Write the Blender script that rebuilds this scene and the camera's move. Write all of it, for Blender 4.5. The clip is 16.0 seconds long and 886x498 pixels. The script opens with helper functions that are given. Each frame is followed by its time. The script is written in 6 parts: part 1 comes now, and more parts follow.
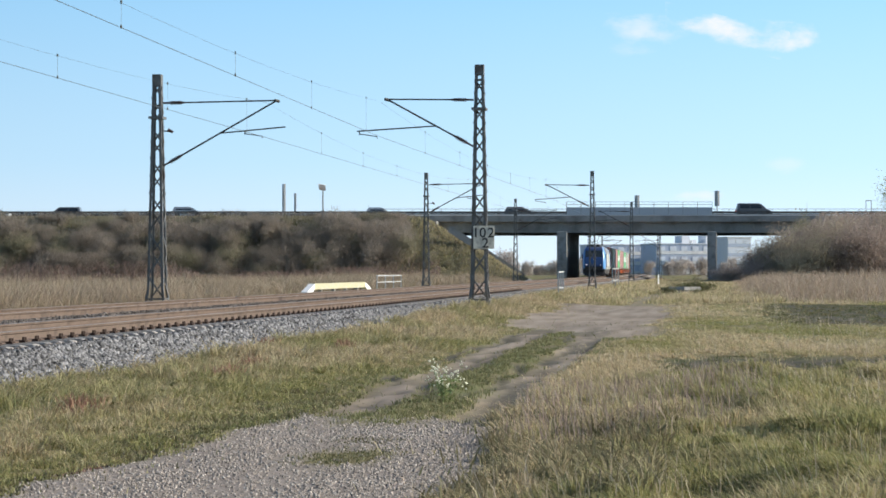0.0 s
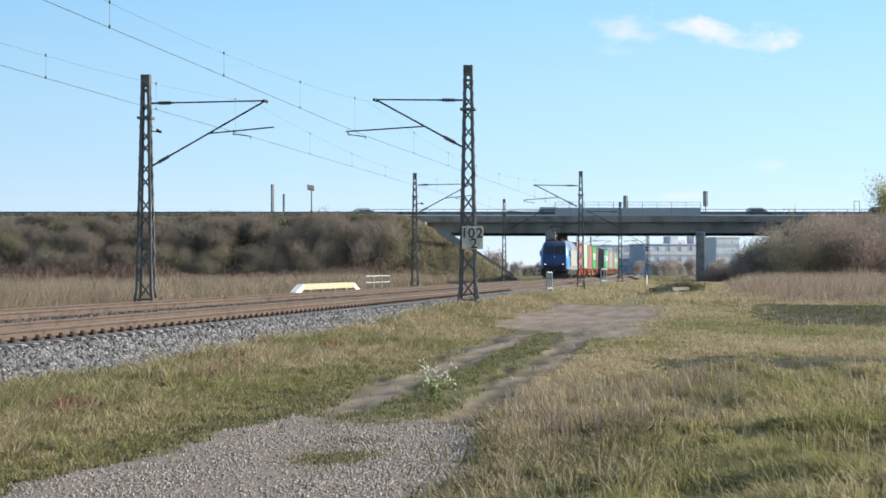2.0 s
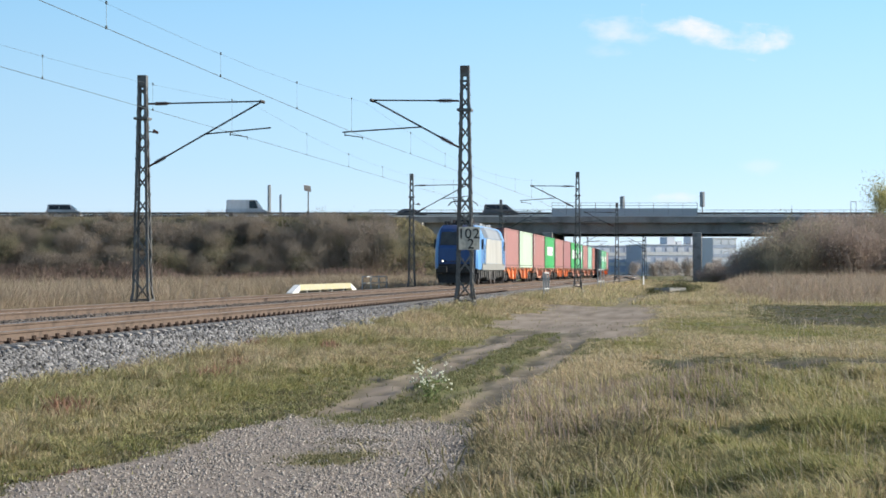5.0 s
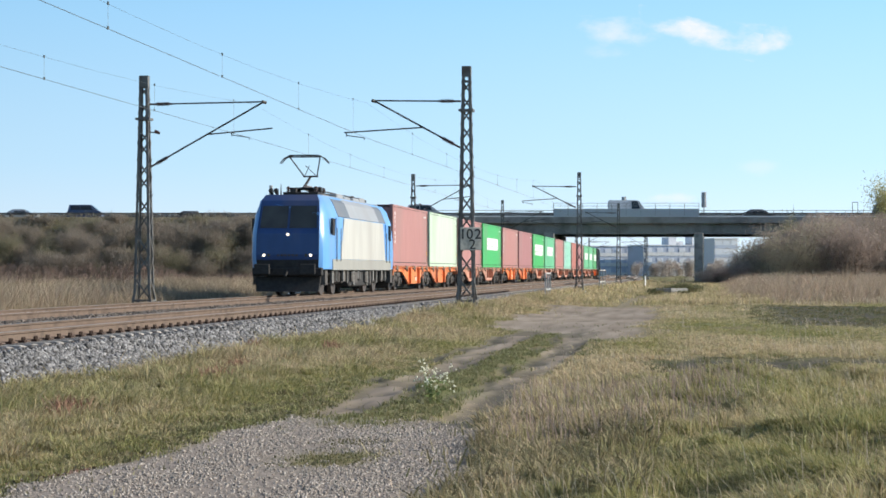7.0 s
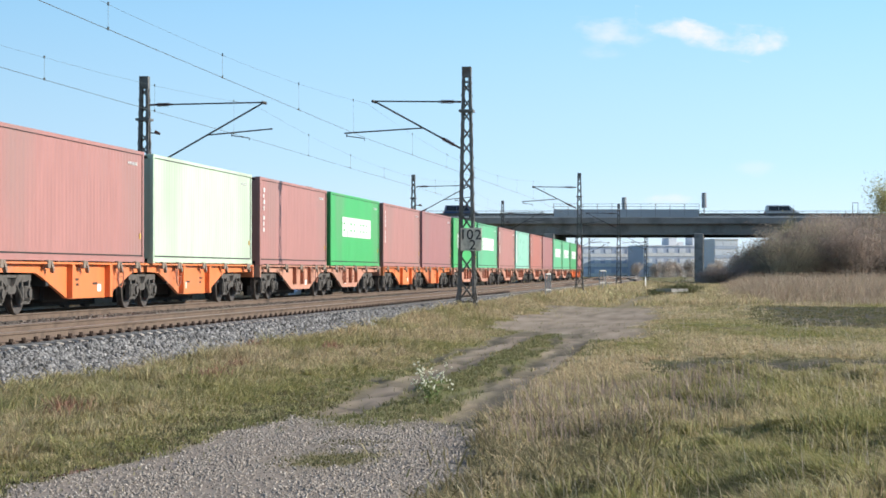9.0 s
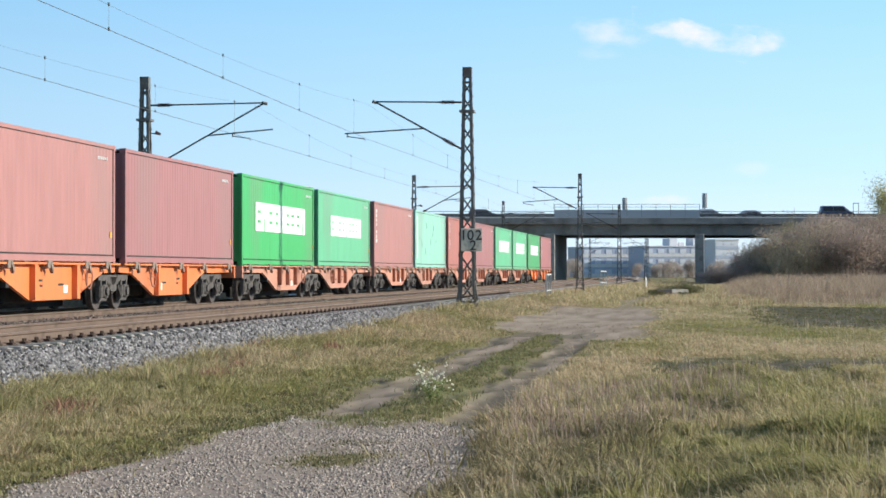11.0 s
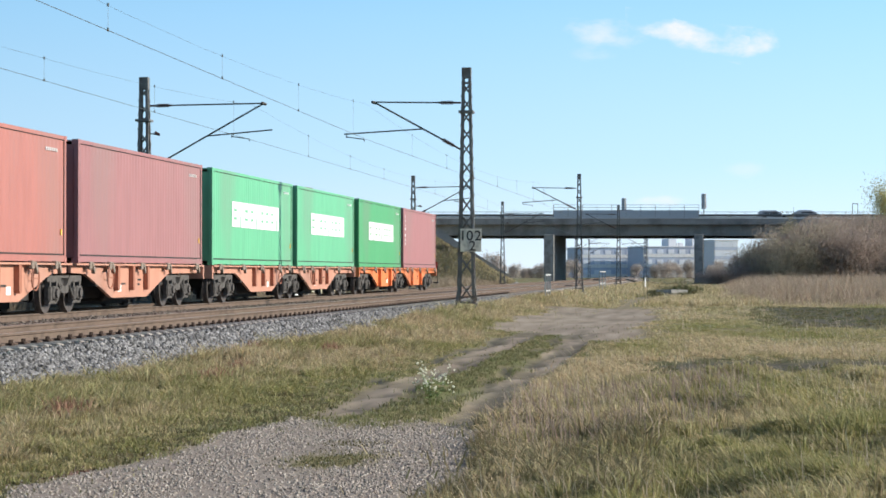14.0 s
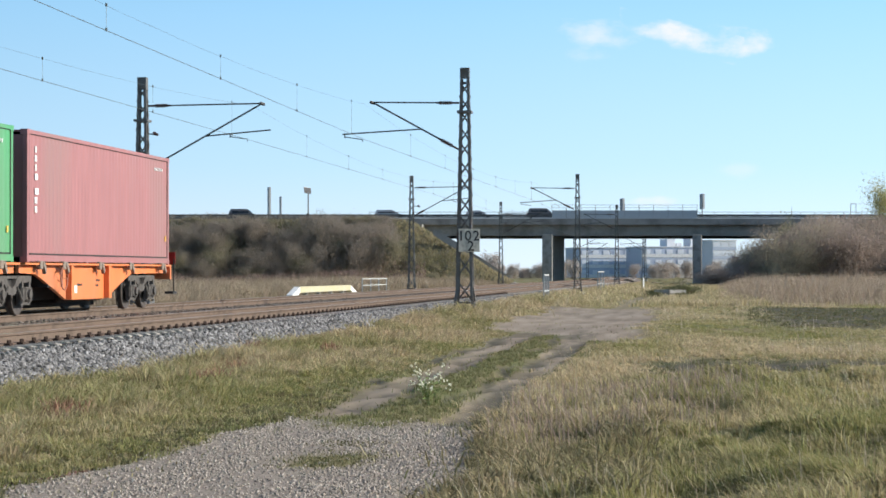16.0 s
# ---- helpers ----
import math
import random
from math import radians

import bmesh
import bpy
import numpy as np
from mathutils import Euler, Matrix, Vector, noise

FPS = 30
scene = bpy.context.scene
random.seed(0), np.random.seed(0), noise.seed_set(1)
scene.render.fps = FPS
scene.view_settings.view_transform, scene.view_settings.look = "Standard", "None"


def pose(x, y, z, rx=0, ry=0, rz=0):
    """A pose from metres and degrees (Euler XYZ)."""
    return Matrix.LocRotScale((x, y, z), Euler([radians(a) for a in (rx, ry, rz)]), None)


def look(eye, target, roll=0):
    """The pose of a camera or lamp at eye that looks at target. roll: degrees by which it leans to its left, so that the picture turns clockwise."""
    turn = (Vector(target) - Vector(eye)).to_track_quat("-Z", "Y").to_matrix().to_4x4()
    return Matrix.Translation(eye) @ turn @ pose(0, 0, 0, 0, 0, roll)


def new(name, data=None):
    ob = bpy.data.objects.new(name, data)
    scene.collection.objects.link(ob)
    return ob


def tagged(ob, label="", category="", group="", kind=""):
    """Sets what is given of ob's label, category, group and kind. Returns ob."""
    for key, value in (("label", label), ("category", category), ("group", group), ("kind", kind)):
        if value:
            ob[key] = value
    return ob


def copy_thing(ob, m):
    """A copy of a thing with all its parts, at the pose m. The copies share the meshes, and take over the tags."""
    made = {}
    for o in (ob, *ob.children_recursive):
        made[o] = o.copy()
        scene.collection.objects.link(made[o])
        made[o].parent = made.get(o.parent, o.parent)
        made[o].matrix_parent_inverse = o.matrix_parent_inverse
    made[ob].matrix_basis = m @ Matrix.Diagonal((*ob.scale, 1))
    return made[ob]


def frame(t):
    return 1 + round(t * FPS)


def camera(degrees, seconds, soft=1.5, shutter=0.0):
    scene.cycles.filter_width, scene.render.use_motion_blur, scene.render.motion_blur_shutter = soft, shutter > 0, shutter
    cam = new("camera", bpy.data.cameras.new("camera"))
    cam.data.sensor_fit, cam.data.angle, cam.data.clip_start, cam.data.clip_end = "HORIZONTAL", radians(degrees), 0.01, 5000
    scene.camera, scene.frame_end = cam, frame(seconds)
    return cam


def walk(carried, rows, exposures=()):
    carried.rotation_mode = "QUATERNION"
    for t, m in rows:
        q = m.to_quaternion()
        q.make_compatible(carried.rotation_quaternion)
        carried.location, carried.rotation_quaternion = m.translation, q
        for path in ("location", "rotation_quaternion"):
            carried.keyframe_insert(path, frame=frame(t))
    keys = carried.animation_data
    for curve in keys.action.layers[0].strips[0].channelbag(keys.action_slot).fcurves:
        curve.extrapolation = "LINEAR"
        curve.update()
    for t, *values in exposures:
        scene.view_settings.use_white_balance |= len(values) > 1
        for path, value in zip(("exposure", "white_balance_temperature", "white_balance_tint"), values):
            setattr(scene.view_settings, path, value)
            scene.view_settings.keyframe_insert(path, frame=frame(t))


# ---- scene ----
from collections import defaultdict

# ---- camera: on a tripod at the lane's edge, a long lens, a slow pan ----
EYE = (0.0, 0.0, 1.6)
cam = camera(23.57, 16.0, soft=1.65)
PAN = [  # seconds, degrees to the left, degrees up
    (0, 0.345, 0.557), (0.5, 0.274, 0.557), (1, 0.184, 0.56), (1.5, 0.087, 0.561), (2, 0.038, 0.566),
    (2.5, -0.003, 0.566), (3, -0.029, 0.57), (3.5, -0.05, 0.576), (4, -0.05, 0.576), (6.5, -0.023, 0.596),
    (7, -0.005, 0.595), (7.5, 0, 0.595), (8, 0.012, 0.599), (8.5, 0.012, 0.603), (9, 0, 0.611), (11.5, 0.017, 0.624),
    (12, 0.017, 0.625), (12.5, 0.02, 0.632), (13, 0.015, 0.63), (13.5, 0.003, 0.635), (14, -0.005, 0.636),
    (14.5, -0.026, 0.63), (15, -0.038, 0.633), (15.5, -0.05, 0.637), (16, -0.05, 0.64),
]
walk(cam, [(t, pose(*EYE, 90 + up, 0, left)) for t, left, up in PAN], exposures=[(0, 0.3), (16, 0.3)])

# the line runs 7.1 degrees to the right of the lens; LINE turns its lateral and forward metres into the world
LINE = pose(0, 0, 0, 0, 0, -7.135)
NEAR_TRACK, FAR_TRACK, RAIL = -11.335, -15.835, 0.672


def on_line(x, y, z=0.0, rz=0.0):
    return LINE @ pose(x, y, z, 0, 0, rz)


def bend(y):
    """The line is straight to 180 m, then swings gently to the left: metres aside and degrees."""
    far = max(0.0, y - 180.0)
    return -0.5 * 1.3e-4 * far * far, math.degrees(1.3e-4 * far)


# ---- sky and sun ----
SUN_TURN, SUN_HEIGHT = 91.0, 22.0
world = bpy.data.worlds.new("sky")
scene.world = world
world.use_nodes = True
wn = world.node_tree.nodes
sky = wn.new("ShaderNodeTexSky")
sky.sky_type, sky.sun_disc = "NISHITA", False
sky.sun_elevation, sky.sun_rotation = radians(SUN_HEIGHT), radians(SUN_TURN)
sky.air_density, sky.dust_density, sky.ozone_density = 1.0, 0.5, 3.0
wl = world.node_tree.links.new
# pale blue haze along the horizon, under the clear sky
where, split, ramp, mixer, level = (wn.new("ShaderNode" + k) for k in ("TexCoord", "SeparateXYZ", "ValToRGB", "Mix", "MapRange"))
mixer.data_type = "RGBA"
wl(where.outputs["Generated"], split.inputs[0])
stops = ramp.color_ramp.elements
stops[0].position, stops[0].color = 0.0, (6.35, 7.4, 8.25, 1)
stops[1].position, stops[1].color = 0.135, (2.75, 5.4, 8.02, 1)
mid = stops.new(0.05)
mid.color = (4.45, 6.6, 8.35, 1)
wl(split.outputs["Z"], ramp.inputs["Fac"])
level.inputs["From Min"].default_value, level.inputs["From Max"].default_value = 0.12, 0.4
level.inputs["To Min"].default_value, level.inputs["To Max"].default_value = 0.0, 1.0
wl(split.outputs["Z"], level.inputs["Value"])
wl(level.outputs[0], mixer.inputs["Factor"])
wl(ramp.outputs[0], mixer.inputs["A"])
wl(sky.outputs[0], mixer.inputs["B"])
wn["Background"].inputs["Strength"].default_value = 0.11
# a little brighter towards the sun's side
side, gain = wn.new("ShaderNodeMapRange"), wn.new("ShaderNodeVectorMath")
side.inputs["From Min"].default_value, side.inputs["From Max"].default_value = -0.3, 0.3
side.inputs["To Min"].default_value, side.inputs["To Max"].default_value = 0.83, 1.1
wl(split.outputs["X"], side.inputs["Value"])
gain.operation = "SCALE"
wl(mixer.outputs["Result"], gain.inputs[0])
wl(side.outputs[0], gain.inputs["Scale"])
wl(gain.outputs[0], wn["Background"].inputs["Color"])
sun = new("sun", bpy.data.lights.new("sun", "SUN"))
sun.data.energy, sun.data.angle, sun.data.color = 5.0, radians(0.6), (1.0, 0.93, 0.82)
sa, se = radians(SUN_TURN), radians(SUN_HEIGHT)
sun.matrix_world = look((300 * math.sin(sa) * math.cos(se), 300 * math.cos(sa) * math.cos(se), 300 * math.sin(se)), (0, 0, 0))


# ---- materials ----
def surface(name, c1, c2, rough=0.7, metal=0.0, grain=40.0, broad=1.5, bump=0.2, spread=0.0, stain=None, attribute=None, c3=None, streak=None):
    """Two scales of variation between c1 and c2; spread: piece by piece; stain: colour of larger patches; attribute: mix to c3."""
    m = bpy.data.materials.new(name)
    m.use_nodes = True
    n, link = m.node_tree.nodes, m.node_tree.links.new
    b = n["Principled BSDF"]
    b.inputs["Roughness"].default_value, b.inputs["Metallic"].default_value = rough, metal
    b.inputs["Specular IOR Level"].default_value = 0.5 if rough < 0.8 else 0.12
    co = n.new("ShaderNodeTexCoord")
    where = co.outputs["Object"]
    if streak:
        mp = n.new("ShaderNodeMapping")
        mp.inputs["Scale"].default_value = streak
        link(where, mp.inputs["Vector"])
        where = mp.outputs[0]
    fine, wide = n.new("ShaderNodeTexNoise"), n.new("ShaderNodeTexNoise")
    for node, scale in ((fine, grain), (wide, broad)):
        link(where, node.inputs["Vector"])
        node.inputs["Scale"].default_value, node.inputs["Detail"].default_value = scale, 6.0
    mix = n.new("ShaderNodeMix")
    mix.data_type = "RGBA"
    mix.inputs["A"].default_value, mix.inputs["B"].default_value = (*c1, 1), (*c2, 1)
    ramp = n.new("ShaderNodeMapRange")
    ramp.inputs["From Min"].default_value, ramp.inputs["From Max"].default_value = 0.3, 0.7
    link(fine.outputs[0], ramp.inputs["Value"])
    link(ramp.outputs[0], mix.inputs["Factor"])
    colour = mix.outputs["Result"]
    if stain:
        s = n.new("ShaderNodeMix")
        s.data_type = "RGBA"
        r = n.new("ShaderNodeMapRange")
        r.inputs["From Min"].default_value, r.inputs["From Max"].default_value = 0.48, 0.66
        link(wide.outputs[0], r.inputs["Value"])
        link(r.outputs[0], s.inputs["Factor"])
        link(colour, s.inputs["A"])
        s.inputs["B"].default_value = (*stain, 1)
        colour = s.outputs["Result"]
    if attribute:
        a = n.new("ShaderNodeAttribute")
        a.attribute_name = attribute
        s = n.new("ShaderNodeMix")
        s.data_type = "RGBA"
        link(a.outputs["Fac"], s.inputs["Factor"])
        link(colour, s.inputs["A"])
        s.inputs["B"].default_value = (*c3, 1)
        colour = s.outputs["Result"]
    if spread:
        h = n.new("ShaderNodeHueSaturation")
        info = n.new("ShaderNodeNewGeometry") if spread > 0 else n.new("ShaderNodeObjectInfo")
        r = n.new("ShaderNodeMapRange")
        r.inputs["To Min"].default_value, r.inputs["To Max"].default_value = 1 - abs(spread), 1 + abs(spread)
        link(info.outputs["Random Per Island" if spread > 0 else "Random"], r.inputs["Value"])
        link(r.outputs[0], h.inputs["Value"])
        link(colour, h.inputs["Color"])
        colour = h.outputs[0]
    link(colour, b.inputs["Base Color"])
    if bump:
        k = n.new("ShaderNodeBump")
        k.inputs["Strength"].default_value, k.inputs["Distance"].default_value = bump, 0.02
        link(fine.outputs[0], k.inputs["Height"])
        link(k.outputs[0], b.inputs["Normal"])
    return m


def glowing(name, colour, strength):
    m = bpy.data.materials.new(name)
    m.use_nodes = True
    b = m.node_tree.nodes["Principled BSDF"]
    b.inputs["Base Color"].default_value = (*colour, 1)
    b.inputs["Emission Color"].default_value, b.inputs["Emission Strength"].default_value = (*colour, 1), strength
    return m


STEEL = surface("galvanised_steel", (0.13, 0.13, 0.125), (0.21, 0.205, 0.195), 0.55, 0.3, 30, 2, 0.1, stain=(0.12, 0.1, 0.085))
LIGHT_STEEL = surface("pale_galvanised_steel", (0.42, 0.42, 0.41), (0.55, 0.55, 0.53), 0.6, 0.1, 30, 2, 0.05)
DARK_STEEL = surface("dark_steel", (0.035, 0.035, 0.037), (0.08, 0.075, 0.07), 0.6, 0.3, 25, 2, 0.1)
RUST = surface("rusty_rail", (0.122, 0.091, 0.071), (0.19, 0.142, 0.113), 0.85, 0.0, 30, 3, 0.2, stain=(0.105, 0.08, 0.064))
DARK_RUST = surface("dark_rusty_iron", (0.04, 0.028, 0.022), (0.08, 0.056, 0.045), 0.85, 0.0, 30, 3, 0.2)
RAILTOP = surface("worn_rail_head", (0.3, 0.27, 0.24), (0.42, 0.38, 0.34), 0.35, 0.7, 50, 3, 0.05)
CONCRETE = surface("concrete", (0.3, 0.29, 0.27), (0.4, 0.385, 0.36), 0.85, 0, 30, 1.2, 0.2, stain=(0.24, 0.23, 0.21))
DECK = surface("weathered_bridge_concrete", (0.26, 0.25, 0.235), (0.35, 0.34, 0.32), 0.85, 0, 12, 0.4, 0.2, stain=(0.2, 0.19, 0.18))
SLEEPER = surface("sleeper_concrete", (0.33, 0.3, 0.265), (0.47, 0.43, 0.385), 0.9, 0, 30, 3, 0.2, spread=-0.12)
BALLAST = surface("ballast_stone", (0.07, 0.071, 0.074), (0.28, 0.275, 0.272), 0.85, 0, 25, 4, 0.3, spread=0.7)
BROWN_BALLAST = surface("rusty_ballast", (0.09, 0.077, 0.066), (0.22, 0.19, 0.165), 0.9, 0, 22, 2, 0.5, spread=0.5)
GRAVEL = surface("lane_gravel", (0.27, 0.235, 0.2), (0.47, 0.42, 0.37), 0.9, 0, 60, 4, 0.4, spread=0.4)
CERAMIC = surface("brown_ceramic", (0.06, 0.035, 0.03), (0.09, 0.05, 0.04), 0.3, 0, 10, 2, 0)
WIRE = surface("copper_wire", (0.1, 0.11, 0.1), (0.16, 0.16, 0.14), 0.5, 0.5, 10, 2, 0)
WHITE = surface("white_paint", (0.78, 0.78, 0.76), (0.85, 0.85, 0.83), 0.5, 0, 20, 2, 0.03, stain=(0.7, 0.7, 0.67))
YELLOW = surface("faded_yellow_paint", (0.46, 0.41, 0.2), (0.6, 0.56, 0.4), 0.6, 0, 14, 2, 0.05, stain=(0.5, 0.49, 0.4))
BLACK = surface("black_paint", (0.012, 0.012, 0.013), (0.03, 0.03, 0.03), 0.5, 0, 20, 2, 0)
SIGN = surface("sign_plate", (0.52, 0.5, 0.42), (0.62, 0.59, 0.5), 0.6, 0, 12, 4, 0.05, stain=(0.36, 0.34, 0.29))
ASPHALT = surface("asphalt", (0.045, 0.045, 0.047), (0.07, 0.07, 0.07), 0.9, 0, 40, 1, 0.2)
GREY_PANEL = surface("grey_panel", (0.38, 0.42, 0.46), (0.45, 0.49, 0.53), 0.6, 0, 8, 0.5, 0.05)
GLASS = surface("dark_glass", (0.02, 0.025, 0.03), (0.03, 0.035, 0.04), 0.08, 0, 4, 1, 0)
TYRE = surface("tyre_rubber", (0.015, 0.015, 0.015), (0.03, 0.03, 0.03), 0.8, 0, 30, 2, 0.1)


# ---- mesh helpers ----
def mesh_of(name, bm, material, smooth=False):
    bmesh.ops.recalc_face_normals(bm, faces=bm.faces)
    me = bpy.data.meshes.new(name)
    bm.to_mesh(me)
    bm.free()
    me.materials.append(material)
    if smooth:
        me.shade_smooth()
        me.set_sharp_from_angle(angle=radians(32))
    return me


def part(name, bm, material, parent=None, label="", smooth=False, m=None):
    ob = new(name, bm if isinstance(bm, bpy.types.Mesh) else mesh_of(name, bm, material, smooth))
    ob.parent = parent
    if m is not None:
        ob.matrix_local = m
    if label:
        ob["label"] = label
    return ob


def thing(name, m, label, category, group="", kind=""):
    ob = new(name)
    ob.empty_display_size = 0.2
    ob.matrix_world = m
    return tagged(ob, label, category, group, kind)


def box(bm, x0, x1, y0, y1, z0, z1, m=None, bevel=0.0):
    c = ((x0 + x1) / 2, (y0 + y1) / 2, (z0 + z1) / 2)
    r = bmesh.ops.create_cube(bm, size=1, matrix=(m or Matrix()) @ Matrix.LocRotScale(c, None, (x1 - x0, y1 - y0, z1 - z0)))
    if bevel:
        edges = list({e for v in r["verts"] for e in v.link_edges})
        bmesh.ops.bevel(bm, geom=edges, offset=bevel, segments=1, affect="EDGES")
    return bm


def tube(bm, a, b, r, n=6, r2=None):
    a, b = Vector(a), Vector(b)
    d = b - a
    m = Matrix.Translation((a + b) / 2) @ d.to_track_quat("Z", "Y").to_matrix().to_4x4()
    bmesh.ops.create_cone(bm, cap_ends=True, segments=n, radius1=r, radius2=r if r2 is None else r2, depth=d.length, matrix=m)
    return bm


def bar(bm, a, b, w, h):
    """A rectangular bar from a to b, w wide and h deep."""
    a, b = Vector(a), Vector(b)
    d = b - a
    m = Matrix.Translation((a + b) / 2) @ d.to_track_quat("Z", "Y").to_matrix().to_4x4()
    bmesh.ops.create_cube(bm, size=1, matrix=m @ Matrix.Diagonal((w, h, d.length, 1)))
    return bm


def prism(bm, outline, axis, lo, hi):
    """An outline of two coordinates pushed along the axis from lo to hi."""
    def at(p, c):
        return {"x": (c, p[0], p[1]), "y": (p[0], c, p[1]), "z": (p[0], p[1], c)}[axis]
    low, high = [bm.verts.new(at(p, lo)) for p in outline], [bm.verts.new(at(p, hi)) for p in outline]
    k = len(outline)
    bm.faces.new(low[::-1])
    bm.faces.new(high)
    for i in range(k):
        bm.faces.new((low[i], low[(i + 1) % k], high[(i + 1) % k], high[i]))
    return bm


def pipe(bm, points, r, n=6):
    """A round bar along a line of points that runs mostly along y."""
    return loft(bm, [[(p[0] + r * math.cos(6.2832 * i / n), p[1], p[2] + r * math.sin(6.2832 * i / n)) for i in range(n)] for p in points])


def loft(bm, rings, closed=True):
    rows = [[bm.verts.new(p) for p in ring] for ring in rings]
    k = len(rows[0])
    for a, b in zip(rows, rows[1:]):
        for i in range(k if closed else k - 1):
            bm.faces.new((a[i], a[(i + 1) % k], b[(i + 1) % k], b[i]))
    if closed:
        bm.faces.new(rows[0][::-1])
        bm.faces.new(rows[-1])
    return bm


def soup(name, verts, faces, material, attribute=None, smooth=False):
    """One mesh object from arrays: verts n x 3, faces n x k."""
    me = bpy.data.meshes.new(name)
    verts, faces = np.asarray(verts, np.float32), np.asarray(faces, np.int32)
    k = faces.shape[1]
    me.vertices.add(len(verts))
    me.vertices.foreach_set("co", verts.ravel())
    me.loops.add(faces.size)
    me.loops.foreach_set("vertex_index", faces.ravel())
    me.polygons.add(len(faces))
    me.polygons.foreach_set("loop_start", np.arange(0, faces.size, k, dtype=np.int32))
    me.polygons.foreach_set("loop_total", np.full(len(faces), k, np.int32))
    if attribute:
        for key, values in attribute.items():
            me.attributes.new(key, "FLOAT", "POINT").data.foreach_set("value", np.asarray(values, np.float32))
    me.update(calc_edges=True)
    me.validate()
    me.materials.append(material)
    if smooth:
        me.shade_smooth()
    return new(name, me)


def value_noise(x, y, seed):
    """Smooth noise in 0..1 on arrays, cells of one unit."""
    table = np.random.RandomState(seed).rand(256, 256)
    xi, yi = np.floor(x).astype(int), np.floor(y).astype(int)
    fx, fy = x - xi, y - yi
    fx, fy = fx * fx * (3 - 2 * fx), fy * fy * (3 - 2 * fy)
    a, b = table[xi % 256, yi % 256], table[(xi + 1) % 256, yi % 256]
    c, d = table[xi % 256, (yi + 1) % 256], table[(xi + 1) % 256, (yi + 1) % 256]
    return (a * (1 - fx) + b * fx) * (1 - fy) + (c * (1 - fx) + d * fx) * fy


def step(e0, e1, v):
    t = np.clip((v - e0) / (e1 - e0), 0, 1)
    return t * t * (3 - 2 * t)


# ---- ground, lane, grass ----
def leafy(name, green, straw, spread=0.25, through_light=0.35):
    m = bpy.data.materials.new(name)
    m.use_nodes = True
    n, link = m.node_tree.nodes, m.node_tree.links.new
    b = n["Principled BSDF"]
    b.inputs["Roughness"].default_value = 0.65
    b.inputs["Specular IOR Level"].default_value = 0.25
    a, geo = n.new("ShaderNodeAttribute"), n.new("ShaderNodeNewGeometry")
    a.attribute_name = "dry"
    mix, hsv, r, add = n.new("ShaderNodeMix"), n.new("ShaderNodeHueSaturation"), n.new("ShaderNodeMapRange"), n.new("ShaderNodeMath")
    mix.data_type = "RGBA"
    mix.inputs["A"].default_value, mix.inputs["B"].default_value = (*green, 1), (*straw, 1)
    add.operation, add.use_clamp = "MULTIPLY_ADD", True
    add.inputs[1].default_value, add.inputs[2].default_value = 0.4, -0.2
    sub = n.new("ShaderNodeMath")
    sub.operation, sub.use_clamp = "ADD", True
    link(geo.outputs["Random Per Island"], add.inputs[0])
    add.use_clamp = False
    link(add.outputs[0], sub.inputs[0])
    link(a.outputs["Fac"], sub.inputs[1])
    link(sub.outputs[0], mix.inputs["Factor"])
    r.inputs["To Min"].default_value, r.inputs["To Max"].default_value = 1 - spread, 1 + spread
    link(geo.outputs["Random Per Island"], r.inputs["Value"])
    link(r.outputs[0], hsv.inputs["Value"])
    many, frac, hue = n.new("ShaderNodeMath"), n.new("ShaderNodeMath"), n.new("ShaderNodeMapRange")
    many.operation, frac.operation = "MULTIPLY", "FRACT"
    many.inputs[1].default_value = 13.0
    link(geo.outputs["Random Per Island"], many.inputs[0])
    link(many.outputs[0], frac.inputs[0])
    hue.inputs["To Min"].default_value, hue.inputs["To Max"].default_value = 0.475, 0.515
    link(frac.outputs[0], hue.inputs["Value"])
    link(hue.outputs[0], hsv.inputs["Hue"])
    link(mix.outputs["Result"], hsv.inputs["Color"])
    link(hsv.outputs[0], b.inputs["Base Color"])
    t, ms = n.new("ShaderNodeBsdfTranslucent"), n.new("ShaderNodeMixShader")
    link(hsv.outputs[0], t.inputs["Color"])
    ms.inputs[0].default_value = through_light
    link(b.outputs[0], ms.inputs[1])
    link(t.outputs[0], ms.inputs[2])
    link(ms.outputs[0], n["Material Output"].inputs["Surface"])
    return m


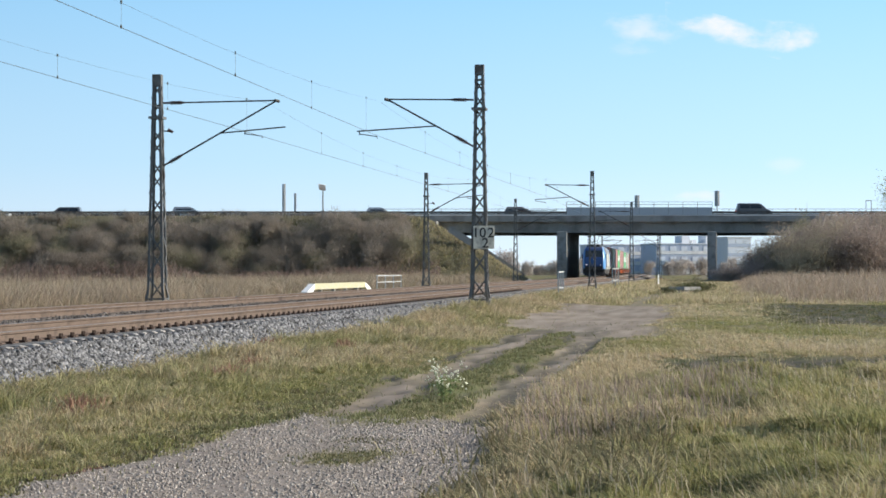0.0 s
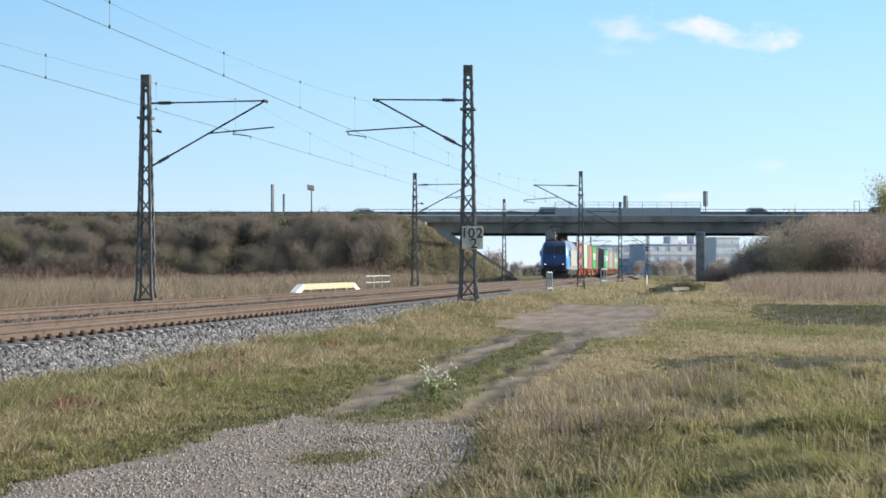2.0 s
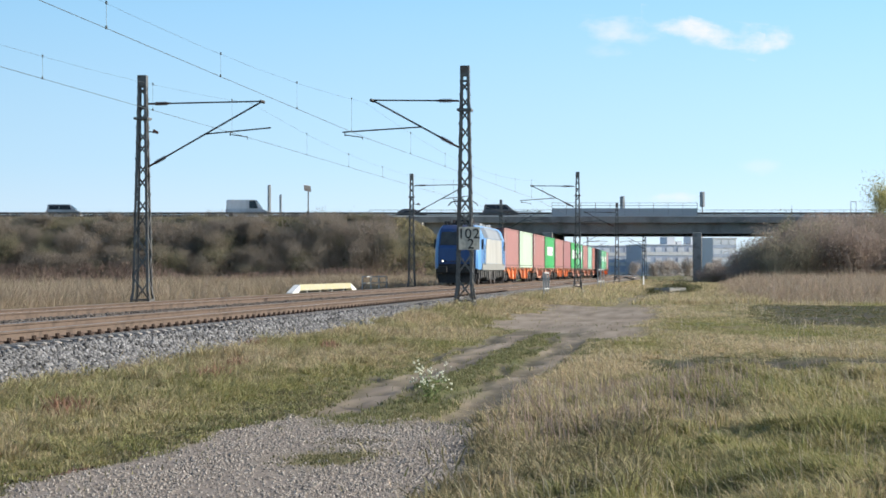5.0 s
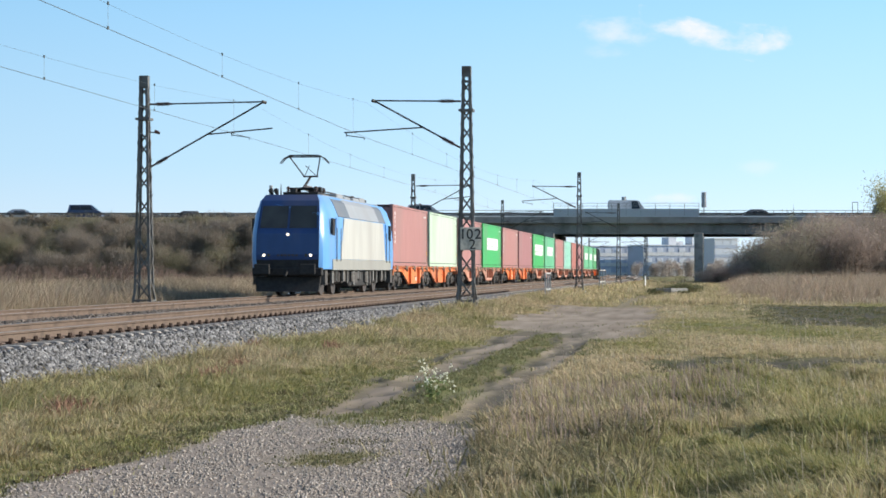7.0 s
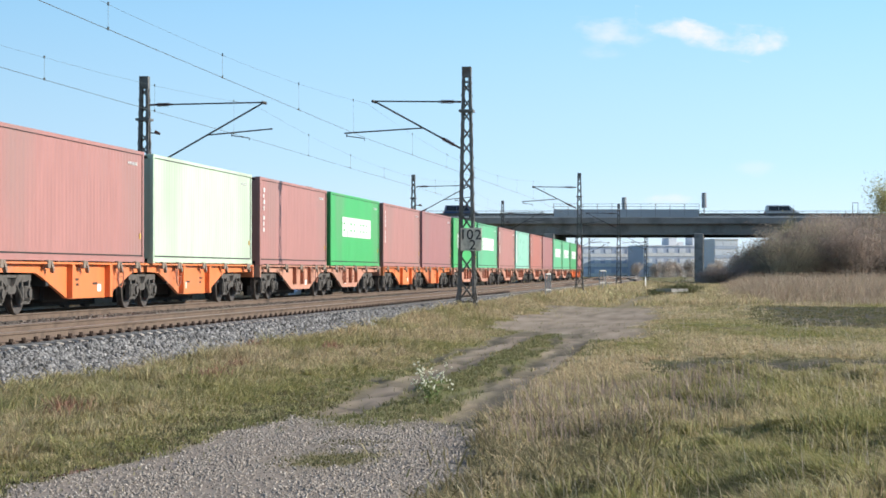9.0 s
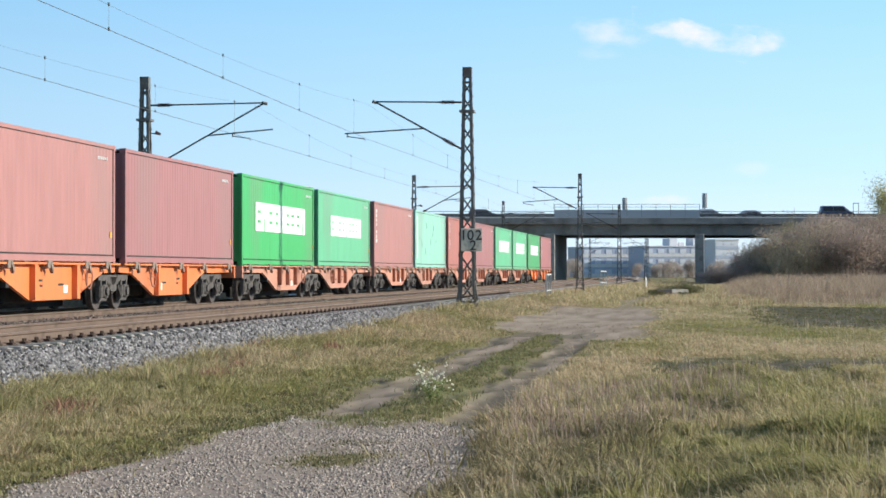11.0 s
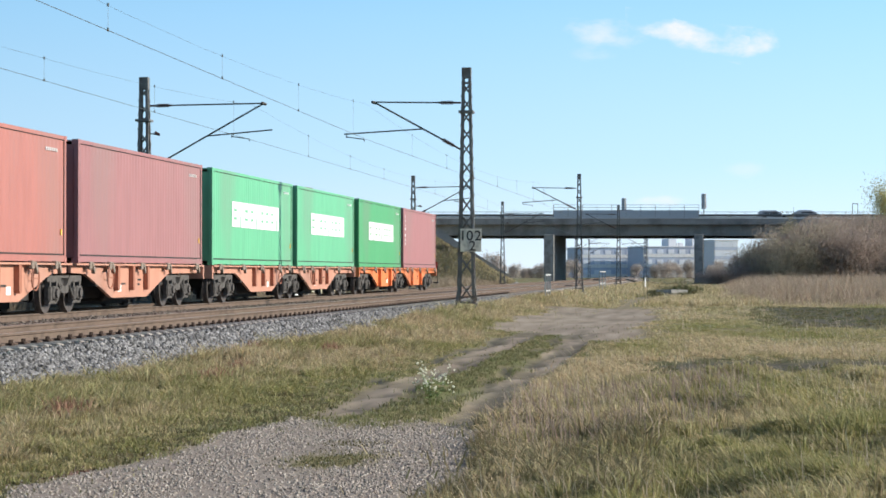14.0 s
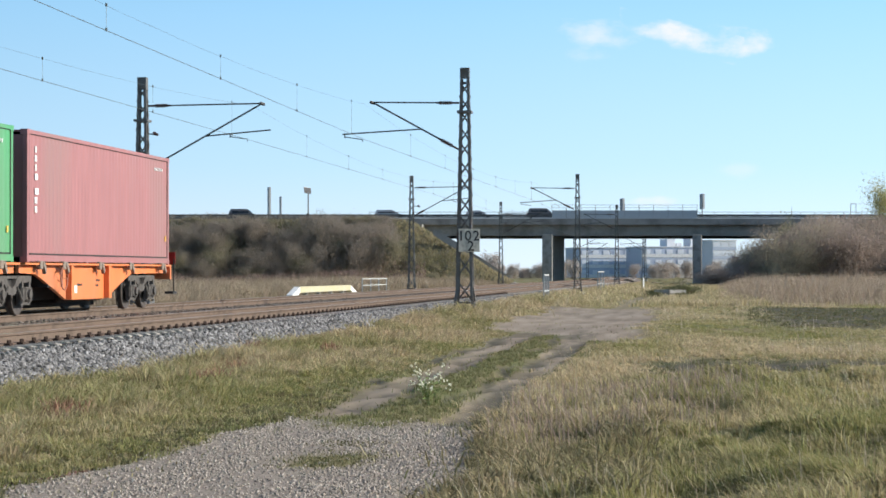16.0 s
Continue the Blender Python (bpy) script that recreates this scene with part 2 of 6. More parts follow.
def ground_material():
    m = surface("meadow_soil", (0.16, 0.14, 0.065), (0.3, 0.25, 0.13), 0.95, 0, 3.0, 0.25, 0.5, stain=(0.15, 0.17, 0.06))
    n, link = m.node_tree.nodes, m.node_tree.links.new
    b = n["Principled BSDF"]
    colour = b.inputs["Base Color"].links[0].from_socket
    co = n["Texture Coordinate"].outputs["Object"]
    for key, c1, c2, scale in (("dirt", (0.25, 0.2, 0.152), (0.41, 0.338, 0.265), 2.2), ("soil", (0.065, 0.058, 0.043), (0.15, 0.134, 0.096), 4.0),
                               ("gravel", (0.19, 0.155, 0.125), (0.44, 0.375, 0.315), 28.0)):
        a, t, mm, s, r = (n.new("ShaderNode" + k) for k in ("Attribute", "TexNoise", "Mix", "Mix", "MapRange"))
        a.attribute_name = key
        t.inputs["Scale"].default_value, t.inputs["Detail"].default_value = scale, 8
        if key == "dirt":  # wheel marks drawn out along the lane
            drawn = n.new("ShaderNodeMapping")
            drawn.inputs["Scale"].default_value = (0.8, 0.1, 1.0)
            link(co, drawn.inputs["Vector"])
            link(drawn.outputs[0], t.inputs["Vector"])
        else:
            link(co, t.inputs["Vector"])
        mm.data_type = s.data_type = "RGBA"
        mm.inputs["A"].default_value, mm.inputs["B"].default_value = (*c1, 1), (*c2, 1)
        r.inputs["From Min"].default_value, r.inputs["From Max"].default_value = 0.32, 0.68
        link(t.outputs[0], r.inputs["Value"])
        link(r.outputs[0], mm.inputs["Factor"])
        link(a.outputs["Fac"], s.inputs["Factor"])
        link(colour, s.inputs["A"])
        link(mm.outputs["Result"], s.inputs["B"])
        colour = s.outputs["Result"]
    link(colour, b.inputs["Base Color"])
    return m


def lane_masks(x, y):
    """How far each spot of the line's plan is gravel, bare track, ploughed soil (0..1)."""
    edge = 0.55 * (value_noise(x * 1.3, y * 0.5, 3) - 0.5) + 0.3 * (value_noise(x * 4, y * 1.7, 4) - 0.5)
    lane = step(-4.95, -4.6, x + edge + 0.32 * (1 - step(14.5, 20, y))) * (1 - step(-2.45, -2.05, x + edge + 0.02 * (y - 18) - 0.5 * (1 - step(14.5, 20, y))))
    gravel = lane * (1 - step(21.3, 23.2, y + 2.2 * edge + 0.5 * (x + 3.6)))
    patch = np.exp(-(((x + 3.2) / 0.34) ** 2 + ((y - 17.9) / 0.75) ** 2)) * 1.6 * value_noise(x * 5, y * 3, 8)
    gravel = gravel * (1 - np.clip(patch * 1.6, 0, 0.95))
    veer = 0.022 * np.clip(y - 24, 0, 30)
    wobble = 0.35 * (value_noise(x * 0, y * 0.12, 5) - 0.5)
    ruts = np.exp(-((x + 4.12 + veer + 0.6 * wobble) / (0.3 + 0.006 * (y - 24))) ** 4) * step(21.8, 24.5, y) + np.exp(-((x + 2.5 + veer + 0.6 * wobble) / 0.36) ** 4)
    ruts = ruts * step(20.5, 24, y) * (1 - step(54, 62, y)) * (0.6 + 0.75 * value_noise(x * 2.0, y * 0.5, 6))
    wide = step(-6.7, -5.9, x + 2 * edge - 0.02 * (60 - y)) * (1 - step(-2.3, -1.3, x + 2 * edge)) * step(50, 57, y + 2.5 * (x + 4) + 6 * edge) * (1 - step(92, 98, y))
    far = np.exp(-((x + 4.0) / 1.3) ** 2) * step(92, 98, y) * 0.5
    dirt = np.clip(np.maximum(np.maximum(ruts, wide), far), 0, 1)
    plough = step(0.2, 3.4, x + edge) * step(58, 66, y + 4 * edge) * (1 - step(93, 100, y + 4 * edge))
    cross = step(-1.9, -0.2, x + edge) * step(31.4, 32.4, y + 2 * edge - 0.3 * x) * (1 - step(37.5, 40.0, y + 3 * edge - 0.3 * x))
    drift = wobble + 0.5 * edge + 0.4 * (value_noise(x * 0, y * 0.45, 14) - 0.5)
    edges = 1.2 * np.exp(-((x + 4.72 + 0.5 * veer + drift) / 0.17) ** 2) + np.exp(-((x + 2.98 + veer + drift) / 0.14) ** 2) + 0.8 * np.exp(-((x + 3.9 + veer - drift) / 0.1) ** 2)
    edges = edges * step(24, 27, y) * (1 - step(52, 60, y)) * step(0.3, 0.65, value_noise(x * 1.5, y * 0.35, 9) + 0.25 * value_noise(x * 6, y * 3, 10))
    mud = 0.75 * ruts * step(0.38, 0.62, 0.65 * value_noise(x * 2.6, y * 0.3, 15) + 0.35 * value_noise(x * 7, y * 1.6, 16))
    soil = np.clip(np.maximum(np.maximum(plough * 0.95, cross), np.maximum(0.9 * edges, mud)), 0, 1)
    return gravel, dirt * (1 - gravel), soil * (1 - gravel)


def ground_height(x, y):
    gravel, dirt, soil = lane_masks(x, y)
    z = 0.10 * (value_noise(x * 0.35, y * 0.2, 11) - 0.5) + 0.05 * (value_noise(x * 1.1, y * 0.8, 12) - 0.5)
    z = z * (1 - 0.6 * gravel) - 0.03 * dirt - 0.06 * soil * (y < 50)
    z = z - 0.02 * np.exp(-((x + 8.6) / 0.7) ** 2) * (1 - step(25, 50, y)) + 0.06 * np.exp(-((x + 6.6) / 0.9) ** 2)
    z = z + 0.34 * step(30, 78, y) * np.exp(-((x + 8.35) / 0.85) ** 2)
    hump = step(-1.8, 0.6, x) * (1 - step(30, 36, y)) * (0.16 + 0.3 * (value_noise(x * 1.5, y * 0.75, 13) - 0.5))
    return np.where((y > 5) & (y < 200) & (x > -9.9) & (x < 40), z + hump, z * 0.6)


def spaced(stops):
    out = []
    for lo, hi, d in stops:
        out.append(np.arange(lo, hi, d))
    return np.concatenate(out)


far_x = np.geomspace(50, 4200, 18)
gx = np.concatenate([-far_x[::-1] - 14, spaced([(-62, -20, 3), (-20, -9.2, 0.9), (-9.2, -5.4, 0.18), (-5.4, -1.8, 0.09), (-1.8, 8, 0.18), (8, 20, 0.8), (20, 48, 3)]), far_x])
gy = np.concatenate([-np.geomspace(90, 4200, 12)[::-1], spaced([(-80, 8, 4), (8, 42, 0.2), (42, 110, 0.55), (110, 330, 5)]), np.geomspace(332, 4600, 24)])
XX, YY = np.meshgrid(gx, gy)
zz = ground_height(XX, YY)
gravel_m, dirt_m, soil_m = lane_masks(XX, YY)
idx = np.arange(XX.size).reshape(XX.shape)
quads = np.stack([idx[:-1, :-1], idx[:-1, 1:], idx[1:, 1:], idx[1:, :-1]], -1).reshape(-1, 4)
ground = soup("ground", np.stack([XX, YY, zz], -1).reshape(-1, 3), quads, ground_material(),
              {"gravel": gravel_m.ravel(), "dirt": dirt_m.ravel(), "soil": soil_m.ravel()}, smooth=True)
ground.matrix_world = LINE
tagged(ground, "autumn meadow with a rutted gravel and earth lane", "ground", kind="structure")


def blades(name, x, y, h, w, dry, material, label, lean=0.35, category="grass", turn=None, heart=None, wind=0.0):
    """Bent grass blades of height h and width w at plan positions x, y (arrays)."""
    k = len(x)
    rs = np.random.RandomState(len(name) + k)
    z = ground_height(x, y)
    a, b = rs.rand(k) * 2 * np.pi, rs.rand(k) * 2 * np.pi
    tilt = rs.rand(k) ** 0.85 * lean
    if turn is not None:
        a, tilt = turn, lean * np.clip(heart * 0.8 + 0.35 * rs.rand(k), 0, 1.1)
    out = np.stack([np.cos(a), np.sin(a)], -1)
    out[:, 0] -= wind
    side = np.stack([np.cos(b), np.sin(b)], -1)
    base = np.stack([x, y], -1)
    half = (w / 2)[:, None] * side
    mid = base + out * (h * tilt * 0.35)[:, None]
    tip = base + out * (h * tilt * 1.1)[:, None]
    zb, zm, zt = z - 0.02, z + h * 0.55, z + h * np.sqrt(np.clip(1 - (tilt * 0.8) ** 2, 0.1, 1))
    v = np.concatenate([np.column_stack([base - half, zb]), np.column_stack([base + half, zb]),
                        np.column_stack([mid - half * 0.8, zm]), np.column_stack([mid + half * 0.8, zm]), np.column_stack([tip, zt])])
    i = np.arange(k)
    f = np.concatenate([np.column_stack([i, i + k, i + 3 * k]), np.column_stack([i, i + 3 * k, i + 2 * k]), np.column_stack([i + 2 * k, i + 3 * k, i + 4 * k])])
    ob = soup(name, v, f, material, {"dry": np.clip(np.concatenate([dry - 0.28, dry - 0.28, dry, dry, dry + 0.3]), 0, 1)})
    ob.matrix_world = LINE
    return tagged(ob, label, category, kind="stuff")


def scatter(x0, x1, y0, y1, count, seed, power=1.0):
    rs = np.random.RandomState(seed)
    return x0 + (x1 - x0) * rs.rand(count), y0 + (y1 - y0) * rs.rand(count) ** power, rs


GRASS = leafy("meadow_grass", (0.295, 0.295, 0.11), (0.56, 0.46, 0.29), 0.36, 0.42)
LAWN = leafy("trodden_grass", (0.165, 0.185, 0.075), (0.36, 0.315, 0.18), 0.22)
PALE_STALK = leafy("bleached_stalks", (0.42, 0.35, 0.24), (0.64, 0.55, 0.42), 0.2)
STRAW = leafy("dry_straw", (0.245, 0.195, 0.125), (0.42, 0.34, 0.24), 0.14)
RED_WEED = leafy("red_weed", (0.25, 0.165, 0.1), (0.36, 0.21, 0.14), 0.25)
SEED_HEAD = leafy("seed_head", (0.26, 0.205, 0.15), (0.42, 0.33, 0.27), 0.25)
LITTER = leafy("fallen_leaves", (0.11, 0.07, 0.05), (0.2, 0.12, 0.09), 0.3, 0.1)
DARK_WEED = leafy("dark_weed", (0.115, 0.135, 0.055), (0.25, 0.215, 0.12), 0.2)
BROWN_GRASS = leafy("brown_field_grass", (0.27, 0.212, 0.145), (0.47, 0.375, 0.28), 0.16)


def tufts(x0, x1, y0, y1, count, each, seed, power, radius=0.09):
    """Tufts scattered over the plan: blade positions, the way each leans, its distance from the heart (0..1) and its tuft's own random number."""
    cx, cy, rs = scatter(x0, x1, y0, y1, count, seed, power)
    own = rs.rand(count)
    a, r = rs.rand(count, each) * 6.2832, rs.rand(count, each) ** 0.7
    size = radius * (0.5 + rs.rand(count, 1))
    x, y = cx[:, None] + np.cos(a) * r * size, cy[:, None] + np.sin(a) * r * size
    return x.ravel(), y.ravel(), (a + 0.5 * rs.normal(size=a.shape)).ravel(), r.ravel(), np.repeat(own, each), rs


def bare(x, y, rs, soil=1.1):
    g, d, s = lane_masks(x, y)
    return rs.rand(len(x)) < np.clip(1.3 * g + 1.15 * d + soil * s, 0, 0.99)


def hummocks(name, x0, x1, y0, y1, count, each, seed, power, radius, height, dryness, inside, label, wind=0.0, width=0.007):
    """Rounded cushions of long drooping grass, high at the heart, with darker gaps between them; dryness(x, y) 0..1; inside(x, y) picks the ground."""
    cx, cy, rs = scatter(x0, x1, y0, y1, count, seed, power)
    g, d, s = lane_masks(cx, cy)
    ok = inside(cx, cy) & (g + d + s < 0.35)
    cx, cy = cx[ok], cy[ok]
    k = len(cx)
    own, tint = rs.rand(k, 1), rs.rand(k, 1)
    size = radius * (0.55 + 0.9 * rs.rand(k, 1))
    a, r = rs.rand(k, each) * 6.2832, rs.rand(k, each) ** 0.6
    x, y = cx[:, None] + np.cos(a) * r * size, cy[:, None] + np.sin(a) * r * size
    h = height(cx, cy)[:, None] * (0.4 + 1.1 * own ** 2) * (1.12 - 0.6 * r) * (0.75 + 0.5 * rs.rand(k, each))
    dry = np.clip(dryness(cx, cy)[:, None] + 0.55 * (tint - 0.5) + 0.12 * (rs.rand(k, each) - 0.5), 0, 1)
    x, y, h, dry, a, r = (v.ravel() for v in (x, y, h, dry, a + 0.6 * rs.normal(size=a.shape), r))
    blades(name, x, y, h, width + 0.00017 * y, dry, GRASS, label, 1.35, turn=a, heart=0.3 + 0.75 * r, wind=wind)


def verge_dryness(x, y):
    return 0.5 + 1.1 * (value_noise(x * 0.5, y * 0.22, 22) - 0.5) + 0.5 * (value_noise(x * 1.6, y * 0.7, 23) - 0.5) + 0.004 * (y - 30) - 0.28 * step(-6.4, -5.0, x)


def field_dryness(x, y):
    return (0.5 + 0.95 * (value_noise(x * 0.55, y * 0.2, 33) - 0.5) + 0.6 * (value_noise(x * 1.2, y * 0.55, 32) - 0.5)
            - 0.6 * np.exp(-((x + 1.6) / 0.9) ** 2 - ((y - 42.0) / 7.0) ** 2) + 0.7 * step(44, 50, y) * (value_noise(x * 0.4 + 9, y * 0.13, 47) - 0.55)
            + 0.25 * step(25, 31, y) - 0.24 * (1 - step(22, 29, y)) * step(-1.7, -0.4, x) - 0.12 * step(36, 42, y) + 0.12 * step(-0.9, -2.2, x) * step(17, 20, y))


def verge():
    for name, y0, y1, count, each, seed in (("verge_grass", 13, 46, 5200, 16, 21), ("far_verge_grass", 46, 112, 5000, 14, 22)):
        x, y, a, r, own, rs = tufts(-9.5, -4.2, y0, y1, count, each, seed, 1.3 if y0 < 20 else 1.2, 0.1 if y0 < 20 else 0.15)
        keep = ~bare(x, y, rs) & (x > -0.37 * y - 1.5)
        x, y, a, r, own = (v[keep] for v in (x, y, a, r, own))
        dry = np.clip(verge_dryness(x, y) + 0.5 * (own - 0.5), 0, 1)
        h = (0.05 + 0.09 * rs.rand(len(x))) * (0.5 + 0.6 * value_noise(x * 0.8, y * 0.4, 24) + 0.8 * own ** 4) * (1.08 - 0.65 * step(-6.8, -4.8, x))
        blades(name, x, y, h, 0.006 + 0.00016 * y, dry, GRASS, "mixed green and straw-coloured verge grass beside the ballast", 1.15, turn=a, heart=r)
    for name, y0, y1, count, each, seed in (("verge_tussocks", 13.5, 46, 1700, 85, 25), ("far_verge_tussocks", 46, 110, 1700, 42, 26)):
        hummocks(name, -9.35, -5.1, y0, y1, count, each, seed, 1.25, 0.17 if y0 < 20 else 0.24,
                 lambda x, y: (0.25 - 0.17 * step(-7.4, -5.0, x)) * (0.5 + value_noise(x * 0.9, y * 0.5, 27)), verge_dryness,
                 lambda x, y: x > -0.37 * y - 1.5, "drooping tussocks of yellowish-green grass on the verge")
    # dark low growth where the verge meets the gravel
    x, y, a, r, own, rs = tufts(-5.6, -4.3, 13, 27, 700, 18, 28, 1.0, 0.09)
    keep = ~bare(x, y, rs, 0.4) & (x > -5.3 - 0.4 * value_noise(x * 2, y * 0.8, 29))
    x, y, a, r, own = (v[keep] for v in (x, y, a, r, own))
    blades("verge_edge_weeds", x, y, 0.02 + 0.07 * rs.rand(len(x)) * own, 0.012 + 0.0002 * y, np.clip(own, 0, 1), DARK_WEED, "low dark weeds along the edge of the gravel", 1.1, "weeds", turn=a, heart=r)
    # reddish withered weeds in the verge
    for k, (cx, cy, n) in enumerate(((-6.8, 21.9, 90), (-7.35, 33.0, 130), (-7.3, 41.0, 110), (-9.12, 42.3, 160), (-6.9, 29.0, 70))):
        rs = np.random.RandomState(200 + k)
        x, y = cx + 0.1 * rs.normal(size=n), cy + 0.3 * rs.normal(size=n)
        blades("withered_weed", x, y, 0.12 + 0.17 * rs.rand(n), np.full(n, 0.022), rs.rand(n), RED_WEED, "withered reddish-brown weeds in the verge", 1.0, "weeds")


def leaf_litter():
    rs = np.random.RandomState(66)
    n = 1500
    y = 13.5 + 8.5 * rs.rand(n)
    x = -4.85 - 0.3 * (1 - step(14.5, 20, y)) - 0.12 * np.abs(rs.normal(size=n)) + 0.25 * (value_noise(y * 0.9, y * 0, 67) - 0.5)
    keep = value_noise(x * 0 + 3, y * 1.1, 68) > 0.45
    blades("leaf_litter", x[keep], y[keep], 0.006 + 0.014 * rs.rand(keep.sum()), np.full(keep.sum(), 0.022), rs.rand(keep.sum()), LITTER, "brown fallen leaves along the gravel edge", 1.2, "leaves")


def field():
    for name, y0, y1, count, each, seed in (("meadow_grass", 12, 46, 8200, 16, 31), ("far_meadow_grass", 46, 118, 7000, 14, 32)):
        x, y, a, r, own, rs = tufts(-2.9, 6.5 if y0 < 20 else 13, y0, y1, count, each, seed, 1.3 if y0 < 20 else 1.2, 0.11 if y0 < 20 else 0.16)
        keep = ~bare(x, y, rs, 1.15) & (x < 0.1 * y + 1.5)
        x, y, a, r, own = (v[keep] for v in (x, y, a, r, own))
        tuft = value_noise(x * 1.2, y * 0.55, 32)
        dry = np.clip(field_dryness(x, y) + 0.5 * (own - 0.5), 0, 1)
        h = (0.05 + 0.1 * rs.rand(len(x))) * (0.3 + 0.7 * tuft + 0.9 * own ** 4) * (1 - 0.35 * step(27, 33, y))
        blades(name, x, y, h, 0.006 + 0.00016 * y, dry, GRASS, "tufted green and brownish meadow grass", 1.15, turn=a, heart=r, wind=0.35)
    for name, y0, y1, x1, count, each, seed in (("meadow_tussocks", 12.5, 46, 6.0, 2700, 100, 34), ("far_meadow_tussocks", 46, 112, 12.0, 2200, 42, 37)):
        hummocks(name, -2.5, x1, y0, y1, count, each, seed, 1.25, 0.2 if y0 < 20 else 0.26,
                 lambda x, y: (0.09 + 0.13 * value_noise(x * 0.9, y * 0.45, 30)) * (1 - 0.45 * step(27, 33, y)), field_dryness,
                 lambda x, y: x < 0.1 * y + 1.5, "lush drooping tussocks of green and withered meadow grass", 0.8)
    # taller dry stalks above the tufts
    x, y, rs = scatter(-2.6, 12, 13, 110, 11000, 35, 1.6)
    keep = (value_noise(x * 0.6, y * 0.3, 36) + 0.4 * rs.rand(len(x)) > 0.74 + 0.1 * (1 - step(18, 22, y))) & ~bare(x, y, rs) & (x < 0.1 * y + 1.5)
    x, y = x[keep], y[keep]
    blades("dry_stalks", x, y, 0.14 + 0.28 * rs.rand(len(x)), 0.004 + 0.0001 * y, 0.5 + 0.5 * rs.rand(len(x)), PALE_STALK, "thin dry straw-coloured stalks standing in the meadow", 0.6, wind=0.6)
    # brownish seed heads beside the lane
    x, y, rs = scatter(-2.6, 1.6, 18.5, 30.5, 3700, 39, 1.0)
    keep = (value_noise(x * 0.7, y * 0.3, 40) + 0.35 * rs.rand(len(x)) > 0.55 + 0.12 * (x + 2)) & ~bare(x, y, rs)
    x, y = x[keep], y[keep]
    blades("seed_stalks", x, y, 0.12 + 0.22 * rs.rand(len(x)), 0.007 + 0.00012 * y, 0.4 + 0.5 * rs.rand(len(x)), SEED_HEAD, "brownish-pink dry seed stalks beside the lane", 0.5, wind=0.5)
    # dark withered weeds at the edge of the gravel
    x, y, a, r, own, rs = tufts(-2.5, -0.5, 13.5, 22.5, 1100, 20, 44, 1.0, 0.11)
    keep = ~bare(x, y, rs) & (value_noise(x * 1.6, y * 0.8, 45) > 0.38)
    x, y, a, r, own = (v[keep] for v in (x, y, a, r, own))
    blades("edge_weeds", x, y, 0.05 + 0.24 * rs.rand(len(x)) * own, 0.012 + 0.0003 * y, np.clip(own + 0.2 * rs.rand(len(x)), 0, 1), DARK_WEED, "dark withered weeds at the edge of the gravel lane", 1.0, "weeds", turn=a, heart=r)
    # dark low weeds on the ploughed strips
    x, y, a, r, own, rs = tufts(-2.5, 12, 32, 100, 2600, 16, 38, 1.0, 0.2)
    g, d, s = lane_masks(x, y)
    keep = (s > 0.35) & (x < 0.1 * y + 1.5)
    x, y, a, r, own = (v[keep] for v in (x, y, a, r, own))
    blades("low_weeds", x, y, 0.03 + 0.09 * rs.rand(len(x)) * own, 0.012 + 0.0002 * y, np.clip(own - 0.2, 0, 1), DARK_WEED, "low dark green weeds on turned soil", 1.2, "weeds", turn=a, heart=r)


def lane_strip():
    x, y, a, r, own, rs = tufts(-5.2, -2.2, 20.5, 64, 3600, 16, 41, 1.2, 0.09)
    keep = ~bare(x, y, rs)
    x, y, a, r, own = (v[keep] for v in (x, y, a, r, own))
    blades("lane_grass", x, y, 0.025 + 0.055 * rs.rand(len(x)), 0.007 + 0.00016 * y, np.clip(0.05 + 0.5 * own, 0, 1), LAWN, "short green grass between the wheel ruts", 1.1, turn=a, heart=r)
    x, y, rs = scatter(-3.75, -2.65, 16.9, 19.0, 2600, 43)
    keep = rs.rand(len(x)) < 1.3 * np.exp(-(((x + 3.2) / 0.3) ** 2 + ((y - 17.9) / 0.6) ** 2))
    x, y = x[keep], y[keep]
    blades("moss_patch", x, y, 0.012 + 0.022 * rs.rand(len(x)), np.full(len(x), 0.012), 0.3 + 0.3 * rs.rand(len(x)), DARK_WEED, "low mossy patch in the gravel lane", 1.1, "moss")
    x, y, rs = scatter(-3.75, -2.85, 19.0, 20.2, 1100, 46)
    keep = rs.rand(len(x)) < np.exp(-(((x + 3.3) / 0.26) ** 2 + ((y - 19.6) / 0.3) ** 2))
    x, y = x[keep], y[keep]
    blades("small_moss_patch", x, y, 0.008 + 0.016 * rs.rand(len(x)), np.full(len(x), 0.014), 0.3 + 0.5 * rs.rand(len(x)), DARK_WEED, "thin dark mossy streak in the gravel lane", 1.1, "moss")


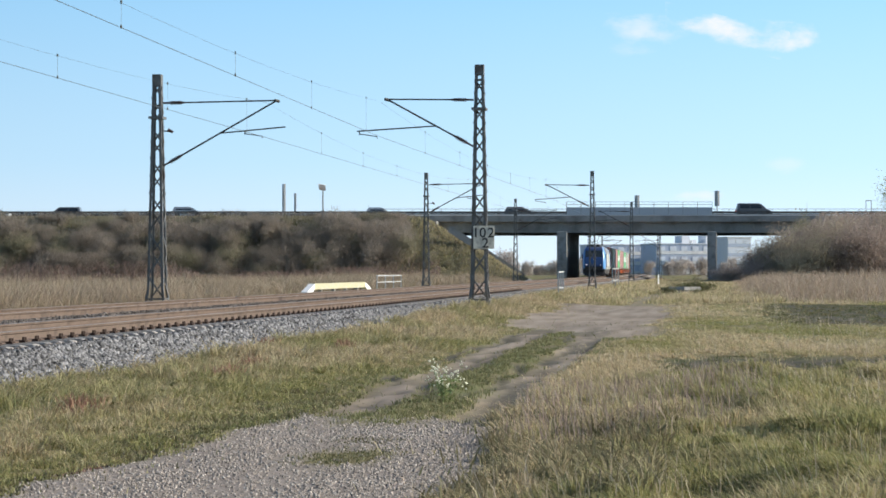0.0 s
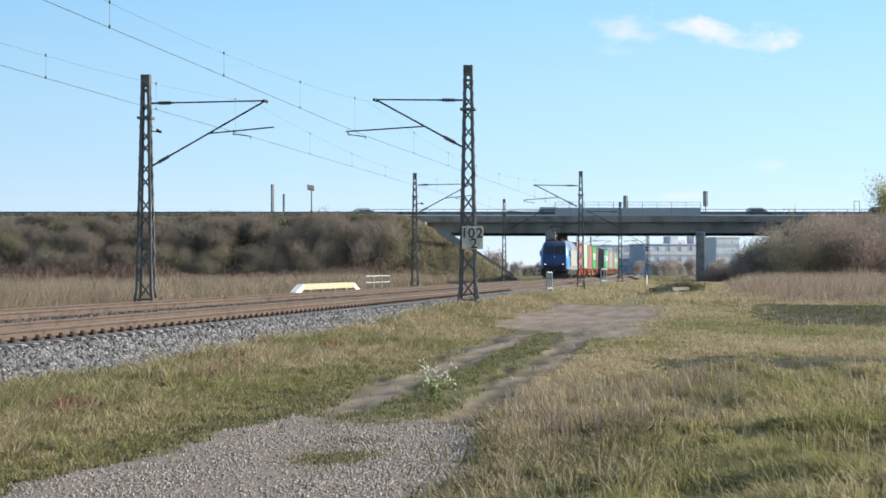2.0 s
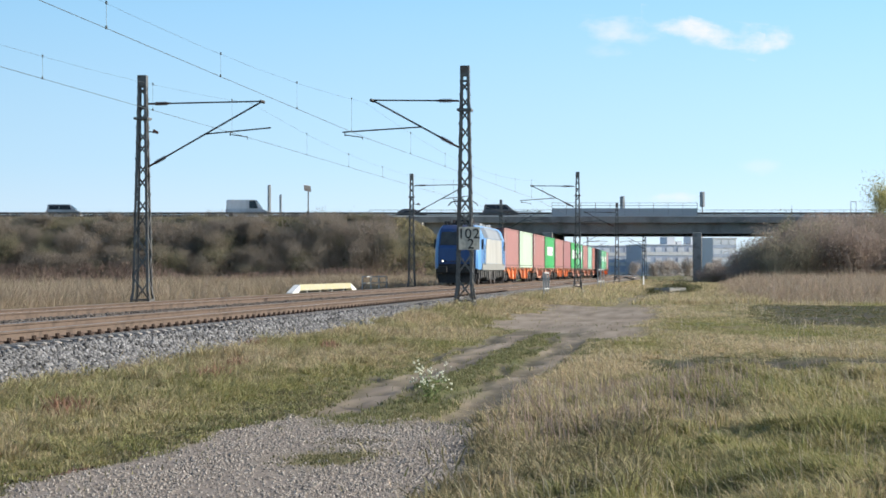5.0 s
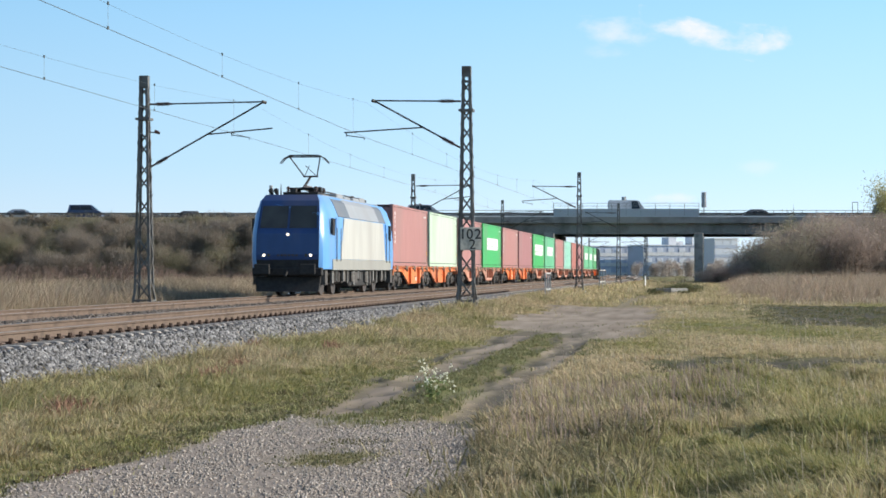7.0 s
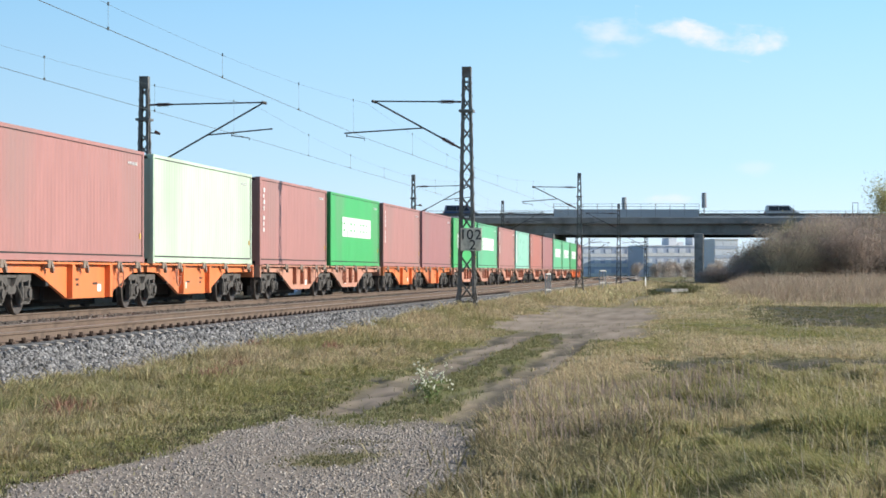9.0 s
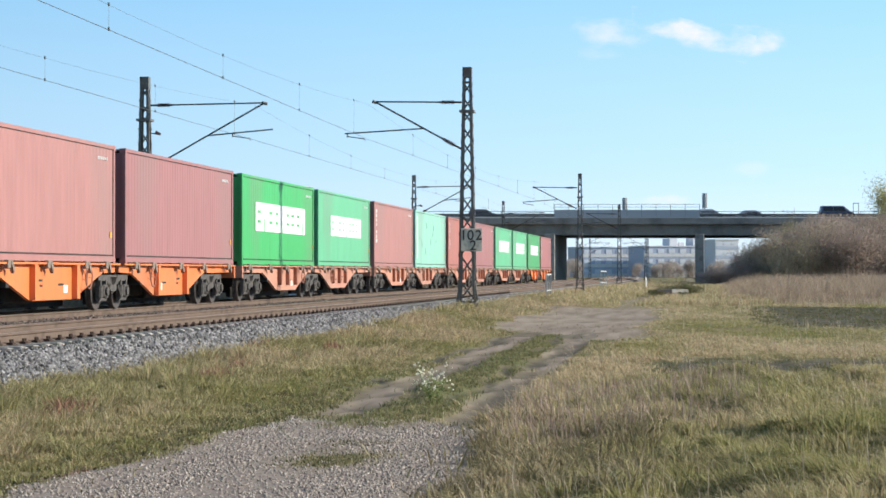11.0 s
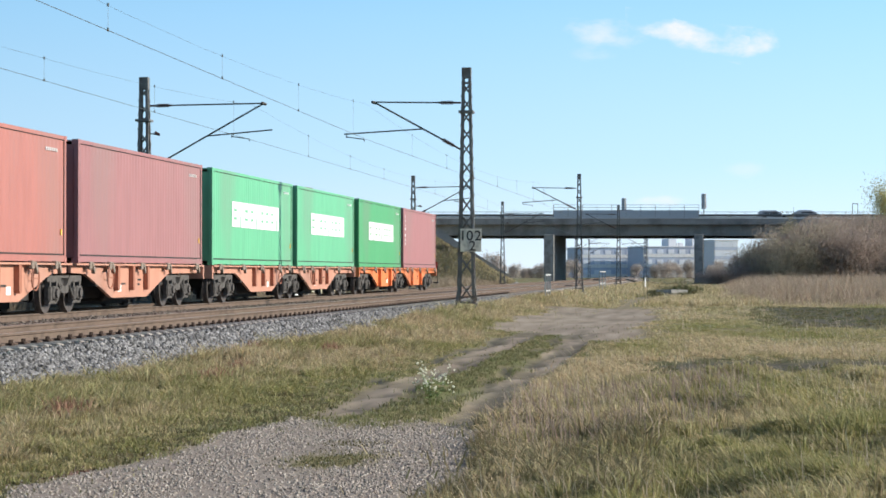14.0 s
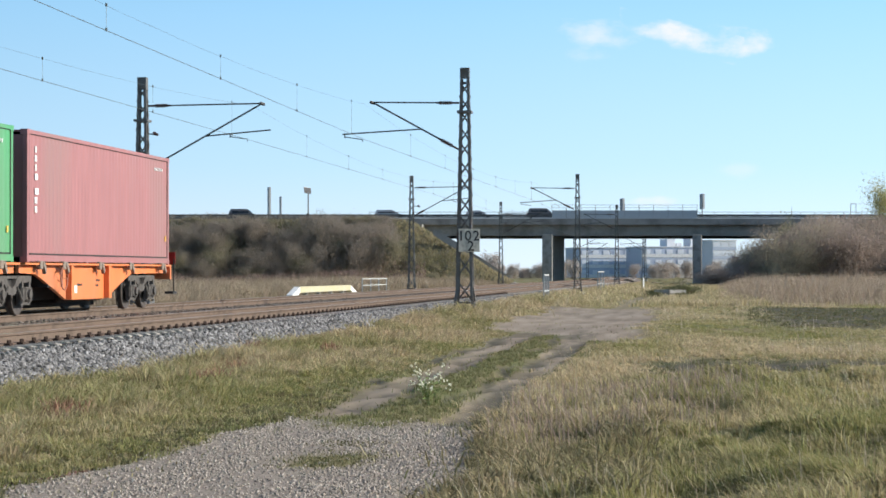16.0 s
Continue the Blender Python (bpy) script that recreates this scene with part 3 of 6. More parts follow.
def tall_grass():
    x, y, a, r, own, rs = tufts(-46, -18.9, 58, 285, 5600, 17, 51, 1.2, 0.3)
    keep = (x > -0.36 * y - 4) & (x < -18.9)
    x, y, a, r, own = (v[keep] for v in (x, y, a, r, own))
    tall = value_noise(x * 0.35, y * 0.12, 52)
    h = (0.25 + 0.6 * rs.rand(len(x))) * (0.3 + 0.75 * tall + 0.35 * own) * step(-18.2, -21.5, x) * (1 + 0.75 * step(-23, -28, x)) * (1 - 0.8 * step(86, 98, y) * step(-27.5, -25.5, x))
    blades("reed_grass", x, y, h + 0.06, 0.01 + 0.00012 * y, np.clip(0.2 + 0.5 * own + 0.5 * rs.rand(len(x)), 0, 1), STRAW, "tall dry straw grass along the railway", 0.9, turn=a, heart=r)
    # a denser stand right beside the far track
    x, y, a, r, own, rs = tufts(-27, -19.9, 57, 106, 1900, 26, 55, 1.1, 0.28)
    tall = value_noise(x * 0.5, y * 0.16, 59)
    h = (0.6 + 0.75 * rs.rand(len(x))) * (0.5 + 0.6 * tall + 0.35 * own) * (0.5 + 0.5 * step(-19.9, -20.9, x)) * (1 - 0.62 * step(84, 99, y)) * (1.12 - 0.45 * r)
    blades("trackside_reed", x, y, h, 0.01 + 0.00012 * y, np.clip(0.25 + 0.5 * own + 0.35 * rs.rand(len(x)), 0, 1), STRAW, "tall pale straw grass close beside the far track", 0.8, turn=a, heart=r)
    x, y, a, r, own, rs = tufts(-4, 48, 102, 300, 8000, 16, 53, 1.7, 0.3)
    keep = (x < 0.1 * y + 4) & (x > 3.0 * (value_noise(x * 0, y * 0.1, 56) - 0.6)) & (rs.rand(len(x)) < 0.15 + step(102, 135, y))
    x, y, a, r, own = (v[keep] for v in (x, y, a, r, own))
    tall = value_noise(x * 0.3, y * 0.1, 54)
    h = (0.45 + 0.95 * rs.rand(len(x))) * (0.3 + 0.9 * tall + 0.5 * own) * step(0.0, 4.5, x) * (0.35 + 0.65 * step(106, 128, y))
    blades("field_edge_grass", x, y, h + 0.1, 0.01 + 0.00012 * y, np.clip(0.1 + 0.5 * own + 0.6 * rs.rand(len(x)), 0, 1), BROWN_GRASS, "tall brownish dry grass at the edge of the field", 0.95, turn=a, heart=r)
    x, y, a, r, own, rs = tufts(-10.0, 3, 100, 290, 2600, 14, 57, 1.5, 0.3)
    keep = rs.rand(len(x)) > np.exp(-((x + 4.0) / 1.2) ** 2) * (y < 140)
    x, y, a, r, own = (v[keep] for v in (x, y, a, r, own))
    blades("distant_verge_grass", x, y, 0.1 + 0.3 * rs.rand(len(x)), 0.016 + 0.00018 * y, np.clip(0.25 + 0.4 * value_noise(x * 0.4, y * 0.1, 58) + 0.5 * own, 0, 1), GRASS, "straw and green grass along the far lane", 0.8, turn=a, heart=r)


def stones(name, x, y, z, size, material, label, category, m=LINE):
    """Angular stones: stretched, turned and jittered octahedra."""
    k = len(x)
    rs = np.random.RandomState(k)
    unit = np.array([(1, 0, 0), (-1, 0, 0), (0, 1, 0), (0, -1, 0), (0, 0, 0.8), (0, 0, -0.8)], float)
    tri = np.array([(0, 2, 4), (2, 1, 4), (1, 3, 4), (3, 0, 4), (2, 0, 5), (1, 2, 5), (3, 1, 5), (0, 3, 5)])
    q = rs.normal(size=(k, 4))
    q /= np.linalg.norm(q, axis=1)[:, None]
    w, a, b, c = q.T
    rot = np.stack([1 - 2 * (b * b + c * c), 2 * (a * b - w * c), 2 * (a * c + w * b), 2 * (a * b + w * c), 1 - 2 * (a * a + c * c), 2 * (b * c - w * a),
                    2 * (a * c - w * b), 2 * (b * c + w * a), 1 - 2 * (a * a + b * b)], -1).reshape(k, 3, 3)
    pts = unit[None] * (0.6 + 0.8 * rs.rand(k, 6, 1)) + 0.25 * (rs.rand(k, 6, 3) - 0.5)
    pts = np.einsum("kij,kpj->kpi", rot, pts) * (size / 2)[:, None, None]
    v = pts + np.stack([x, y, z], -1)[:, None]
    f = (np.arange(k) * 6)[:, None, None] + tri[None]
    ob = soup(name, v.reshape(-1, 3), f.reshape(-1, 3), material)
    ob.matrix_world = m
    return tagged(ob, label, category, kind="stuff")


def lane_gravel():
    x, y, rs = scatter(-5.5, -1.3, 12.5, 25, 52000, 61)
    g, d, s = lane_masks(x, y)
    worn = step(0.3, 0.6, value_noise(x * 1.7, y * 0.22, 62) * 0.7 + 0.3 * value_noise(x * 5, y * 2, 63))
    keep = (rs.rand(len(x)) < g * (0.35 + 0.65 * worn)) & (x > -0.36 * y - 0.6)
    x, y = x[keep], y[keep]
    stones("gravel", x, y, ground_height(x, y) + 0.003, 0.01 + 0.026 * rs.rand(len(x)) ** 2, GRAVEL, "pale crushed gravel on the lane", "gravel")


verge(), leaf_litter(), field(), lane_strip(), tall_grass(), lane_gravel()


# ---- railway: two tracks on one ballast bed ----
ALONG = [-240.0, 180.0] + [200.0 + 25 * i for i in range(17)]


def railway():
    bed = loft(bmesh.new(), [[(a + bend(y)[0], y, b) for a, b in ((-9.05, -0.05), (-9.7, 0.405), (-10.1, 0.42), (-17.35, 0.455), (-18.3, -0.05))] for y in ALONG])
    ob = part("ballast_bed", bed, BROWN_BALLAST)
    ob.matrix_world = LINE
    tagged(ob, "rust-stained ballast bed under two railway tracks", "ballast", kind="structure")
    profile = [(-0.075, 0), (0.075, 0), (0.075, 0.012), (0.012, 0.035), (0.01, 0.125), (0.036, 0.14), (0.036, 0.166), (0.028, 0.172), (-0.028, 0.172), (-0.036, 0.166),
               (-0.036, 0.14), (-0.01, 0.125), (-0.012, 0.035), (-0.075, 0.012)]
    sleeper = bmesh.new()
    loft(sleeper, [[(x, -0.14, -0.1), (x, 0.14, -0.1), (x, 0.11, h), (x, -0.11, h)] for x, h in ((-1.3, -0.02), (-1.24, 0.0), (-0.5, 0.0), (-0.4, -0.03), (0.4, -0.03), (0.5, 0.0), (1.24, 0.0), (1.3, -0.02))])
    sleeper = mesh_of("sleeper", sleeper, SLEEPER)
    clip = bmesh.new()
    for s in (-1, 1):
        box(clip, s * 0.12 - 0.05, s * 0.12 + 0.05, -0.07, 0.07, 0.0, 0.035)
        tube(clip, (s * 0.13, -0.04, 0.02), (s * 0.13, -0.04, 0.085), 0.022, 6)
        tube(clip, (s * 0.13, 0.04, 0.02), (s * 0.13, 0.04, 0.085), 0.022, 6)
    clip = mesh_of("rail_fastening", clip, DARK_RUST)
    for name, x in (("near", NEAR_TRACK), ("far", FAR_TRACK)):
        track = thing("railway_track", on_line(x, 0, RAIL - 0.172), "railway track with rusty rails on concrete sleepers", "railway track", "tracks of the line", "structure")
        for s in (-0.7535, 0.7535):
            rail = part("rail", loft(bmesh.new(), [[(s + a + bend(y)[0], y, b) for a, b in profile] for y in ALONG]), RUST, track, "brown rusty steel rail with a worn head")
            part("rail_head", loft(bmesh.new(), [[(s + a + bend(y)[0], y, b) for a, b in ((-0.027, 0.1722), (0.027, 0.1722), (0.027, 0.1745), (-0.027, 0.1745))] for y in ALONG]), RAILTOP, rail, "bright worn running surface")
        count = 220 if name == "near" else 80
        for i in range(count):
            y = 22 + i * 0.6 if name == "near" else 34 + i * 0.6
            sl = part("sleeper", sleeper, SLEEPER, track, m=pose(bend(y)[0], y, 0))
            if name == "near" and i < 150:
                part("rail_fastening", clip, DARK_RUST, sl, m=pose(0.7535, 0, 0))
        rest = bmesh.new()
        start = 22 + count * 0.6 if name == "near" else 34 + count * 0.6
        for y in np.concatenate([np.arange(-237, 22 if name == "near" else 34, 0.6), np.arange(start, 597, 0.6)]):
            box(rest, -1.3 + bend(y)[0], 1.3 + bend(y)[0], y - 0.12, y + 0.12, -0.1, 0)
        part("far_sleepers", rest, SLEEPER, track)["kind"] = "stuff"
    # loose stones: the clean grey shoulder, and the brown ones between the rails
    x, y, rs = scatter(-9.98, -8.95, 22, 130, 52000, 71, 1.5)
    t = np.clip((x + 9.05) / -0.7, 0, 1)
    z = np.where(x > -9.75, -0.05 + 0.485 * t, 0.435) + 0.02 * rs.rand(len(x)) - 0.03 * (x < -9.85)
    stones("shoulder_ballast", x, y, np.maximum(z, ground_height(x, y)), 0.045 + 0.085 * rs.rand(len(x)), BALLAST, "grey crushed stone on the ballast shoulder", "ballast")
    x, y, rs = scatter(-17.4, -9.9, 26, 120, 40000, 73, 1.5)
    off = np.minimum(np.abs(np.abs(x - NEAR_TRACK) - 0.7535), np.abs(np.abs(x - FAR_TRACK) - 0.7535))
    beside = np.abs((y - 22.0 + 0.3) % 0.6 - 0.3) < 0.15
    on_sleeper = beside & (np.abs(x - NEAR_TRACK) < 1.32)
    keep = (off > 0.1) & ~on_sleeper
    x, y = x[keep], y[keep]
    mid = np.abs(x - (NEAR_TRACK + FAR_TRACK) / 2) < 0.95
    stones("track_ballast", x, y, np.where(x > -10.55, 0.43, 0.475) + 0.035 * rs.rand(len(x)) + 0.05 * mid, 0.04 + 0.06 * rs.rand(len(x)), BROWN_BALLAST, "brown rust-dusted ballast stones between the rails", "ballast")


# ---- overhead line ----
def mast(side, height, m, label, reach=2.55, drop=1.5, slim=1.0, z_top=6.87, out=0.0):
    """A tapered lattice mast, deeper along the line than across it; side: the way its arm points, along x. Its foot is at rail-foot level."""
    top = thing("catenary_mast", m, label, "catenary mast", "catenary masts")
    w0, w1 = 0.3 * slim, 0.145 * slim
    d0, d1 = 0.3 * slim, 0.13 * slim
    part("foundation", box(bmesh.new(), -0.42, 0.42, -0.5, 0.5, -1.1, -0.25, bevel=0.03), CONCRETE, top, "concrete foundation block")

    def corner(sx, sy, z):
        u = z / height
        flare = 0.07 * max(0.0, 0.35 - z) / 0.6
        return Vector((sx * (w0 + (w1 - w0) * u + flare), sy * (d0 + (d1 - d0) * u + flare), z))
    for sx in (-1, 1):
        for sy in (-1, 1):
            leg = bmesh.new()
            f, t = 0.085 * slim, 0.018  # an angle section: flange and thickness
            for px, py in ((f, t), (t, f)):
                loft(leg, [[(c.x - sx * i * px, c.y - sy * j * py, c.z) for i, j in ((0, 0), (1, 0), (1, 1), (0, 1))] for c in (corner(sx, sy, z) for z in (-0.27, 0.35, height))])
            part("leg", leg, STEEL, top)
    # one zigzag a face, its opposite mirrored; the cells grow shorter towards the top
    levels, z = [0.0], 0.0
    while z < height - 0.75:
        z += 0.82 - 0.4 * z / height
        levels.append(min(z, height - 0.38))
    for face, (p, q) in enumerate((((-1, -1), (1, -1)), ((1, 1), (-1, 1)), ((-1, 1), (-1, -1)), ((1, -1), (1, 1)))):
        lace = bmesh.new()
        for i, (z0, z1) in enumerate(zip(levels, levels[1:])):
            a, b = (p, q) if i % 2 else (q, p)
            bar(lace, corner(*a, z0), corner(*b, z1), 0.016, 0.056 * slim)
        for z in (levels[0], levels[-1]):
            bar(lace, corner(*p, z), corner(*q, z), 0.014, 0.06)
        part("lattice_bracing", lace, STEEL, top)
    part("cap_plate", box(bmesh.new(), -w1 - 0.012, w1 + 0.012, -d1 - 0.012, d1 + 0.012, height - 0.34, height + 0.02), STEEL, top)
    for z in (height - 1.5,):
        part("band", box(bmesh.new(), -0.25 * slim, 0.25 * slim, -0.29 * slim, 0.29 * slim, z - 0.04, z + 0.04), STEEL, top)
    # cantilever: top tube, diagonal, registration arm
    s = side
    tip = (s * (reach + 1.1), 0, z_top + 0.05)
    foot_top, foot_low = (s * 0.2, 0, z_top), (s * 0.22, 0, z_top - drop)
    arm = part("cantilever", tube(bmesh.new(), foot_low, tip, 0.03, 8), DARK_STEEL, top)
    part("top_tube", tube(bmesh.new(), foot_top, tip, 0.026, 8), DARK_STEEL, arm)
    part("tip_clamp", tube(bmesh.new(), (tip[0] - 0.06, -0.06, tip[2]), (tip[0] + 0.06, 0.06, tip[2] - 0.03), 0.055, 8), DARK_STEEL, arm)
    for a, b in ((foot_top, tip), (foot_low, tip)):
        a, b = Vector(a), Vector(b)
        d = (b - a).normalized()
        ins = bmesh.new()
        for j in range(7):
            tube(ins, a + d * (0.27 + j * 0.062), a + d * (0.305 + j * 0.062), 0.066, 8)
        tube(ins, a, a + d * 0.8, 0.035, 8)
        part("insulator", ins, CERAMIC, arm, "ribbed brown insulator")
    d = Vector(tip) - Vector(foot_low)
    joint = Vector(foot_low) + d * (0.5 if s > 0 else 0.43)
    reg_end = Vector((s * (reach + (1.4 if s > 0 else 1.75) + out), 0, joint.z + (0.2 if s > 0 else -0.16)))
    part("registration_tube", tube(bmesh.new(), joint, reg_end, 0.024, 8), DARK_STEEL, arm)
    steady = bmesh.new()
    hang = joint + (reg_end - joint) * (0.38 if s > 0 else 0.97)
    tube(steady, hang, hang + Vector((0, 0, -0.14)), 0.018, 6)
    tube(steady, hang + Vector((0, 0, -0.1)), hang + Vector((0.62, 0, -0.19)), 0.016, 6)
    tube(steady, hang + Vector((0.62, 0, -0.19)), hang + Vector((0.62, 0, -0.27)), 0.014, 6)
    if s > 0:
        side_arm = part("side_bracket", tube(bmesh.new(), (0.15, 0, height - 1.95), (0.5, 0, height - 1.98), 0.02, 6), DARK_STEEL, top)
        part("side_insulator", tube(bmesh.new(), (0.38, 0, height - 1.93), (0.56, 0, height - 2.0), 0.07, 8, 0.04), CERAMIC, side_arm)
    part("steady_arm", steady, DARK_STEEL, arm)
    return top


def overhead_line():
    base = RAIL - 0.1
    for y, right, left, x, near_reach, out, near_drop, near_top, far_drop, far_top in [
            (72.5, 8.05, 7.85, -19.62, 2.12, 0.4, 1.6, 6.87, 2.2, 6.87), (136.5, 7.35, 7.3, -19.02, 1.85, 0.1, 1.35, 6.45, 1.8, 6.55), (196.5, 7.25, 7.6, -19.0, 1.85, 0.0, 1.35, 6.4, 1.8, 6.5)]:
        mast(-1, right, on_line(-8.25, y, base), "grey tapered lattice steel catenary mast beside the near track", near_reach, near_drop, 1.0 if y < 100 else 0.75, near_top, out)
        mast(1, left, on_line(x, y, base), "grey tapered lattice steel catenary mast beside the far track", 2.55 - 19.0 - x, far_drop, 1.0 if y < 100 else 0.75, far_top)
    for y in (330.0, 394.0):
        mast(-1, 7.2, on_line(-8.3 + bend(y)[0], y, base), "far grey lattice catenary mast beyond the bridge", 1.85, 1.35, 0.8, 6.4)
        mast(1, 7.2, on_line(-19.0 + bend(y)[0], y, base), "far grey lattice catenary mast beyond the bridge", 2.55, 1.8, 0.8, 6.4)
    # wires: sagging carrier, level contact wire, droppers
    spans = [-185, -121, -58, 8.5, 72.5, 136.5, 196.5, 258, 322, 386, 450, 514, 578]
    for x, shift in ((NEAR_TRACK, 0.4), (FAR_TRACK, -0.1)):
        z_car, z_con = RAIL + 6.75, RAIL + 5.53
        top = thing("overhead_wire", on_line(x, 0, 0), "thin catenary wire with droppers and a contact wire", "overhead wire", "overhead wires")
        for k, (a, b) in enumerate(zip(spans, spans[1:])):
            sa_, sb_ = shift * (-1) ** (k + 1), shift * (-1) ** k

            def wire(y, depth):
                u = (y - a) / (b - a)
                return Vector((sa_ + (sb_ - sa_) * u + bend(y)[0], y, z_car - 0.75 * 4 * u * (1 - u) if depth else z_con))
            part("carrier_wire", pipe(bmesh.new(), [wire(y, 1) for y in np.linspace(a, b, 11)], 0.0028, 5), WIRE, top)
            part("contact_wire", pipe(bmesh.new(), [wire(y, 0) for y in np.linspace(a, b, 5)], 0.007, 5), WIRE, top)
            for i in range(6):
                y = b - 3 - 10.1 * i
                drop = tube(bmesh.new(), wire(y, 0), wire(y, 1), 0.0032, 4)
                for depth in (0, 1):
                    p = wire(y, depth)
                    box(drop, p.x - 0.013, p.x + 0.013, y - 0.03, y + 0.03, p.z - 0.015, p.z + 0.05)
                part("dropper", drop, WIRE, top)


def kilometre_board():
    plate = thing("kilometre_board", on_line(-8.05, 72.02, RAIL + 0.96 + 1.07, 10), "weathered pale board with black kilometre numbers on the mast", "sign")
    part("plate", box(bmesh.new(), -0.36, 0.36, -0.02, 0.02, -0.39, 0.39, bevel=0.006), SIGN, plate)
    for words, z, x in (("10", 0.0, -0.16), ("2", 0.0, 0.24), ("2", -0.35, 0.05)):
        cu = bpy.data.curves.new("numeral", "FONT")
        cu.body, cu.size, cu.align_x, cu.extrude = words, 0.48, "CENTER", 0.004
        cu.offset = 0.004
        cu.materials.append(BLACK)
        ob = new("numeral", cu)
        ob.parent = plate
        ob.matrix_local = pose(x, -0.026, z, 90, 0, 0)


railway()
overhead_line()
kilometre_board()


# ---- motorway bridge and embankments, 295 m off, square to the view ----
ROAD, BRIDGE = 9.0, 295.0


def bank_height(x, d):
    """Height of the left bank's end and the right bank; x across, d away."""
    front = (292.5 - d) / 1.55
    left = ROAD - np.maximum(0, np.maximum(front, (x + 5.3) / 1.62))
    right = ROAD - np.maximum(0, np.maximum(front, (60.0 - x) / 1.6))
    back = ROAD - np.maximum(0, (d - 326) / 1.6)
    rough = 0.5 * (value_noise(x * 0.3, d * 0.3, 81) - 0.5) + 0.25 * (value_noise(x, d, 82) - 0.5)
    h = np.minimum(np.maximum(left, right), back)
    return np.where(h < ROAD - 0.05, h + rough * step(0, 2, h), h)


def banks():
    soil = surface("bank_soil", (0.17, 0.15, 0.085), (0.3, 0.25, 0.15), 0.95, 0, 1.5, 0.15, 0.4, stain=(0.1, 0.1, 0.045))
    for name, lo, hi in (("embankment_left", -820, 16), ("embankment_right", 36, 820)):
        xs = np.concatenate([np.arange(max(lo, -75), min(hi, 110), 0.6)])
        xs = np.concatenate([[lo], xs, [hi]]) if abs(lo) > 75 else np.concatenate([xs, [hi]])
        ds = np.arange(276, 344, 0.7)
        X, Dd = np.meshgrid(xs, ds)
        z = np.maximum(bank_height(X, Dd), -0.15)
        ii = np.arange(X.size).reshape(X.shape)
        q = np.stack([ii[:-1, :-1], ii[:-1, 1:], ii[1:, 1:], ii[1:, :-1]], -1).reshape(-1, 4)
        ob = soup(name, np.stack([X, Dd, z], -1).reshape(-1, 3), q, soil, smooth=True)
        tagged(ob, "grassy motorway embankment beside the bridge", "embankment", kind="structure")


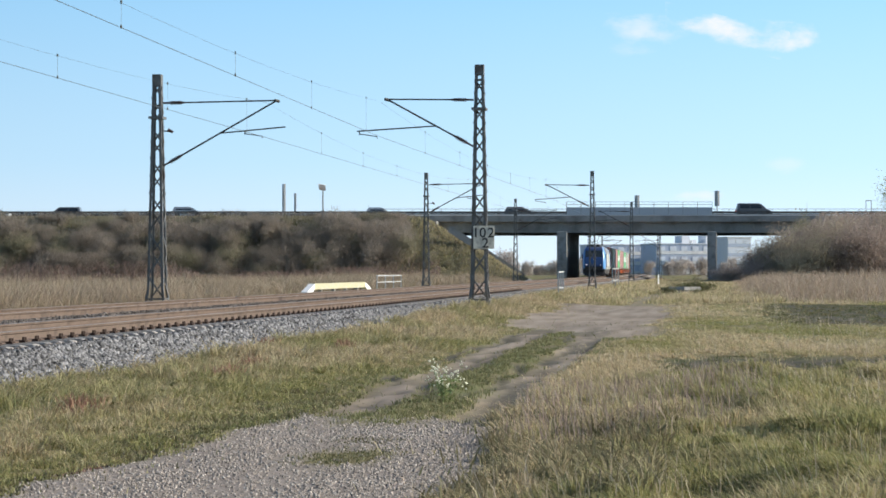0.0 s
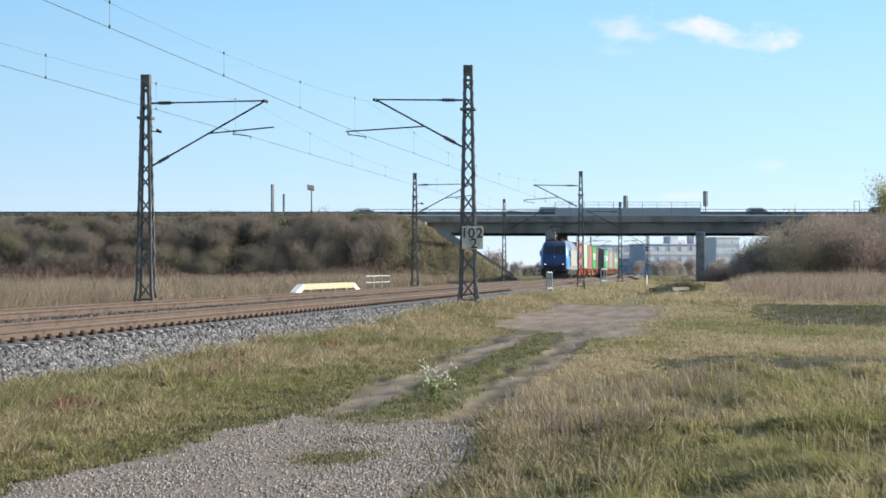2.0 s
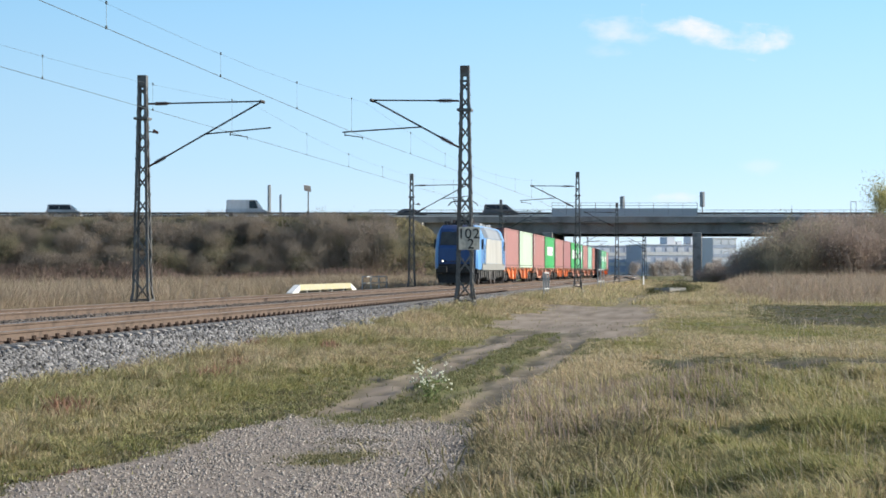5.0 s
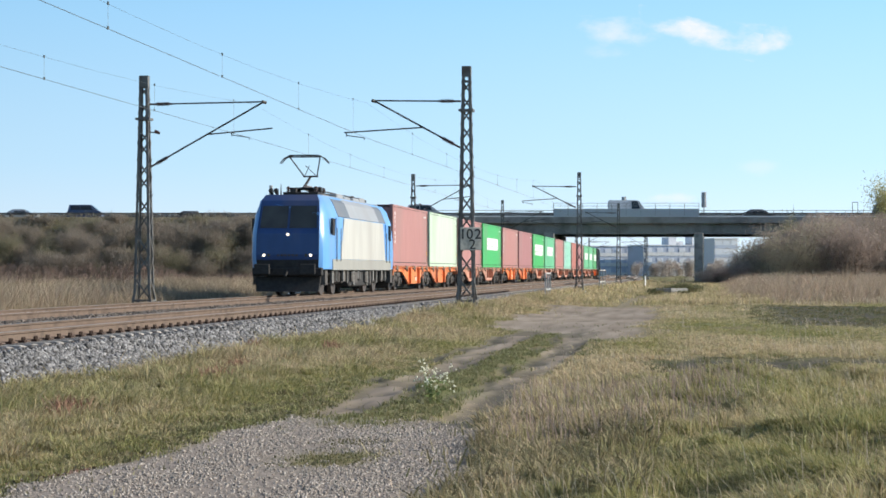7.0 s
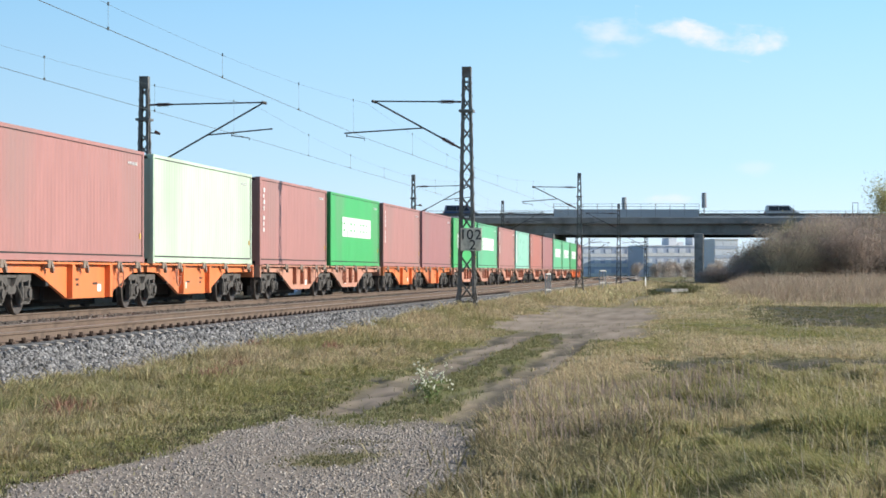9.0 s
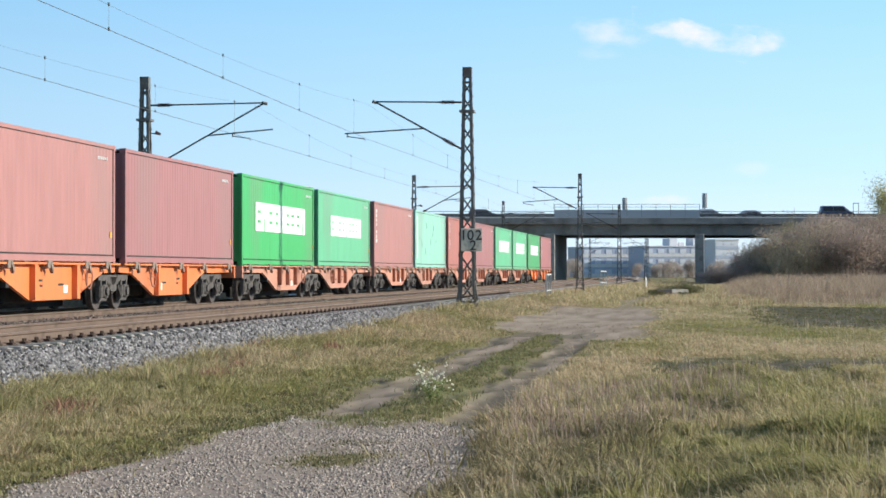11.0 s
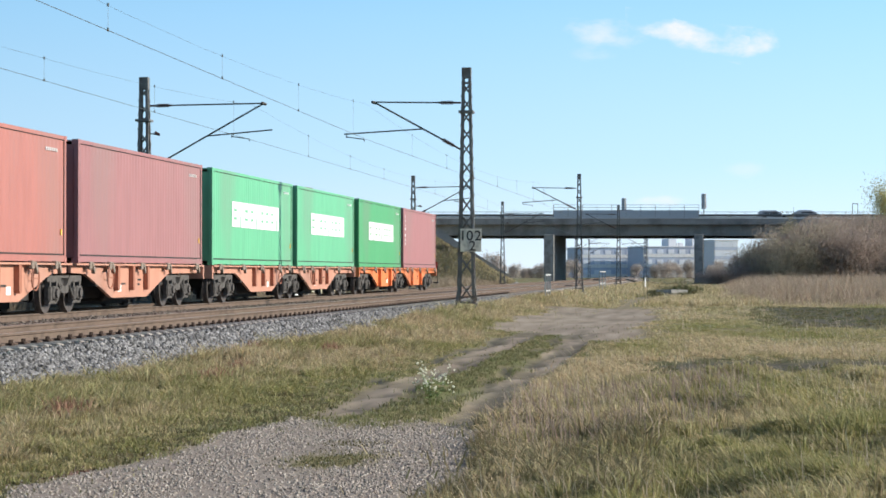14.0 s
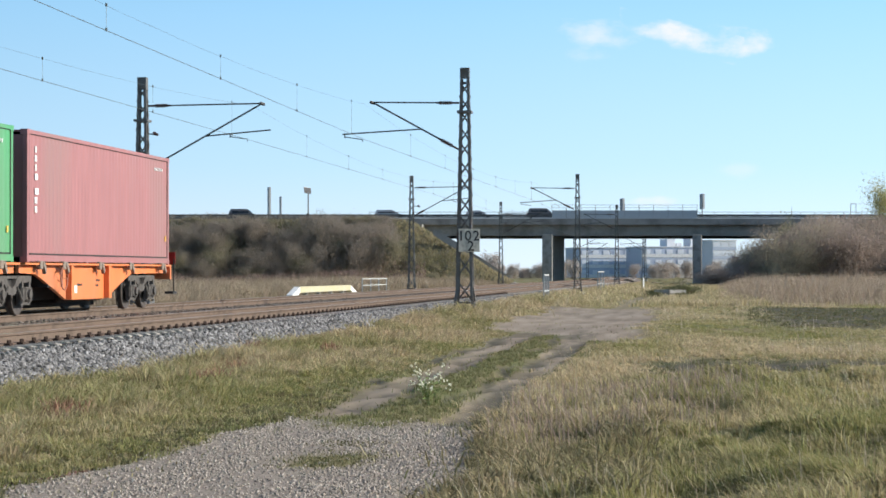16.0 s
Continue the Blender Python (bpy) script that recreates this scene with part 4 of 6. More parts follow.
def bridge():
    b = thing("road_bridge", pose(0, BRIDGE, 0), "grey concrete motorway bridge on wall piers over the railway", "bridge")
    part("deck_slab", box(bmesh.new(), -9, 60, 0.5, 28, 8.2, 8.98), DECK, b)
    for y in (1.2, 26.3):
        part("edge_girder", box(bmesh.new(), -7, 58, y, y + 1.0, 6.75, 8.2), DECK, b)
    for y in (7.0, 13.0, 19.5):
        part("inner_girder", box(bmesh.new(), -7, 58, y, y + 1.0, 6.95, 8.2), DECK, b)
    for y in (0.0, 27.8):
        part("edge_beam", box(bmesh.new(), -9, 60, y, y + 0.7, 8.25, 9.14, bevel=0.03), CONCRETE if y else DECK, b)
    # white stands in for the sun catching the top of the beam
    part("beam_cap", box(bmesh.new(), -9.5, 60.5, 0.05, 0.6, 9.14, 9.25), WHITE, b, "kerb on the bridge edge, its sunlight painted on in white")
    # bar added to stand for the dark, shaded strip down the bank
    part("slope_shade_bar", bar(bmesh.new(), (-0.9, -9.0, 7.1), (9.0, -9.0, 0.7), 0.8, 0.9), DECK, b, "concrete bar standing for a shaded strip down the bank")
    part("road_surface", box(bmesh.new(), -9, 60, 0.75, 27.7, 8.984, 9.0), ASPHALT, b)
    for x, w, cat in ((-22.7, 1.4, 1), (-1.98, 1.25, 1), (17.5, 1.3, 1)):
        y0 = 294.3 + 0.13 * (x + 22) * 1.0
        part("pier", box(bmesh.new(), x, x + w, y0, y0 + 25.5, -0.3, 6.9, bevel=0.05), CONCRETE, b, m=pose(0, -BRIDGE, 0) @ LINE)
    for x0, x1 in ((-48, -39.1), (36.5, 46)):
        part("abutment", box(bmesh.new(), x0, x1, 292 + 0.125 * (x0 + 39), 319 + 0.125 * (x0 + 39), -0.3, 8.3), CONCRETE, b, m=pose(0, -BRIDGE, 0) @ LINE)
    # railing, crash barrier, protective screen over the tracks
    for y in (0.25, 28.1):
        rail = thing("bridge_railing", pose(0, BRIDGE + y, 9.14), "thin grey steel railing along the bridge edge", "railing", "bridge railings")
        part("handrail", box(bmesh.new(), -10, 62, -0.03, 0.03, 0.86, 0.92), STEEL, rail)
        part("lower_rail", box(bmesh.new(), -10, 62, -0.02, 0.02, 0.15, 0.19), STEEL, rail)
        for x in np.arange(-10, 62.1, 2.0):
            part("post", box(bmesh.new(), x - 0.03, x + 0.03, -0.03, 0.03, -0.02, 0.88), STEEL, rail)
    screen = thing("protective_screen", pose(15.4, BRIDGE + 0.04, 9.14), "grey panelled screen with mesh rail above the tracks", "screen")
    for i in range(10):
        part("panel", box(bmesh.new(), i * 2.02 + 0.015, i * 2.02 + 2.005, -0.02, 0.02, -0.15, 1.12), GREY_PANEL, screen)
    for i in range(11):
        part("post", box(bmesh.new(), i * 2.02 - 0.03, i * 2.02 + 0.03, 0.022, 0.09, -0.1, 1.92), STEEL, screen)
    for z in (1.88, 1.5):
        part("screen_rail", box(bmesh.new(), 0, 20.2, 0.03, 0.08, z - 0.02, z + 0.025), STEEL, screen)
    for y, x0, x1 in ((2.0, -820, 820), (14.5, -820, 820), (26.5, -820, 820)):
        g = thing("crash_barrier", pose(0, BRIDGE + y, ROAD), "galvanised steel crash barrier along the motorway", "crash barrier", "crash barriers")
        prof = [(-0.05, 0.45), (0.02, 0.5), (-0.05, 0.58), (-0.05, 0.62), (0.02, 0.7), (-0.05, 0.76), (-0.07, 0.76), (-0.01, 0.7), (-0.07, 0.62), (-0.07, 0.58), (-0.01, 0.5), (-0.07, 0.45)]
        bm = bmesh.new()
        loft(bm, [[(x, a, c) for a, c in prof] for x in (x0, x1)])
        part("beam", bm, STEEL, g)
        for x in np.arange(-80, 100, 4.0):
            part("post", box(bmesh.new(), x - 0.04, x + 0.04, 0.02, 0.09, -0.1, 0.7), STEEL, g)
    road = bmesh.new()
    box(road, -820, -9.0, 0.6, 28, -0.35, 0.0)
    box(road, 60.0, 820, 0.6, 28, -0.35, 0.0)
    ob = part("motorway", road, ASPHALT)
    ob.matrix_world = pose(0, BRIDGE, ROAD)
    tagged(ob, "dark asphalt motorway on the embankment", "road", kind="structure")


def road_furniture():
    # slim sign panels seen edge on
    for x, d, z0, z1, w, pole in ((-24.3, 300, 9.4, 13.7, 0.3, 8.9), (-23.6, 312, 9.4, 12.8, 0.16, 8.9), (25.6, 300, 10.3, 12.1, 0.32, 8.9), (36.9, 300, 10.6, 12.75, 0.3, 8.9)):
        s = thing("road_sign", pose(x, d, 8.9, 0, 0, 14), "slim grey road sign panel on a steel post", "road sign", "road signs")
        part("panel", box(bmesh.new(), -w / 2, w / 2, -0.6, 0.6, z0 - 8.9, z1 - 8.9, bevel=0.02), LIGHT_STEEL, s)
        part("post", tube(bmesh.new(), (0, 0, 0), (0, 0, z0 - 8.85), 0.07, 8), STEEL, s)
    g = thing("sign_frame", pose(57.9, 300, 8.9), "slim steel pipe frame beside the motorway", "frame")
    for x in (0, 0.75):
        part("post", tube(bmesh.new(), (x, 0, 0), (x, 0, 2.45), 0.045, 8), STEEL, g)
    part("top_bar", tube(bmesh.new(), (-0.04, 0, 2.43), (0.79, 0, 2.43), 0.045, 8), STEEL, g)
    s = thing("traffic_counter", pose(-18.6, 297, 8.6), "steel post with a tilted solar panel beside the motorway", "solar post")
    part("post", tube(bmesh.new(), (0, 0, 0), (0, 0, 4.1), 0.09, 8), STEEL, s)
    pan = part("solar_panel", box(bmesh.new(), -0.5, 0.5, -0.03, 0.03, -0.5, 0.5), STEEL, s, m=pose(-0.1, -0.1, 4.5, -38, 8, 20))
    part("panel_frame", box(bmesh.new(), -0.55, 0.55, -0.02, 0.02, 0.42, 0.56), WHITE, pan)
    part("cabinet", box(bmesh.new(), -0.18, 0.18, -0.2, 0.05, 0.6, 1.3, bevel=0.02), STEEL, s)


# ---- shrubs and trees ----
BARK = surface("bark", (0.15, 0.125, 0.105), (0.24, 0.2, 0.17), 0.9, 0, 12, 2, 0.3)
BROWN_LEAF = leafy("autumn_shrub_leaves", (0.24, 0.217, 0.165), (0.36, 0.312, 0.258), 0.1, 0.55)
THICKET_LEAF = leafy("thicket_twigs", (0.31, 0.255, 0.205), (0.43, 0.355, 0.3), 0.12, 0.55)
THICKET_GREEN = leafy("thicket_leaves", (0.38, 0.345, 0.235), (0.5, 0.435, 0.32), 0.12, 0.55)
# yellowish grass, made brighter so that the bank end looks sunlit
PALE_GRASS = leafy("lit_bank_grass", (0.32, 0.3, 0.15), (0.52, 0.45, 0.28), 0.14, 0.45)
BRAMBLE = leafy("bramble_stems", (0.215, 0.16, 0.13), (0.33, 0.245, 0.205), 0.12, 0.5)
OLIVE_LEAF = leafy("olive_shrub_leaves", (0.23, 0.225, 0.14), (0.36, 0.325, 0.225), 0.12, 0.5)
GOLD_LEAF = leafy("yellowing_leaves", (0.45, 0.45, 0.2), (0.62, 0.56, 0.3), 0.2, 0.5)


def shrub_meshes(seed, radius, height, leaves, twigs, size, dry):
    """Stems that fork from the foot, and a ragged crown of twigs and small leaves with gaps."""
    rs = np.random.RandomState(seed)
    wood = bmesh.new()
    centres = []
    for i in range(9):
        a, r = rs.rand() * 6.28, radius * (0.25 + 0.7 * rs.rand())
        top = Vector((math.cos(a) * r, math.sin(a) * r, height * (0.45 + 0.45 * rs.rand())))
        mid = top * 0.5 + Vector((0, 0, 0.15 * height))
        tube(wood, (top.x * 0.12, top.y * 0.12, -0.2), mid, 0.05, 5, 0.035)
        tube(wood, mid, top, 0.035, 5, 0.012)
        centres.append(top)
        for j in range(3):
            o = Vector(rs.normal(size=3) * radius * 0.3)
            o.z = abs(o.z)
            tube(wood, mid, top + o, 0.022, 4, 0.008)
            centres.append(top + o * 0.8)
    cs = np.array([tuple(c) for c in centres])
    k = leaves + twigs
    pick = cs[rs.randint(len(cs), size=k)]
    p = pick + rs.normal(size=(k, 3)) * np.array([radius * 0.25, radius * 0.25, height * 0.15])
    low = rs.rand(k) < 0.35
    p[low, 2] *= rs.rand(low.sum())
    p[:, 2] = np.maximum(np.abs(p[:, 2]), 0.05)
    d = rs.normal(size=(k, 3))
    d[leaves:, 2] = np.abs(d[leaves:, 2]) * 1.6 + 0.5
    d /= np.linalg.norm(d, axis=1)[:, None]
    s = np.cross(d, rs.normal(size=(k, 3)))
    s /= np.linalg.norm(s, axis=1)[:, None] + 1e-6
    ln = np.where(np.arange(k) < leaves, size * (0.6 + 0.8 * rs.rand(k)), size * (2.5 + 3.5 * rs.rand(k)))[:, None]
    wd = np.where(np.arange(k) < leaves, size * (0.35 + 0.4 * rs.rand(k)), size * 0.17)[:, None]
    v = np.concatenate([p - d * ln / 2, p + s * wd, p + d * ln / 2, p - s * wd])
    i = np.arange(k)
    f = np.column_stack([i, i + k, i + 2 * k, i + 3 * k])
    crown = soup("crown", v, f, BROWN_LEAF, {"dry": np.tile(np.clip(dry + 0.4 * (rs.rand(k) - 0.5), 0, 1), 4)})
    return mesh_of("trunk", wood, BARK), crown


def shrub_kind(name, seed, radius, height, leaves, twigs, size, dry, leaf, label, category, group, m):
    top = thing(name, m, label, category, group)
    wood, crown = shrub_meshes(seed, radius, height, leaves, twigs, size, dry)
    crown.data.materials[0] = leaf
    crown.parent = top
    part("trunk", wood, BARK, top)
    return top


def scrub(name, x, d, z, reach, leaf, label, seed):
    """Loose twigs and withered leaves over a slope; reach: how high above the soil at each spot."""
    rs = np.random.RandomState(seed)
    k = len(x)
    p = np.stack([x, d, z + reach * rs.rand(k) ** 1.2], -1)
    v = rs.normal(size=(k, 3)) * np.array([0.5, 0.5, 0.25]) + np.array([0, 0, 1.0])
    v /= np.linalg.norm(v, axis=1)[:, None]
    s = np.cross(v, rs.normal(size=(k, 3)))
    s /= np.linalg.norm(s, axis=1)[:, None] + 1e-6
    ln, wd = (0.25 + 0.6 * rs.rand(k))[:, None], (0.02 + 0.03 * rs.rand(k))[:, None]
    i = np.arange(k)
    ob = soup(name, np.concatenate([p - v * ln / 2, p + s * wd, p + v * ln / 2, p - s * wd]), np.column_stack([i, i + k, i + 2 * k, i + 3 * k]), leaf,
              {"dry": np.tile(np.clip(value_noise(x * 0.25, d * 0.3, seed) + 0.5 * (rs.rand(k) - 0.5), 0, 1), 4)})
    return tagged(ob, label, "scrub", kind="stuff")


def slopes():
    rs = np.random.RandomState(120)
    x, d = -80 + 92 * rs.rand(46000), 278.2 + 14.2 * rs.rand(46000)
    z = bank_height(x, d)
    keep = z > 0
    x, d, z = x[keep], d[keep], z[keep]
    tall = np.minimum((0.6 + 2.2 * value_noise(x * 0.22, d * 0.3, 121)) * np.where(x < -7, 1, 0.3), ROAD + 0.5 - z)
    half = rs.rand(len(x)) < np.where(x < -7, 0.65, 0.2)
    scrub("embankment_scrub", x[half], d[half], z[half], tall[half], BROWN_LEAF, "bare brown twigs covering the embankment", 122)
    scrub("embankment_grass", x[~half], d[~half], z[~half], 0.45 * tall[~half], OLIVE_LEAF, "olive-coloured grass and weeds on the embankment", 123)
    # brighter grass laid over the end that faces the sun
    end = x > -13
    scrub("bank_end_grass", x[end] + 0.3, d[end], z[end], np.maximum(0.35, 0.5 * tall[end]), PALE_GRASS, "yellowish grass on the end of the embankment, coloured as sunlit", 129)
    x, d = -82 + 80 * rs.rand(26000), 270 + 11 * rs.rand(26000)
    z = np.maximum(0, bank_height(x, d))
    tall = (0.5 + 2.4 * value_noise(x * 0.16, d * 0.2, 127)) * step(268, 275, d)
    scrub("bramble_scrub", x, d, z, tall, BRAMBLE, "dark reddish-brown brambles along the foot of the embankment", 128)
    x, d = 35.4 + 43.6 * rs.rand(32000), 252 + 39 * rs.rand(32000)
    z = np.maximum(0, bank_height(x, d))
    lim = 1.6 + 6.9 * np.clip((x - 38.4) / 12.2, 0, 1) * (0.75 + 0.5 * value_noise(x * 0.3, d * 0.1, 124)) - z
    lim = np.minimum(lim, 8.6 - z)
    keep = lim > 0.2
    x, d, z, lim = x[keep], d[keep], z[keep], lim[keep]
    scrub("thicket_twigs", x * d / 285, d, z + np.maximum(lim - 2.4, 0), np.minimum(lim, 2.4), THICKET_LEAF, "tangle of brown twigs in the thicket beside the bridge", 125)


def shrubs():
    rs = np.random.RandomState(90)
    label = "bare brownish autumn shrub on the embankment slope"
    kinds = [shrub_kind("shrub", 91 + i, 2.0, 2.6, 2600, 2600, 0.1, (0.45, 0.85, 0.65)[i], (OLIVE_LEAF, BROWN_LEAF, BROWN_LEAF)[i], label, "shrub", "embankment shrubs",
                        pose(-40 + 9 * i, 284, bank_height(np.array(-40.0 + 9 * i), np.array(284.0)))) for i in range(3)]
    for i in range(245):
        x, d = -76 + 88 * rs.rand(), 278.5 + 12.8 * rs.rand()
        if i >= 190:
            x, d = -17 + 9.5 * rs.rand(), 282.5 + 9.5 * rs.rand()
        z = float(bank_height(np.array(x), np.array(d)))
        if z < 0.05 or x > 0.5 or (x > -7.2 and rs.rand() < 0.5):
            continue
        k = rs.choice([0, 1, 1, 2, 2]) if x < -6 else rs.choice([0, 0, 1])
        s = (0.75 + 0.5 * rs.rand()) * (1.0 if d < 287 else 0.62) * (1.0 if x < -7.2 else 0.38)
        tall = min(s * (0.8 + 0.3 * rs.rand()), (ROAD + 0.35 - z) / 3.0)
        if tall < 0.2:
            continue
        c = copy_thing(kinds[k], pose(x, d, z - 0.1, 0, 0, 360 * rs.rand()))
        c.scale = (s, s, tall)
    label = "dense brown autumn thicket shrub beside the bridge"
    kinds = [shrub_kind("thicket_shrub", 95 + i, 2.6, 3.6, 4000, 3200, 0.1, (0.7, 0.95, 0.6)[i], (THICKET_LEAF, THICKET_LEAF, THICKET_GREEN)[i], label, "shrub", "right thicket",
                        pose(47 + 4 * i, 262, 0)) for i in range(3)]
    for i in range(120):
        x, d = 35.6 + 39.4 * rs.rand() ** 0.95, 250 + 41 * rs.rand()
        z = max(0.0, float(bank_height(np.array(x), np.array(d))))
        lim = 1.9 + 5.9 * min(1, max(0, (x - 38.6) / 12.2))
        s = min(1.5, max(0.35, (lim - z) / 3.7 * (0.75 + 0.3 * rs.rand())))
        if z + 3 * s > lim + 1:
            continue
        c = copy_thing(kinds[i % 3], pose(x * d / 285, d, z - 0.1, 0, 0, 360 * rs.rand()))
        c.scale = (max(s, 0.7), max(s, 0.7), s)
    # yellowing trees past the bridge
    tree = shrub_kind("autumn_tree", 99, 2.4, 6.6, 6500, 900, 0.13, 0.4, GOLD_LEAF, "tall shrubby tree with yellowing leaves", "tree", "yellowing trees", pose(59.6, 290, 6.6))
    copy_thing(tree, pose(64.5, 292, 7.0, 0, 0, 80))
    copy_thing(tree, pose(70.0, 288, 6.0, 0, 0, 190))
    small = shrub_kind("green_bush", 98, 2.2, 4.6, 2400, 500, 0.2, 0.35, OLIVE_LEAF, "rounded bush with olive-green leaves", "shrub", "green bushes", pose(49.4, 280, 2.1))
    c = copy_thing(small, pose(45.0, 270, 0.0, 0, 0, 120))
    c.scale = (0.9, 0.9, 1.35)
    dark = shrub_kind("low_bush", 94, 1.0, 0.6, 1500, 500, 0.07, 0.3, DARK_WEED, "low dark green bush around a concrete slab", "shrub", "low bushes", on_line(-1.5, 141.5))
    for x, y, s in ((-3.2, 137.5, 0.45), (-1.6, 138.2, 0.4), (-2.1, 143.5, 0.9), (-3.4, 142.0, 0.6)):
        c = copy_thing(dark, on_line(x, y, 0.0, 50 * x))
        c.scale = (s, s, s)
    # far wood seen through the bridge, and along the horizon
    # leaf colours paled to carry the haze of the distance
    haze = leafy("hazed_wood_leaves", (0.43, 0.38, 0.33), (0.54, 0.47, 0.41), 0.15, 0.2)
    far = shrub_kind("far_tree", 97, 3.2, 5.4, 2200, 500, 0.3, 0.5, haze, "far brownish tree at the edge of the fields", "tree", "far trees", pose(14, 600, 0))
    for i in range(34):
        x = 6 + 30 * i / 22 if i < 22 else 55 + 24 * (i - 22) / 12
        c = copy_thing(far, pose(x + 1.5 * rs.rand(), 580 + 40 * rs.rand(), -0.1, 0, 0, 360 * rs.rand()))
        s = (0.7 + 0.35 * rs.rand()) * ((0.55 if x < 27 else 0.85) if i < 22 else 0.75)
        c.scale = (s * 0.8, s * 0.8, s)
    for x, s in ((-51, 0.5), (-46, 0.35), (-34.5, 0.55), (-21.5, 0.45), (-20, 0.4), (-12, 0.4)):
        c = copy_thing(far, pose(x, 327, 8.6, 0, 0, 40 * x))
        c.scale = (s, s, s * 0.55)


# ---- far office blocks ----
# blue cladding greyed and lightened: distance haze is part of the colour
BLUE_WALL = surface("hazed_blue_cladding", (0.46, 0.52, 0.63), (0.53, 0.59, 0.69), 0.6, 0, 2, 0.2, 0.02)
PALE_WALL = surface("pale_render", (0.72, 0.73, 0.75), (0.8, 0.81, 0.82), 0.8, 0, 2, 0.2, 0.02)
PANE = surface("window_pane", (0.7, 0.74, 0.79), (0.78, 0.81, 0.85), 0.5, 0, 1, 0.3, 0)


def office(x0, x1, d, height, floors, wall, band, label, housings=()):
    b = thing("office_building", pose((x0 + x1) / 2, d, 0, 0, 0, 12), label, "building", "far office buildings")
    w = x1 - x0
    body = part("wall", box(bmesh.new(), -w / 2, w / 2, 0, 16, -0.3, height), wall, b)
    part("roof", box(bmesh.new(), -w / 2 - 0.2, w / 2 + 0.2, -0.2, 16.2, height, height + 0.35), PALE_WALL, b)
    storey = height / floors
    bays = max(3, int(w / 3.2))
    pane = bmesh.new()
    box(pane, -0.95, 0.95, -0.06, 0.05, 0, storey * 0.42)
    pane = mesh_of("window", pane, PANE)
    for f in range(floors):
        z = f * storey + storey * 0.38
        part("spandrel_band", box(bmesh.new(), -w / 2, w / 2, -0.1, 0.02, z - storey * 0.36, z - storey * 0.02), WHITE if band is PALE_WALL else band, b)
        for i in range(bays):
            part("window", pane, PANE, b, m=pose(-w / 2 + (i + 0.5) * w / bays, -0.05, z))
    for hx, hw, hh in housings:
        part("roof_housing", box(bmesh.new(), hx - hw / 2, hx + hw / 2, 3, 10, height + 0.3, height + hh), PALE_WALL, b)


def far_buildings():
    office(42.3, 59.6, 655, 9.1, 3, BLUE_WALL, PALE_WALL, "long low blue-grey office block with window bands")
    office(60.0, 81, 640, 9.2, 3, BLUE_WALL, PALE_WALL, "blue-grey office block with white bands and roof housings", ((-0.3, 2.4, 2.6), (8.0, 4.0, 3.2), (2.4, 1.4, 1.4)))
    office(79.4, 86.6, 622, 10.9, 4, PALE_WALL, BLUE_WALL, "pale end block of the office building")


# ---- small things along the line ----
def railing(m, length, height, posts, label):
    r = thing("culvert_railing", m, label, "railing", "culvert railings")
    part("top_rail", box(bmesh.new(), 0, length, -0.03, 0.03, height - 0.07, height), LIGHT_STEEL, r)
    part("middle_rail", box(bmesh.new(), 0, length, -0.02, 0.02, height * 0.38, height * 0.38 + 0.06), LIGHT_STEEL, r)
    for i in range(posts):
        x = i * length / (posts - 1)
        part("post", box(bmesh.new(), x - 0.03, x + 0.03, -0.04, 0.04, -0.25, height - 0.02), LIGHT_STEEL, r)


def lineside():
    # painted concrete beam with sloping ends
    b = thing("concrete_beam", on_line(-22.4, 123.5, 0.28, 90), "long white and faded yellow painted beam with sloping ends", "beam")
    part("beam", prism(bmesh.new(), [(-8.4, 0.22), (8.4, 0.22), (8.4, 0.55), (-8.4, 0.55)], "y", -0.15, 0.15), YELLOW, b)
    for s in (-1, 1):
        part("sloping_end", prism(bmesh.new(), [(s * 8.4, 0.24), (s * 8.4, 0.54), (s * 10.6, 0.12), (s * 10.6, -0.2), (s * 9.9, -0.2)], "y", -0.17, 0.17), WHITE, b)
    for x in (-6.0, -2.0, 2.0, 6.0):
        part("foot", box(bmesh.new(), x - 0.15, x + 0.15, -0.1, 0.1, -0.4, 0.24), CONCRETE, b)
    railing(on_line(-24.3, 149, 0.35, 90), 11.5, 0.85, 4, "low grey steel railing on the far side of the tracks")
    railing(on_line(-8.1, 106.0, 0.12, 90), 3.2, 1.4, 3, "narrow grey railing beside a culvert")
    railing(on_line(-8.0, 157.0, 0.2, 90), 9.0, 1.5, 3, "narrow grey railing beside a culvert")
    p = thing("marker_post", on_line(-5.9, 200, 0.0, 40), "short white marker post beside the lane", "marker post")
    part("post", box(bmesh.new(), -0.06, 0.06, -0.04, 0.04, -0.2, 1.15, bevel=0.01), WHITE, p)
    s = thing("concrete_slab", on_line(-2.4, 140, 0.0, 40), "pale concrete slab over a ditch in dark scrub", "slab")
    part("slab", box(bmesh.new(), -0.7, 0.7, -0.8, 0.8, 0.25, 0.48, bevel=0.02), CONCRETE, s)
    part("footing", box(bmesh.new(), -0.42, 0.42, -0.7, 0.7, -0.3, 0.25), CONCRETE, s)
    rs = np.random.RandomState(7)
    st = bmesh.new()
    bmesh.ops.create_icosphere(st, subdivisions=2, radius=0.5)
    for v in st.verts:
        v.co *= 0.7 + 0.5 * rs.rand()
        v.co.z *= 0.5
    for x, y, z, s in ((-20.9, 232, 0.3, 1.1), (-8.6, 53.5, 0.24, 0.4), (-18.8, 72.3, 0.1, 0.3), (-18.9, 70.5, 0.1, 0.25)):
        ob = part("stone", st if not isinstance(st, bpy.types.Mesh) else st, CONCRETE)
        st = ob.data
